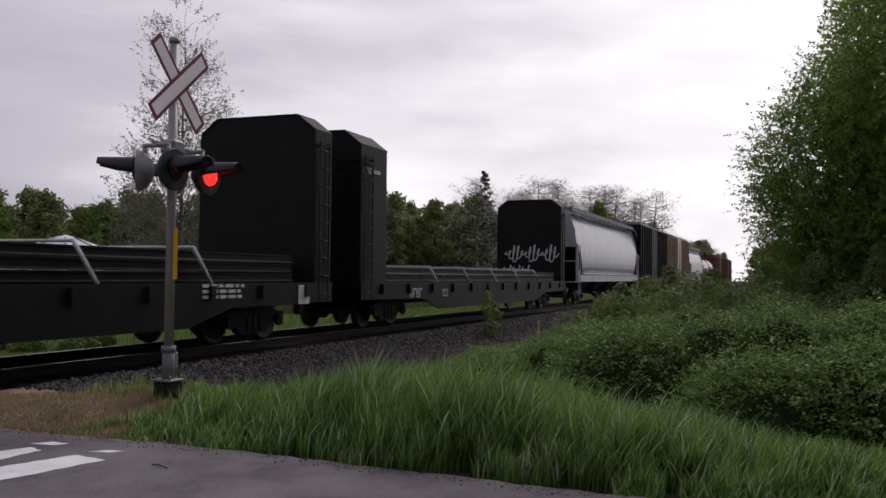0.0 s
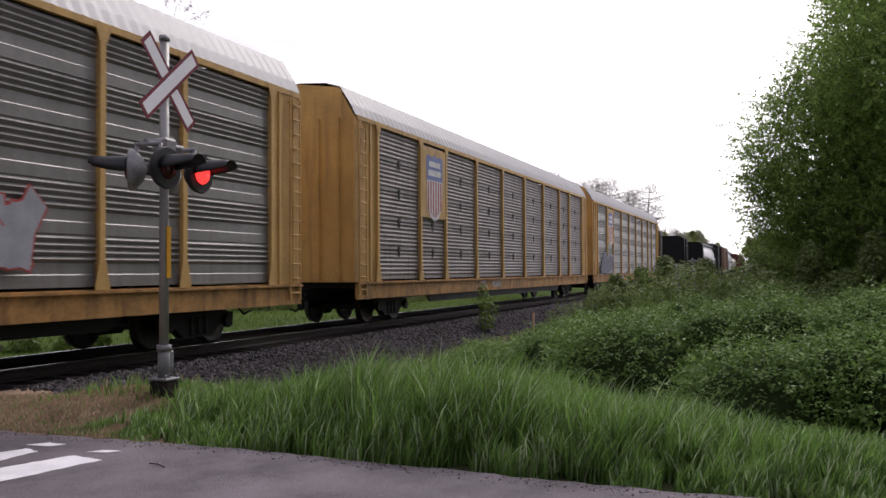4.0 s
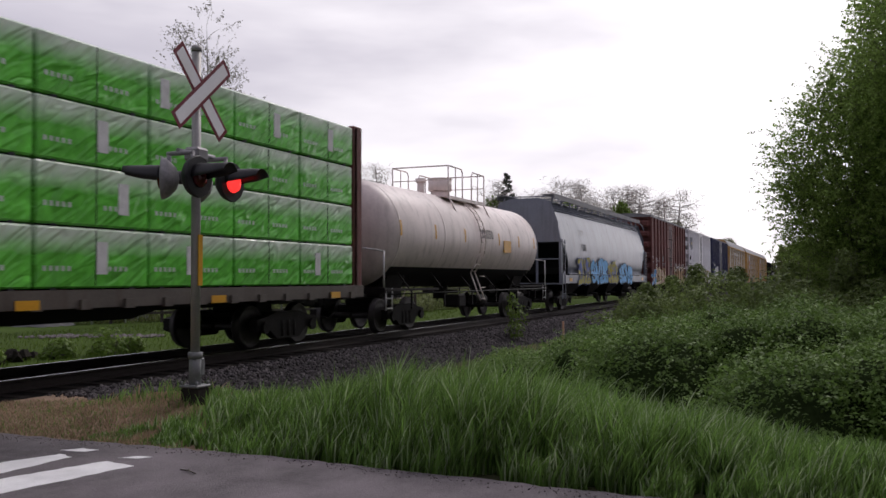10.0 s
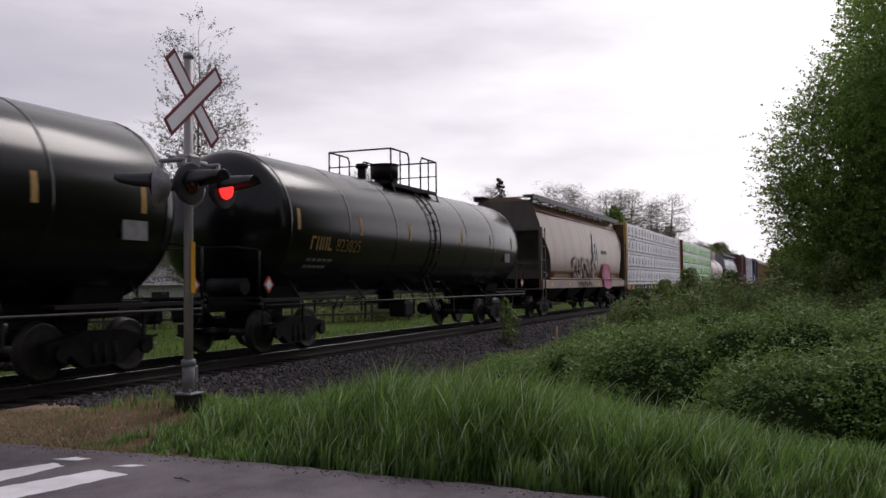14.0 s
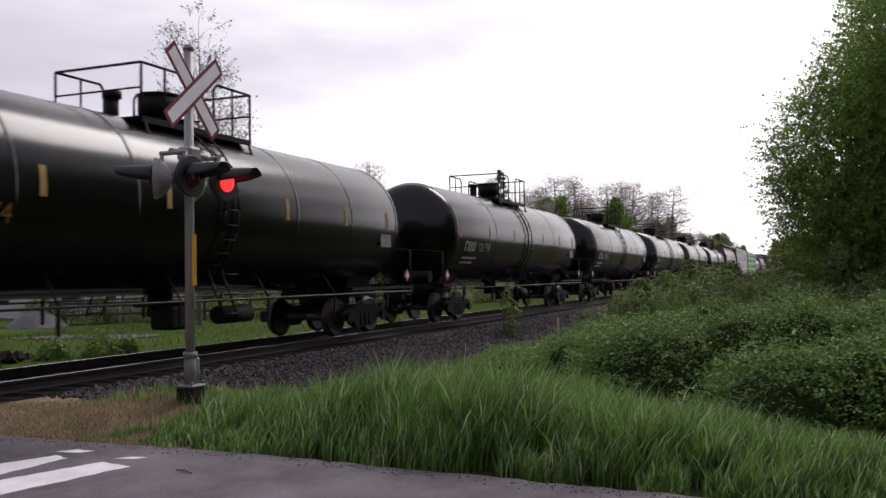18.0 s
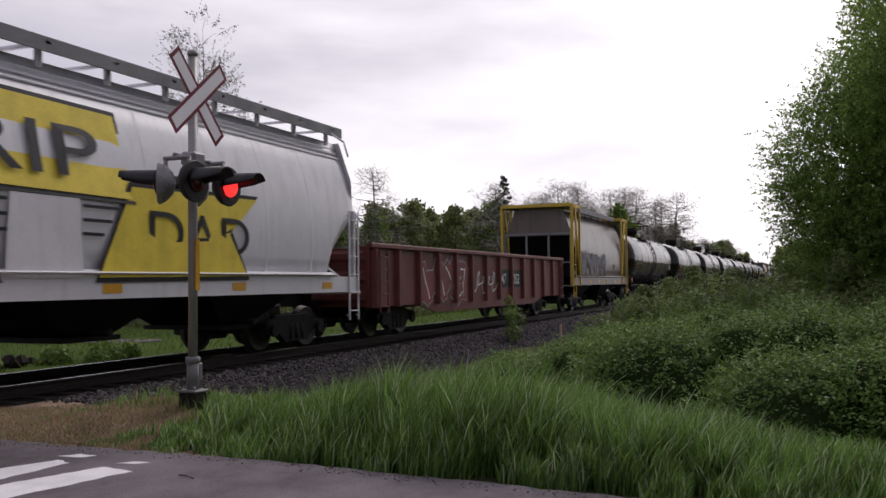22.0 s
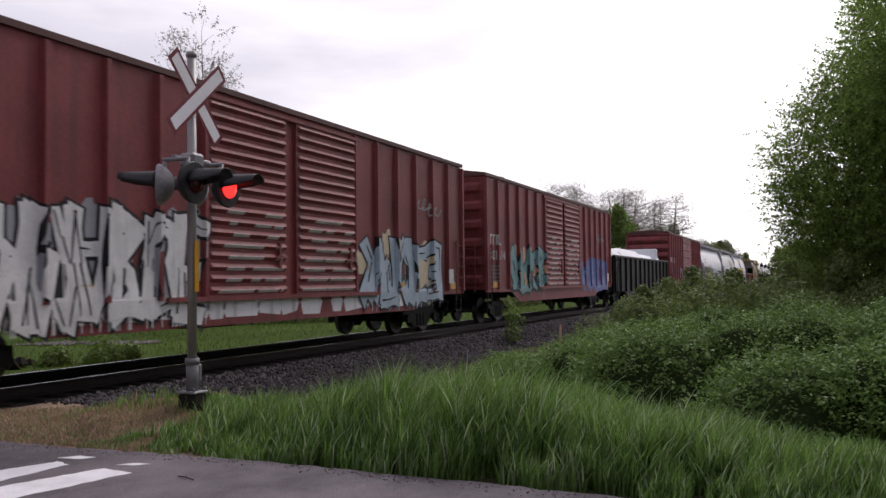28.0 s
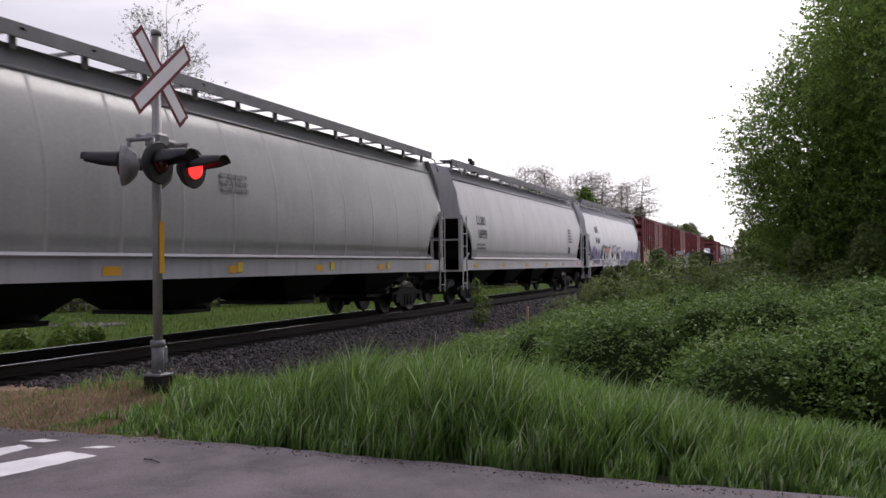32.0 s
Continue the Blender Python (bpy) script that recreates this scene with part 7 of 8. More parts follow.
stencil("16999", -8.0, 2.12, 0.32, "dark_mark", h, y=-1.57)
glyphs(-8.0, 2.58, 4, 0.30, "dark_mark", h, y=-1.57, seed=15)
bars(-8.05, 1.7, 1.0, 0.26, 2, "pale_mark", h, y=-1.57, seed=35)
bars(6.4, 2.2, 0.8, 0.7, 5, "pale_mark", h, y=-1.59, seed=22)
part("load_plate", Geo().box(6.3, 6.7, -1.6, -1.59, 1.7, 2.0), "dark_mark", h)
h = in_train(hopper("covered_hopper", "dusty grey covered hopper with rust along the eave", 20.0, 4.65, "cement_hop", "grey_hop", ribs=1), -636.9, -656.9)
bars(-2.0, 2.6, 0.9, 0.4, 3, "pale_mark", h, y=-1.59, seed=23)
for k, x in enumerate((-1.6, 2.2, 5.4)):
    part("placard", Geo().box(x, x + 0.18, -1.6, -1.59, 1.12, 1.3), "spray_yellow", h)


# lettering and paint follow the curved sides of the hoppers
for car, zs, ze in HOPPERS:
    for ob in car.children:
        if ob.name.split(".")[0] in ("number", "owner_mark", "stencil_lines", "graffiti", "graffiti_lettering", "graffiti_bars", "emblem", "emblem_face", "emblem_square", "load_plate", "placard"):
            for v in ob.data.vertices:
                z = ob.location.z + v.co.z
                if z > zs:
                    v.co.y += 1.56 - bulge(min(z, ze), zs, ze)


# on boxcars the lettering lies on the panels and over the side posts
for car, _place in TRAIN:
    if car.name not in POSTS:
        continue
    root, face, depth, xs, zs = POSTS[car.name]
    for ob in car.children:
        if ob.name.split(".")[0] not in ("number", "owner_mark", "stencil_lines", "emblem", "emblem_bar", "placard") or not len(ob.data.vertices):
            continue
        if min(v.co.y for v in ob.data.vertices) + ob.location.y < -1.6:
            continue
        ob.data = ob.data.copy()
        bm = bmesh.new()
        bm.from_mesh(ob.data)
        lo, hi = min(v.co.x for v in bm.verts) + ob.location.x, max(v.co.x for v in bm.verts) + ob.location.x
        for c in xs:
            for e in (-root, -face, face, root):
                if lo < c + e < hi:
                    bmesh.ops.bisect_plane(bm, geom=bm.verts[:] + bm.edges[:] + bm.faces[:], plane_co=(c + e - ob.location.x, 0, 0), plane_no=(1, 0, 0))
        for v in bm.verts:
            x, z = v.co.x + ob.location.x, v.co.z + ob.location.z
            k = max([min(1.0, max(0.0, (root - abs(x - c)) / (root - face))) for c in xs] + [0.0])
            v.co.y += 0.018 if z < zs else 0.053 - depth * k
        bm.to_mesh(ob.data)
        bm.free()


# ---- plants and distance ----
def blades(name, n, place, height, width, mats, seed, bend=0.35, wind=(0.25, -0.1), label="", category="grass"):
    """Many single blades of grass, each a bent strip that tapers to a tip."""
    rs = np.random.RandomState(seed)
    P = place(rs, n)
    n = len(P)
    h = height(P, rs)
    ang = rs.uniform(0, 2 * np.pi, n)
    side = np.stack([np.cos(ang), np.sin(ang), np.zeros(n)], 1)
    ba = rs.uniform(0, 2 * np.pi, n)
    lean = np.stack([np.cos(ba), np.sin(ba), np.zeros(n)], 1) * (rs.uniform(0.1, 1.0, n) * bend)[:, None] + np.array([wind[0], wind[1], 0]) * rs.uniform(0.3, 1.3, n)[:, None]
    w = rs.uniform(0.6, 1.3, n) * width
    V = []
    for k, (u, tw) in enumerate(((0, 1.0), (0.4, 0.9), (0.75, 0.6))):
        c = P + np.array([0, 0, 1]) * (h * u * (1 - 0.12 * u))[:, None] + lean * (h * u * u)[:, None]
        V += [c - side * (w * tw)[:, None], c + side * (w * tw)[:, None]]
    V.append(P + np.array([0, 0, 1]) * (h * 0.88)[:, None] + lean * h[:, None])
    V = np.stack(V, 1).reshape(-1, 3)
    b = np.arange(n)[:, None] * 7
    F = np.concatenate([b + [0, 1, 3, 2], b + [2, 3, 5, 4]], 0).tolist() + (b + [4, 5, 6]).tolist()
    me = raw_mesh(name, V, F, mlist(mats))
    if len(me.materials) > 1:
        pick = rs.choice(len(me.materials), n, p=[0.82, 0.18] if len(me.materials) == 2 else None)
        me.polygons.foreach_set("material_index", np.concatenate([pick, pick, pick]).astype(np.int32))
    return tagged(new(name, me), label, category, kind="stuff")


def edge_x(y):
    return 6.55 + 0.33 * np.clip((y - 0.5) / 4.5, 0, 1) ** 2 * (3 - 2 * np.clip((y - 0.5) / 4.5, 0, 1)) - 0.25 * np.clip((-1 - y) / 5, 0, 1)


def on_ground(x, y):
    return np.array([ground_z(a, b) for a, b in zip(x, y)])


def tall_place(rs, n):
    k = 1000
    cy = rs.uniform(-3.8, 6.9, k)
    cx = edge_x(cy) + 0.06 + rs.uniform(0, 1, k) * (2.2 + 0.4 * np.sin(cy * 1.3))
    i = rs.randint(0, k, n)
    a, d = rs.uniform(0, 2 * np.pi, n), 0.11 * np.sqrt(rs.uniform(0, 1, n))
    x, y = cx[i] + np.cos(a) * d, cy[i] + np.sin(a) * d
    x = np.maximum(x, edge_x(y) - 0.02)
    keep = (y < 6.4 + 0.4 * np.sin(x * 3))
    x, y = x[keep], y[keep]
    return np.stack([x, y, on_ground(x, y) - 0.02], 1)


def tall_height(P, rs):
    d = P[:, 0] - edge_x(P[:, 1])
    top = np.interp(P[:, 1], (-3.5, -0.5, 0.0, 0.6, 1.9, 2.6, 3.4, 4.0, 4.7, 5.1, 5.8, 6.8), (0.30, 0.34, 0.42, 0.55, 0.76, 0.90, 0.88, 0.78, 0.64, 0.50, 0.30, 0.14))
    k = 0.16 + 0.84 * np.clip(d / 0.8, 0, 1) ** 0.8 - 0.35 * np.clip((d - 1.1) / 1.2, 0, 1)
    clump = 1 + 0.10 * np.sin(P[:, 1] * 4.3 + P[:, 0] * 2) + 0.08 * np.sin(P[:, 1] * 9.1 - P[:, 0] * 5)
    tuft = 1 + 0.16 * np.sin(P[:, 1] * 23 + 3 * np.sin(P[:, 0] * 17)) * np.sin(P[:, 0] * 19)
    return k * top * clump * tuft * rs.uniform(0.45, 1.15, len(P))


blades("tall_grass", 62000, tall_place, tall_height, 0.0080, ["grass", "grass_glint"], 1, 0.5, (0.0, -0.16), "tall lush green grass leaning in the wind on the verge")


def dry_place(rs, n):
    y = rs.uniform(5.6, 9.8, n)
    x = edge_x(y) + 0.02 + rs.uniform(0, 1, n) * np.interp(y, (5.6, 6.6, 7.6, 8.8, 9.8), (0.7, 1.5, 2.5, 2.6, 1.6)) * rs.uniform(0.9, 1.1, n)
    return np.stack([x, y, on_ground(x, y) - 0.01], 1)


blades("dry_grass", 26000, dry_place, lambda P, rs: rs.uniform(0.02, 0.065, len(P)), 0.004, ["grass_dry", "grass"], 2, 0.9, (0, 0), "short dry straw-coloured grass beside the road")


def rough_place(rs, n):
    x = 8.0 + 24 * rs.power(0.8, n)
    y = rs.uniform(1.5, 8.4, n)
    keep = (y > 0.30 * (x - 9.0)) | (x > 18) & (y > 3.5)
    x, y = x[keep], y[keep]
    return np.stack([x, y, on_ground(x, y) - 0.01], 1)


blades("rough_grass", 16000, rough_place, lambda P, rs: rs.uniform(0.06, 0.28, len(P)) * np.clip((8.7 - P[:, 1]) / 1.8, 0.25, 1), 0.0075, ["grass", "grass_dry"], 3, 0.6, (0.1, -0.1), "sparse rough grass at the foot of the ballast")


def far_place(rs, n):
    x = rs.uniform(12, 60, n)
    y = rs.uniform(14.3, 24, n)
    return np.stack([x, y, on_ground(x, y) - 0.01], 1)


blades("meadow_grass", 16000, far_place, lambda P, rs: rs.uniform(0.04, 0.16, len(P)), 0.010, ["meadow_blade", "leaf_fresh"], 4, 0.6, (0.1, -0.1), "green grass of the meadow behind the track")


def leaf_cloud(centres, radii, n, size, rs, flat=0.55, shell=0.6, rise=0.0, thin=0.55):
    """Leaf quads scattered in the outer parts of ellipsoidal clumps; returns vertices and faces."""
    k = rs.choice(len(centres), n, p=(radii.prod(1) ** 0.67) / (radii.prod(1) ** 0.67).sum())
    d = rs.normal(size=(n, 3))
    d /= np.linalg.norm(d, axis=1)[:, None]
    r = rs.uniform(shell ** 3, 1.0, n) ** (1 / 3) * rs.choice([1.0, 1.12, 0.9], n)
    c = centres[k] + d * radii[k] * r[:, None]
    nrm = d + np.array([0, 0, rise]) + rs.normal(size=(n, 3)) * flat
    nrm /= np.linalg.norm(nrm, axis=1)[:, None]
    a = np.cross(nrm, rs.normal(size=(n, 3)))
    a /= np.linalg.norm(a, axis=1)[:, None] + 1e-9
    b = np.cross(nrm, a)
    s = size * rs.uniform(0.6, 1.4, n)[:, None]
    V = np.stack([c - a * s, c - b * s * thin + nrm * s * 0.15, c + a * s, c + b * s * thin + nrm * s * 0.15], 1).reshape(-1, 3)
    F = np.arange(n * 4).reshape(-1, 4)
    return V, F


def spray_leaves(base, way, length, per, size, rs, droop=0.25, loose=0.06, up=0.6, thin=0.55):
    """Leaves set along many arching shoots: where each shoot starts, its direction and its length; returns vertices and faces."""
    k = np.repeat(np.arange(len(base)), per)
    n = len(k)
    u = rs.uniform(0.08, 1.0, n) ** 0.8
    L = length[k]
    c = base[k] + way[k] * (L * u)[:, None] - np.array([0, 0, 1]) * (droop * L * u * u)[:, None] + rs.normal(size=(n, 3)) * (loose * (1.25 - 0.8 * u))[:, None]
    nrm = rs.normal(size=(n, 3)) * 0.6 + way[k] * 0.35 + np.array([0, 0, up])
    nrm /= np.linalg.norm(nrm, axis=1)[:, None]
    a = np.cross(nrm, way[k] + rs.normal(size=(n, 3)) * 0.7)
    a = np.cross(a, nrm)
    a /= np.linalg.norm(a, axis=1)[:, None] + 1e-9
    b = np.cross(nrm, a)
    sz = size * rs.uniform(0.55, 1.35, n)[:, None]
    V = np.stack([c - a * sz, c - b * sz * thin + nrm * sz * 0.2, c + a * sz, c + b * sz * thin + nrm * sz * 0.2], 1).reshape(-1, 3)
    return V, np.arange(n * 4).reshape(-1, 4)


def bramble(name, clumps, n, size, seed, mat, label, stems=60, core=0.0):
    rs = np.random.RandomState(seed)
    C = np.array([c[:3] for c in clumps])
    R = np.array([c[3:] for c in clumps])
    if core > 0:   # shoots grow out of the mounds, outwards and up, and arch over
        k = rs.choice(len(C), n, p=(R.prod(1) ** 0.67) / (R.prod(1) ** 0.67).sum())
        d = rs.normal(size=(n, 3)) + np.array([0, 0, 0.35])
        d /= np.linalg.norm(d, axis=1)[:, None]
        base = C[k] + d * R[k] * rs.uniform(0.74, 1.02, n)[:, None]
        keep = base[:, 2] > C[k][:, 2] - 0.55 * R[k][:, 2]
        for c, r in zip(C, R):   # only those on the outside of the whole mass
            keep &= (((base - c) / r) ** 2).sum(1) > 0.5
        base, d = base[keep], d[keep]
        way = d * np.array([1, 1, 0.7]) + np.array([0, 0, 0.45]) + rs.normal(size=d.shape) * 0.35
        way /= np.linalg.norm(way, axis=1)[:, None]
        m = len(base)
        V, F = spray_leaves(base, way, rs.uniform(0.10, 0.32, m) * (1 + 0.9 * (rs.uniform(0, 1, m) > 0.93)), 8, size, rs, 0.35, 0.04, 0.95, 0.62)
    else:
        V, F = leaf_cloud(C, R, n, size, rs, 0.5, 0.80, 0.55, 0.6)
    root = thing(name, label, "bush")
    crown = new("foliage", raw_mesh("foliage", V, F, mlist(mat)))
    crown.parent = root
    g = Geo()
    for _ in range(stems):
        i = rs.randint(len(C))
        x, y = C[i][0] + rs.uniform(-1, 1) * R[i][0] * 0.7, C[i][1] + rs.uniform(-1, 1) * R[i][1] * 0.7
        g.tube((x, y, ground_z(x, y) - 0.05), (x + rs.uniform(-0.3, 0.3), y + rs.uniform(-0.3, 0.3), C[i][2] + R[i][2] * rs.uniform(0.3, 1.0)), 0.012, 5, r1=0.004)
    tw = part("undergrowth", g, "bark", root)
    tw["kind"] = "stuff"
    # solid dark cores added inside the mounds; their colour stands in for shade
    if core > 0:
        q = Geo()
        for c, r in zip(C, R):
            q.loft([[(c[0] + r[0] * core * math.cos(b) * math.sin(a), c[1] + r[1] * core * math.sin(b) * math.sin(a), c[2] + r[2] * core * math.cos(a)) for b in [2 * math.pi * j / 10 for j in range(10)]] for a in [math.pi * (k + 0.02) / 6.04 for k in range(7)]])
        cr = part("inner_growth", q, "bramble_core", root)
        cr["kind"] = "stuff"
    return root


def tree(name, label, x, y, height, spread, crown_base, mat, n_leaf, leaf, seed, thin=0.55, clumps=40, trunk=None, top_taper=0.5, lean=(0, 0), fine=1.0):
    """A tapered trunk with limbs, each ending in clumps of leaves; gaps stay between the clumps."""
    rs = np.random.RandomState(seed)
    rnd_ = random.Random(seed)
    z0 = ground_z(x, y) - 0.1
    root = thing(name, label, "tree", (x, y, z0))
    tr = trunk or height * 0.018
    tg = Geo()
    spine = []
    for k in range(7):
        u = k / 6
        spine.append(Vector((lean[0] * u * height + rnd_.uniform(-1, 1) * 0.02 * height * u, lean[1] * u * height + rnd_.uniform(-1, 1) * 0.02 * height * u, u * height * 0.93)))
    for k in range(6):
        tg.tube(spine[k], spine[k + 1], tr * (1 - k / 6.6), 8, r1=tr * (1 - (k + 1) / 6.6), caps=False)
    part("trunk", tg, "bark", root)
    lg = Geo()
    C, R = [], []
    for i in range(clumps):
        u = crown_base + (1 - crown_base) * ((i + rnd_.random()) / clumps)
        k = min(5, int(u * 6))
        p = spine[k].lerp(spine[k + 1], u * 6 - k)
        v = (u - crown_base) / (1 - crown_base)
        reach = spread * (math.sin(math.pi * (0.18 + 0.80 * v)) ** 0.8) * (1 - top_taper * v) * rnd_.uniform(0.45, 1.05)
        a = i * 2.4 + rnd_.uniform(-0.5, 0.5)
        q = p + Vector((math.cos(a) * reach, math.sin(a) * reach, rnd_.uniform(0.0, 0.35) * reach + 0.1))
        m = p.lerp(q, 0.5) + Vector((0, 0, -0.06 * reach))
        lr = tr * 0.32 * (1 - 0.6 * v)
        lg.tube(p, m, lr, 5, r1=lr * 0.7, caps=False).tube(m, q, lr * 0.7, 5, r1=lr * 0.2, caps=False)
        for _ in range(3):
            e = m.lerp(q, rnd_.uniform(0.3, 1.0)) + Vector((rnd_.uniform(-1, 1), rnd_.uniform(-1, 1), rnd_.uniform(-0.2, 0.8))) * spread * 0.22
            lg.tube(m.lerp(q, 0.5), e, lr * 0.35, 4, r1=lr * 0.08, caps=False)
            C.append(e)
            R.append([fine * spread * rnd_.uniform(0.10, 0.2)] * 2 + [fine * spread * rnd_.uniform(0.08, 0.17)])
        C.append(q)
        R.append([fine * spread * rnd_.uniform(0.14, 0.26)] * 2 + [fine * spread * rnd_.uniform(0.12, 0.22)])
    part("branch_structure", lg, "bark", root)
    if n_leaf:
        V, F = leaf_cloud(np.array([tuple(c) for c in C]), np.array(R), n_leaf, leaf, rs, 1.0, 0.25, 0.0, thin)
        ob = new("crown", raw_mesh("crown", V, F, mlist(mat)))
        ob.parent = root
    return root


rs = np.random.RandomState(21)
# brambles: separate mounds that rise away from the grass
cl = []
for i in range(210):
    x = rs.uniform(9.2, 19.0)
    y = rs.uniform(-8.0, 4.8) * x / 13.5
    v = y * 13.5 / x
    if x < 9.6 + 0.75 * max(0.0, v + 0.3):
        continue
    top = np.interp(v, (-8, -0.9, 0.7, 1.9, 3.2, 4.4, 5.0), (1.05, 0.95, 0.83, 0.75, 0.42, 0.02, -0.3))
    r = rs.uniform(0.35, 1.05) * (0.65 if v > 3.2 else 1.0)
    h = r * rs.uniform(0.6, 0.85)
    ztop = 1.21 - (1.21 - top) * max(x / 13.5, 0.8) - rs.uniform(0.0, 0.55) - 0.35 * smooth01(12.5, 9.5, x)
    cl.append((x, y, max(ztop - h, ground_z(x, y) - 0.1), r, r, h))
for i in range(26):   # low outlying mounds towards the ballast
    u = rs.uniform(0, 1)
    x, y = 14.9 + 4.0 * u + rs.uniform(-0.5, 0.5), 4.0 + 2.2 * u + rs.uniform(-0.35, 0.35)
    r = rs.uniform(0.25, 0.5)
    cl.append((x, y, -0.30 - 0.12 * rs.uniform(0, 2) - r * 0.6, r, r, r * 0.75))
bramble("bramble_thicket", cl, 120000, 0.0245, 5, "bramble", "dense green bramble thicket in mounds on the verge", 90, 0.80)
cl = []
for i in range(70):
    x = rs.uniform(18.5, 27)
    y = rs.uniform(-6, 4.9) * x / 22
    v = y * 22 / x
    top = np.interp(v, (-6, 1.7, 2.7, 3.4, 4.2, 4.9), (1.2, 1.45, 1.6, 1.3, 1.0, 0.4)) - rs.uniform(0, 0.7)
    r = rs.uniform(0.4, 0.8)
    cl.append((x, y, 1.21 - (1.21 - top) * x / 22 - r * 0.9, r, r, r * 0.9))
bramble("shrub_thicket", cl, 60000, 0.042, 6, "leaf_olive", "loose olive green shrubs beside the track", 140)
for i, (x, y, top, r) in enumerate(((23.8, 2.85, 1.62, 0.42), (21.7, 3.75, 1.10, 0.40), (23.9, 1.85, 1.45, 0.45), (25.5, 3.7, 1.30, 0.35), (24.5, 0.6, 1.55, 0.6), (22.5, -0.6, 1.7, 0.7), (21.5, -1.9, 1.9, 0.8))):
    z0 = ground_z(x, y)
    cl = [(x + rs.uniform(-1, 1) * r * 0.7 * (1 - u), y + rs.uniform(-1, 1) * r * 0.7 * (1 - u), z0 + (top - z0) * (0.25 + 0.66 * u), r * rs.uniform(0.35, 0.6), r * rs.uniform(0.35, 0.6), r * rs.uniform(0.4, 0.6)) for u in [j / 13 for j in range(14)]]
    bramble("shrub", cl, 5200, 0.042, 160 + i, "leaf_olive", "upright olive green shrub above the brambles", 24)
bramble("sapling", [(26.8, 8.7, 0.30, 0.28, 0.28, 0.32), (26.95, 8.6, -0.05, 0.32, 0.32, 0.30), (26.7, 8.75, 0.62, 0.14, 0.14, 0.2), (26.6, 8.6, -0.35, 0.3, 0.3, 0.25)], 420, 0.05, 7, "leaf_fresh", "small light green sapling on the ballast slope", 6)
stake = thing("marker_stake", "thin reddish marker stake in the verge", "stake", (25.5, 6.8, ground_z(25.5, 6.8)))
part("post", Geo().box(-0.025, 0.025, -0.025, 0.025, -0.1, 0.75, 0, 0.005), "spray_peach", stake)

def leafy_tree(name, label, x, y, height, crown, mat, limbs, twigs, per, leaf, seed, trunk=None, twig=(0.35, 0.9), up=0.45, gather=0.42, inner=0.15):
    """A tapered trunk, limbs that fill the crown, and leafy shoots on them. crown: heights and radii of its outline."""
    rs = np.random.RandomState(seed)
    rnd_ = random.Random(seed)
    z0 = ground_z(x, y) - 0.1
    root = thing(name, label, "tree", (x, y, z0))
    tr = trunk or height * 0.016
    zs_, rs_ = [c[0] - z0 for c in crown], [c[1] for c in crown]
    tg = Geo()
    spine = [Vector((rnd_.uniform(-1, 1) * 0.012 * height * k / 7, rnd_.uniform(-1, 1) * 0.012 * height * k / 7, height * 0.96 * k / 7)) for k in range(8)]
    for k in range(7):
        tg.tube(spine[k], spine[k + 1], tr * (1 - k / 7.4), 8, r1=tr * (1 - (k + 1) / 7.4), caps=False)
    part("trunk", tg, "bark", root)
    lg = Geo()
    ends = []
    weight = np.array([max(0.05, np.interp(z, zs_, rs_)) for z in np.linspace(zs_[0], zs_[-1], 60)])
    level = rs.choice(np.linspace(zs_[0], zs_[-1], 60), limbs, p=weight / weight.sum()) + rs.uniform(-0.1, 0.1, limbs)
    for i, zt in enumerate(level):
        reach = np.interp(zt, zs_, rs_) * math.sqrt(rs.uniform(inner, 1.0))
        a = i * 2.399 + rs.uniform(-0.3, 0.3)
        q = Vector((math.cos(a) * reach, math.sin(a) * reach, zt))
        zb = max(0.15 * height, zt - reach * rs.uniform(0.4, 0.9))
        k = min(6, int(zb / (height * 0.96) * 7))
        p = spine[k].lerp(spine[k + 1], min(1.0, zb / (height * 0.96) * 7 - k))
        mid = p.lerp(q, 0.55) + Vector((0, 0, 0.10 * reach))
        lr = tr * 0.26 * (1.05 - 0.7 * zt / height)
        lg.tube(p, mid, lr, 5, r1=lr * 0.6, caps=False).tube(mid, q, lr * 0.6, 5, r1=lr * 0.15, caps=False)
        ends += [tuple(q), tuple(mid.lerp(q, 0.5))]
    ends = np.array(ends)
    k = rs.choice(len(ends), twigs)
    base = ends[k] + rs.normal(size=(twigs, 3)) * gather
    flat = np.hypot(base[:, 0], base[:, 1])
    lim = np.interp(base[:, 2], zs_, rs_)
    keep = (flat < lim + 0.12) & (base[:, 2] > zs_[0] - 0.3) & (base[:, 2] < zs_[-1] + 0.2)
    base, flat = base[keep], flat[keep]
    m = len(base)
    out = np.stack([base[:, 0] / (flat + 0.2), base[:, 1] / (flat + 0.2), np.full(m, 0.0)], 1)
    way = out * 0.75 + np.array([0, 0, up]) + rs.normal(size=(m, 3)) * 0.45
    way /= np.linalg.norm(way, axis=1)[:, None]
    ln = rs.uniform(twig[0], twig[1], m)
    for i in range(0, m, max(1, m // 500)):
        lg.tube(base[i], base[i] + way[i] * ln[i] * 0.9, 0.008, 3, r1=0.003, caps=False)
    part("branch_structure", lg, "bark", root)
    V, F = spray_leaves(base, way, ln, per, leaf, rs, 0.12, 0.04, 0.25, 0.5)
    ob = new("crown", raw_mesh("crown", V, F, mlist(mat)))
    ob.parent = root
    return root


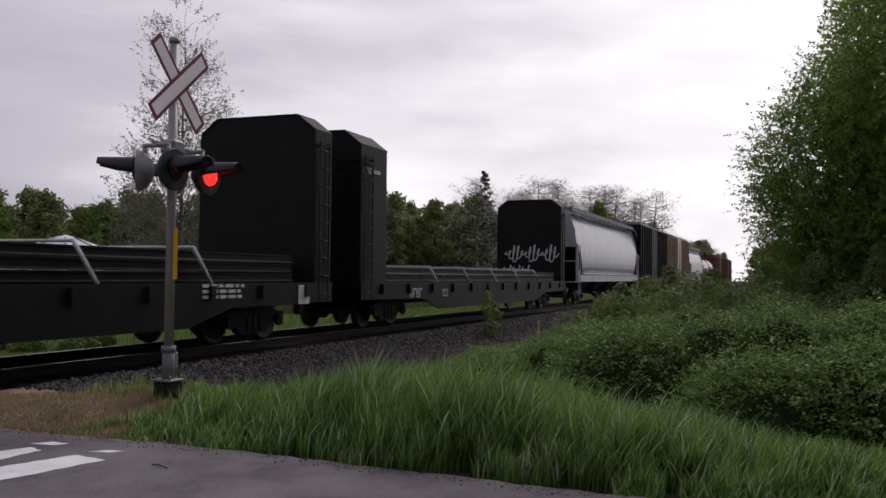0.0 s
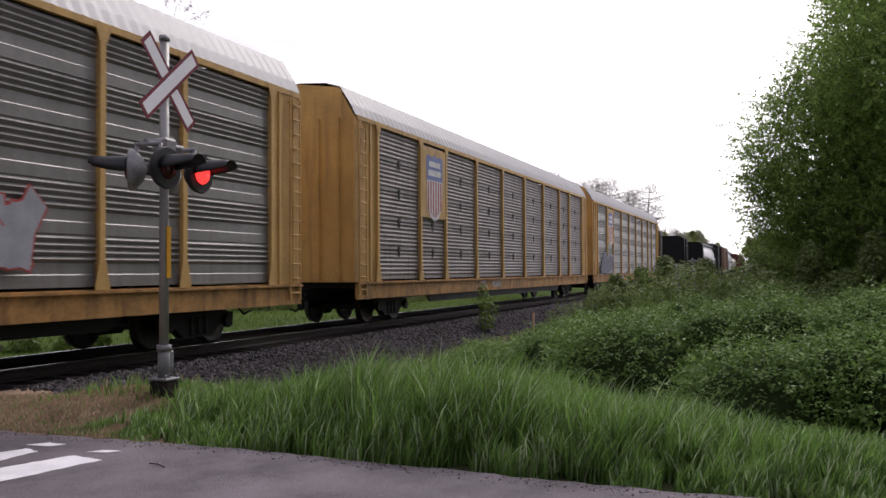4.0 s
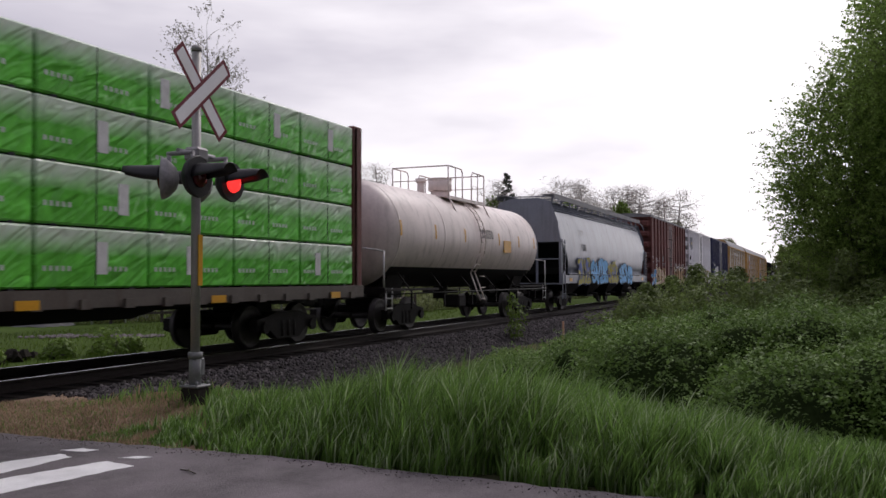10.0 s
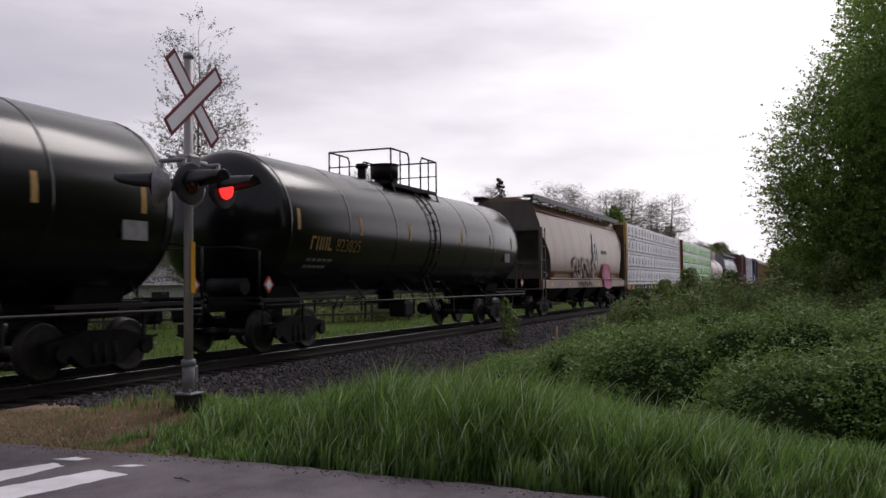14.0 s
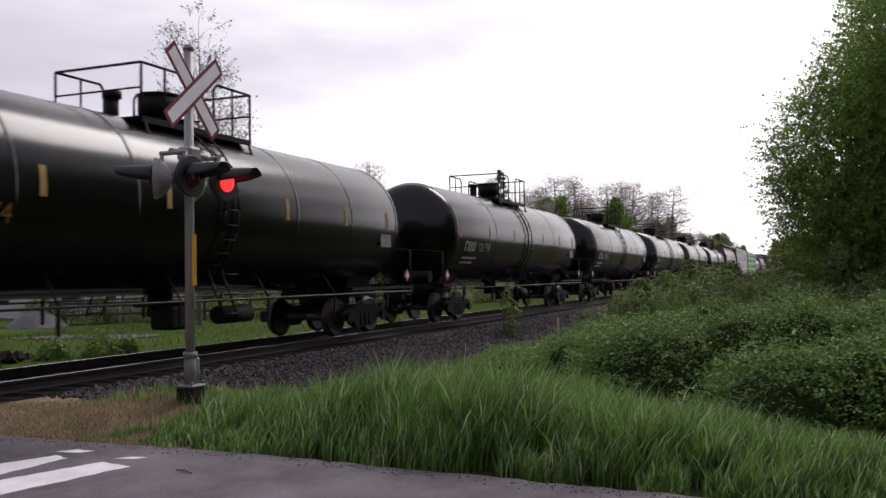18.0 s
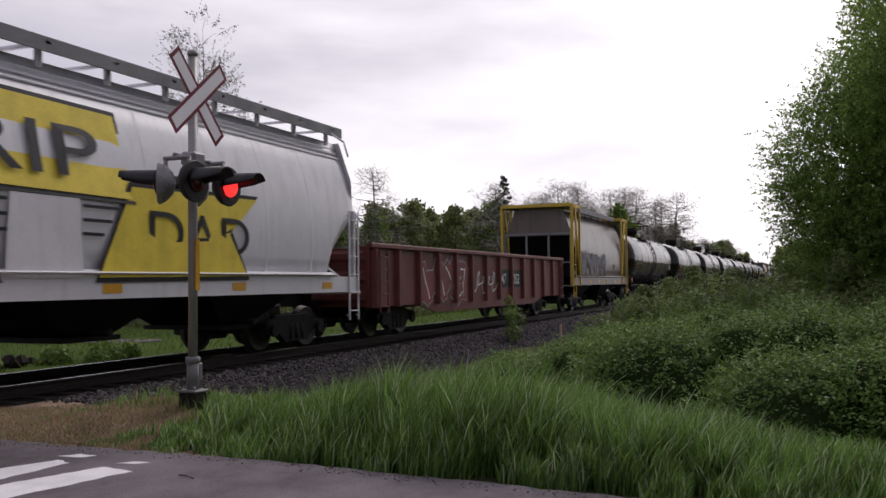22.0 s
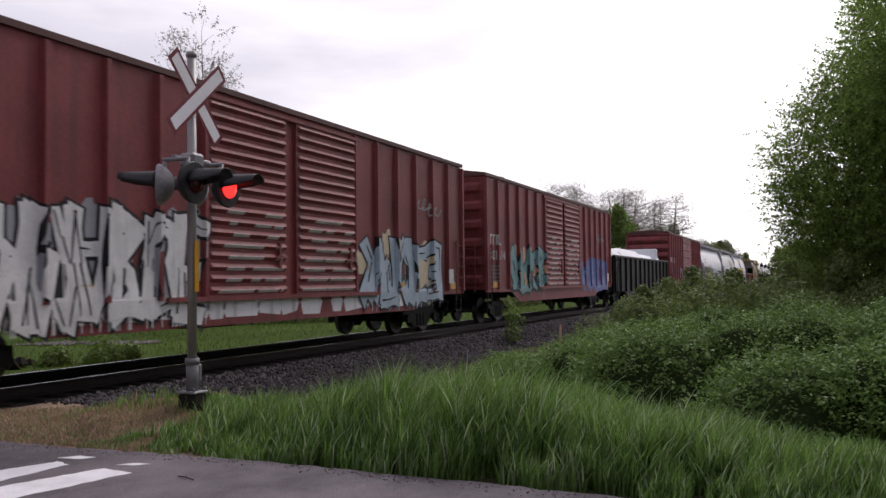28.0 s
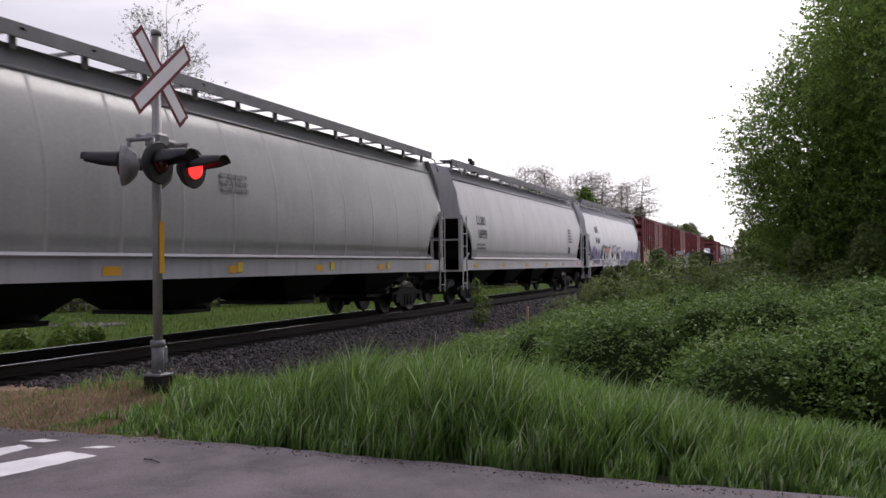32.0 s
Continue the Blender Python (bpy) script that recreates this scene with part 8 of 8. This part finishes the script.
# trees on the near side, to the right of the line
leafy_tree("broadleaf_tree", "broad leafy tree with fresh green foliage beside the line", 27.0, -1.05, 8.0, ((0.2, 1.3), (2.0, 1.65), (3.6, 1.9), (4.9, 1.95), (5.8, 1.35), (6.7, 0.6), (7.4, 0.1)), "leaf", 130, 7200, 15, 0.045, 31, twig=(0.4, 1.15), gather=0.5)
leafy_tree("broadleaf_tree", "tall leafy tree with fresh green foliage beside the line", 26.2, -3.5, 14.5, ((0.2, 1.9), (3.0, 2.7), (6.0, 2.7), (7.5, 2.3), (9.0, 2.0), (11.0, 1.5), (13.5, 0.4)), "leaf", 180, 10500, 14, 0.047, 32, twig=(0.4, 1.15), gather=0.5)
leafy_tree("broadleaf_tree", "tall leafy tree with fresh green foliage beside the line", 22.3, -6.0, 14.0, ((0.2, 2.4), (3.0, 3.6), (7.0, 3.8), (10.0, 2.8), (13.5, 0.6)), "leaf", 160, 6500, 13, 0.062, 33)
leafy_tree("broadleaf_tree", "tall leafy tree with fresh green foliage beside the line", 31.5, -3.4, 13.0, ((0.2, 2.2), (3.0, 3.2), (6.0, 3.2), (9.0, 2.3), (12.3, 0.5)), "leaf", 140, 5000, 13, 0.066, 34)

# thin young tree behind the line, its leaves just out
leafy_tree("young_birch", "slender young tree with sparse new leaves behind the track", 28.25, 21.45, 12.0, ((1.2, 2.0), (2.6, 2.7), (4.2, 2.6), (5.8, 1.9), (8.0, 1.5), (10.0, 1.1), (11.6, 0.2)), "leaf_birch", 150, 3000, 12, 0.040, 41, trunk=0.10, twig=(0.4, 1.1), up=0.8, gather=0.30)

# far wood
rnd = random.Random(90)
proto_leafy = [tree("woodland_tree", "dark leafy woodland tree behind the meadow", 0, 400 + 20 * k, 11.5, 3.6, 0.05, "leaf_dark", 5200, 0.20, 50 + k, clumps=40) for k in range(3)]
proto_fresh = [tree("woodland_tree", "light green budding woodland tree far behind the track", 0, 480 + 20 * k, 10.5, 3.6, 0.1, "leaf_fresh", 3600, 0.18, 60 + k, clumps=40) for k in range(2)]
proto_bare = [tree("bare_tree", "leafless grey tree far behind the track", 0, 540 + 20 * k, 12.0, 4.0, 0.2, "twig", 1500, 0.46, 70 + k, thin=0.03, clumps=60, top_taper=0.15) for k in range(2)]


def conifer(x, y, h, seed):
    root = thing("conifer", "dark pointed conifer far behind the track", "tree", (x, y, ground_z(x, y) - 0.1))
    part("trunk", Geo().tube((0, 0, 0), (0, 0, h), 0.16, 7, r1=0.02), "bark", root)
    rs2 = np.random.RandomState(seed)
    C, R = [], []
    for i in range(70):
        u = 0.08 + 0.92 * i / 70
        a = i * 2.4
        rr = (1 - u) * h * 0.24 * rs2.uniform(0.5, 1.1) + 0.08
        C.append((math.cos(a) * rr, math.sin(a) * rr, u * h - 0.15 * rr))
        R.append((0.28 + 0.5 * (1 - u), 0.28 + 0.5 * (1 - u), 0.16))
    V, F = leaf_cloud(np.array(C), np.array(R), 4200, 0.14, rs2, 0.8, 0.1)
    ob = new("crown", raw_mesh("crown", V, F, mlist("needle")))
    ob.parent = root
    return root


def plant(src, x, y, s):
    ob = copy_thing(src, pose(x, y, ground_z(x, y) - 0.1, 0, 0, rnd.uniform(0, 360)))
    ob.scale = (s * rnd.uniform(0.9, 1.2), s * rnd.uniform(0.9, 1.2), s)
    return ob


conifer(86.0, 28.6, 12.4, 3)
for x, y in ((80, 31.5), (75, 33.5), (83, 29.5), (70, 35), (90, 27), (78, 33), (86, 31), (66, 38)):
    plant(rnd.choice(proto_leafy + proto_fresh), x, y, rnd.uniform(0.7, 0.85))
for i in range(70):   # behind the meadow
    u = i / 69
    x, y = 24 + 66 * u + rnd.uniform(-2, 2), 66 - 30 * u + rnd.uniform(-5, 5)
    plant(rnd.choice(proto_leafy + proto_fresh[:1]), x, y, rnd.uniform(0.6, 0.85) * (0.75 + 0.3 * u))
for i in range(40):   # taller trees further back
    u = i / 39
    plant(rnd.choice(proto_leafy + proto_fresh), 62 + 34 * u + rnd.uniform(-3, 3), 70 - 40 * u + rnd.uniform(-3, 3), rnd.uniform(0.78, 0.98) * (0.8 + 0.2 * u))
for i in range(60):   # along the line in the distance
    u = i / 59
    x, y = 84 + 210 * u ** 1.5 + rnd.uniform(-3, 3), 17.5 + 8 * (1 - u) ** 2 + rnd.uniform(0, 5)
    plant(rnd.choice(proto_bare + proto_bare + proto_fresh + proto_leafy[:2]), x, y, rnd.uniform(0.75, 0.98))
for i in range(14):   # bare crowns over the train
    u = i / 13
    plant(rnd.choice(proto_bare), 103 + 18 * u + rnd.uniform(-3, 3), 34 - 19 * u + rnd.uniform(-1, 2), rnd.uniform(1.03, 1.2))
plant(proto_fresh[0], 104.0, 20.5, 1.02)
plant(proto_fresh[1], 107.0, 21.5, 0.95)
for i in range(24):
    u = i / 23
    plant(rnd.choice(proto_leafy), 190 + 160 * u, 4 - 12 * u + rnd.uniform(-3, 3), rnd.uniform(0.7, 1.0))
for x, y, k in ((62.5, 40.5, 0.92), (65.0, 41.5, 0.86), (60.0, 43.0, 0.78), (66.5, 37.5, 0.72), (63.0, 45.0, 0.8), (70.0, 38.0, 0.7)):   # a taller stand
    plant(rnd.choice(proto_leafy + proto_fresh), x, y, k)
plant(proto_bare[0], 67.4, 33.8, 0.98)
for i in range(50):   # understorey shrubs
    u = i / 49
    plant(rnd.choice(proto_fresh + proto_leafy[:1]), 40 + 70 * u + rnd.uniform(-3, 3), 48 - 24 * u + rnd.uniform(-2, 2), rnd.uniform(0.25, 0.45))
for i in range(60):   # the wood behind the road, out of view
    a = radians(145 + 160 * i / 59)
    d = rnd.uniform(15, 27)
    plant(rnd.choice(proto_leafy), math.cos(a) * d + 2, math.sin(a) * d - 3, rnd.uniform(1.0, 1.25))
for ob in proto_leafy + proto_fresh + proto_bare:
    ob.location = (150 + rnd.uniform(0, 40), 30 + rnd.uniform(0, 14), -0.6)
for i, (x, y, w, h) in enumerate(((16.3, 15.1, 0.42, 0.50), (15.3, 15.5, 0.35, 0.28), (17.0, 15.0, 0.3, 0.25), (13.4, 15.6, 0.4, 0.35))):
    bramble("meadow_shrub", [(x, y, -0.35, w, w, h), (x + 0.3, y + 0.2, -0.42, w * 0.8, w * 0.7, h * 0.6), (x - 0.3, y, -0.45, w * 0.6, w * 0.6, h * 0.5)], 800, 0.05, 80 + i, "leaf_fresh", "low light green shrub at the edge of the far ballast", 8)
mound = thing("rubble_mound", "low dark mound of soil and broken stone behind the track", "mound", (14.3, 16.0, -0.55))
rr = random.Random(4)
for i in range(40):
    sx, sy = rr.uniform(-1.1, 1.1), rr.uniform(-0.5, 0.5)
    b_ = rr.uniform(0.10, 0.24)
    c_ = 0.42 * max(0.0, 1 - (sx / 1.2) ** 2)
    part("rubble_stone", Geo().loft([[(sx + b_ * k * math.cos(a) * rr.uniform(0.8, 1.2), sy + b_ * k * math.sin(a) * rr.uniform(0.8, 1.2), c_ * rr.uniform(0.2, 1.0) * 0.5 + z * b_) for a in [j * math.pi / 3 for j in range(6)]] for k, z in ((0.5, -0.6), (1.0, 0.0), (0.6, 0.6))], smooth=False), "tie", mound)
rubble = thing("rubble_strip", "strip of brown broken stone across the grass", "rubble", (0, 0, 0))
for i in range(110):
    u = rr.uniform(0, 1)
    px_, py_ = 20.6 + 1.3 * u + rr.uniform(-0.5, 0.5), 22.0 - 3.4 * u + rr.uniform(-0.5, 0.5)
    b_ = rr.uniform(0.05, 0.13)
    part("rubble_stone", Geo().loft([[(px_ + b_ * k * math.cos(a), py_ + b_ * k * math.sin(a) * rr.uniform(0.8, 1.2), -0.48 + z * b_) for a in [j * math.pi / 2.5 for j in range(5)]] for k, z in ((0.6, -0.5), (1.0, 0.1), (0.5, 0.6))], smooth=False), "gravel", rubble)
cabinet = thing("equipment_cabinet", "grey metal equipment cabinet on a pale concrete slab", "cabinet", (31.0, 27.4, -0.5))
cabinet.rotation_euler[2] = radians(-42)
part("slab", Geo().box(-1.1, 0.9, -0.6, 0.6, -0.1, 0.10, 0, 0.02), "gravel", cabinet, "pale concrete slab")
part("body", Geo().box(-0.65, 0.65, -0.4, 0.4, 0.10, 0.72, 0, 0.02), "steel_grey", cabinet)
part("label_plate", Geo().box(0.15, 0.42, -0.41, -0.40, 0.40, 0.60), "house_wall", cabinet, "white plate")
for x, y, w in ((26.0, 27.2, 0.9),):
    tent = thing("covered_load", "low heap under a grey-white tarpaulin sheet", "tarpaulin", (x, y, -0.5))
    part("sheet", Geo().loft([[(u * w, v * 0.9, max(0.0, 0.6 * (1 - u * u) * (1 - v ** 4)) + 0.03 * math.sin(9 * u + 5 * v)) for v in (-1, -0.7, -0.3, 0, 0.3, 0.7, 1)] for u in [j / 5 - 1 for j in range(11)]], closed=False, caps=False), "old_sheet", tent)

# fence of the yard behind the meadow
fence = thing("fence", "weathered grey post and rail fence across the meadow", "fence", (33.0, 22.4, -0.5))
fence.rotation_euler[2] = radians(-35)
post = Geo().box(-0.05, 0.05, -0.05, 0.05, -0.3, 1.0, 0, 0.01).mesh("post", mlist("fence_wire"))
rail = Geo().box(0.03, 1.97, -0.02, 0.02, -0.05, 0.05).mesh("rail", mlist("fence_wire"))
for i in range(9):
    part("post", post, "fence_wire", fence, at=(-8 + 2 * i, 0, 0))
    if i < 8:
        for z in (0.4, 0.85):
            part("rail", rail, "fence_wire", fence, at=(-8 + 2 * i, -0.06, z))
for i in range(30):
    x, y = (33.0 + (i - 4) * 1.5, 23.6 - (i - 4) * 1.05) if i < 9 else (39.5 + (i - 9) * 1.9, 19.6 + 0.4 * math.sin(i * 1.7))
    bramble("hedge_shrub", [(x, y, 0.0, 0.9, 0.8, 0.7 + 0.1 * (i % 3)), (x + 0.6, y - 0.2, -0.2, 0.6, 0.6, 0.5)], 1100, 0.07, 180 + i, "leaf_dark", "dark green hedge shrub behind the fence", 8)

# white shed in the meadow
shed = thing("shed", "low white shed with a grey pitched roof beyond the meadow", "shed", (36.0, 33.5, -0.5))
shed.rotation_euler[2] = radians(-18)
part("wall", Geo().box(-4.2, 4.2, -2.2, 2.2, 0, 1.9), "house_wall", shed)
part("roof", Geo().loft([[(x, -2.6, 1.85), (x, 0, 2.9), (x, 2.6, 1.85), (x, 0, 2.75)] for x in (-4.5, 4.5)], smooth=False), "house_roof", shed)
for x in (-2.6, -0.4, 2.2):
    w_ = part("window", Geo().box(x - 0.5, x + 0.5, -2.24, -2.2, 0.8, 1.5), "pane", shed)
    part("window_frame", Geo().box(x - 0.58, x + 0.58, -2.26, -2.22, 1.5, 1.58).box(x - 0.58, x + 0.58, -2.26, -2.22, 0.72, 0.8), "house_wall", w_)

# white pavilion beyond the meadow
pav = thing("pavilion", "white tent pavilion with a ribbed pyramid roof", "pavilion", (28.9, 27.6, -0.5))
pav.rotation_euler[2] = radians(-46)
for i in range(8):
    a0, a1 = [2 * math.pi * (i + k) / 8 for k in (0, 1)]
    part("roof_panel", Geo().loft([[(1.85 * math.cos(a0), 1.85 * math.sin(a0), 2.62), (1.85 * math.cos(a1), 1.85 * math.sin(a1), 2.62)], [(0.5 * math.cos(a0), 0.5 * math.sin(a0), 3.12), (0.5 * math.cos(a1), 0.5 * math.sin(a1), 3.12)], [(0, 0, 3.26), (0.01, 0, 3.26)]], closed=False, caps=False, smooth=False), "tarp", pav)
    part("roof_rib", Geo().tube((1.87 * math.cos(a0), 1.87 * math.sin(a0), 2.62), (0.5 * math.cos(a0), 0.5 * math.sin(a0), 3.14), 0.03, 6), "steel_grey", pav)
    part("valance", Geo().box(-0.70, 0.70, -0.01, 0.01, 2.42, 2.62), "tarp", pav, at=(1.72 * math.cos((a0 + a1) / 2), 1.72 * math.sin((a0 + a1) / 2), 0)).rotation_euler[2] = (a0 + a1) / 2 + math.pi / 2
    part("post", Geo().tube((1.8 * math.cos(a0), 1.8 * math.sin(a0), -0.1), (1.8 * math.cos(a0), 1.8 * math.sin(a0), 2.6), 0.035, 6), "tarp", pav)

# ---- ballast: loose stones ----
rs = np.random.RandomState(9)
ico_v = [(0, 0, -1), (0.72, -0.53, -0.45), (-0.28, -0.85, -0.45), (-0.89, 0, -0.45), (-0.28, 0.85, -0.45), (0.72, 0.53, -0.45), (0.28, -0.85, 0.45), (-0.72, -0.53, 0.45), (-0.72, 0.53, 0.45), (0.28, 0.85, 0.45), (0.89, 0, 0.45), (0, 0, 1)]
ico_f = [(0, 1, 2), (1, 0, 5), (0, 2, 3), (0, 3, 4), (0, 4, 5), (1, 5, 10), (2, 1, 6), (3, 2, 7), (4, 3, 8), (5, 4, 9), (1, 10, 6), (2, 6, 7), (3, 7, 8), (4, 8, 9), (5, 9, 10), (6, 10, 11), (7, 6, 11), (8, 7, 11), (9, 8, 11), (10, 9, 11)]
base_v, base_f = np.array(ico_v), np.array(ico_f)


def stone_xy(n, x0, x1):
    x = x0 + (x1 - x0) * rs.power(0.62, n)
    y = rs.uniform(8.15, 9.72, n)
    keep = (x > 9.5 + rs.uniform(-0.25, 0.25, n)) | (y > 9.75)
    return x[keep], y[keep]


x, y = stone_xy(26000, 8.0, 62)
n = len(x)
sz = rs.uniform(0.012, 0.034, n) * (1 + np.clip((x - 20) / 40, 0, 1))
z = on_ground(x, y) + sz * 0.3
rot = rs.uniform(0, 2 * np.pi, n)
sc = rs.uniform(0.6, 1.3, (n, 1, 3)) * sz[:, None, None]
P = (base_v[None] + rs.normal(size=(n, 12, 3)) * 0.12) * sc
cr, sr = np.cos(rot)[:, None], np.sin(rot)[:, None]
P = np.stack([P[..., 0] * cr - P[..., 1] * sr, P[..., 0] * sr + P[..., 1] * cr, P[..., 2]], -1) + np.stack([x, y, z], 1)[:, None]
F = (base_f[None] + (np.arange(n) * 12)[:, None, None]).reshape(-1, 3)
tagged(new("ballast", raw_mesh("ballast", P.reshape(-1, 3), F, mlist("stone"))), "crushed dark grey ballast stones along the track", "ballast", kind="stuff")
stones = [raw_mesh("stone", ((base_v + rs.normal(size=(12, 3)) * 0.13) * rs.uniform(0.7, 1.2, 3)).tolist(), ico_f, mlist("stone_obj")) for _ in range(6)]
for i in range(300):
    x, y = 9.5 + 4.8 * rs.rand(), 8.15 + 1.7 * rs.rand()
    s = rs.uniform(0.022, 0.04)
    ob = part("stone", stones[i % 6], "stone_obj", ground, at=(x, y, ground_z(x, y) + s * 0.4))
    ob.scale = (s, s, s)
    ob.rotation_euler = (rs.rand() * 6, rs.rand() * 6, rs.rand() * 6)


# fine gravel and crumbs along the edge of the road
n = 900
y = rs.uniform(-3.5, 9.0, n)
x = edge_x(y) - 0.05 - np.abs(rs.normal(size=n)) * 0.10
sz = rs.uniform(0.003, 0.009, n)
P = (base_v[None] + rs.normal(size=(n, 12, 3)) * 0.12) * (rs.uniform(0.6, 1.3, (n, 1, 3)) * sz[:, None, None]) + np.stack([x, y, np.full(n, -0.348) + sz * 0.3], 1)[:, None]
F = (base_f[None] + (np.arange(n) * 12)[:, None, None]).reshape(-1, 3)
tagged(new("verge_gravel", raw_mesh("verge_gravel", P.reshape(-1, 3), F, mlist("gravel"))), "fine loose gravel along the edge of the asphalt", "gravel", kind="stuff")


# ---- what moves: the train runs away along the line ----
def run_of_train(t):
    """Metres the train has gone at t seconds."""
    return 19.897 * t + 0.637 * t * t / 32 + 0.1913 * t ** 3 / 1024


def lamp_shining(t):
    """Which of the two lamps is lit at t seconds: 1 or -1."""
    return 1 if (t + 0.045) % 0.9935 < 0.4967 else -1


def motions():
    for car, place in TRAIN:
        walk(car, [(t, pose(place + run_of_train(t), TRACK_Y, 0)) for t in (0, 4, 8, 12, 16, 20, 24, 28, 32)])
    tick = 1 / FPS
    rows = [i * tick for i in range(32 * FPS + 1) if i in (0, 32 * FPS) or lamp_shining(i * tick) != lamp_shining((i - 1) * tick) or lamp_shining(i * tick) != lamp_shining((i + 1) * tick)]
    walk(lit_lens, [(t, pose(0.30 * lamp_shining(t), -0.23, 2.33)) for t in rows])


motions()
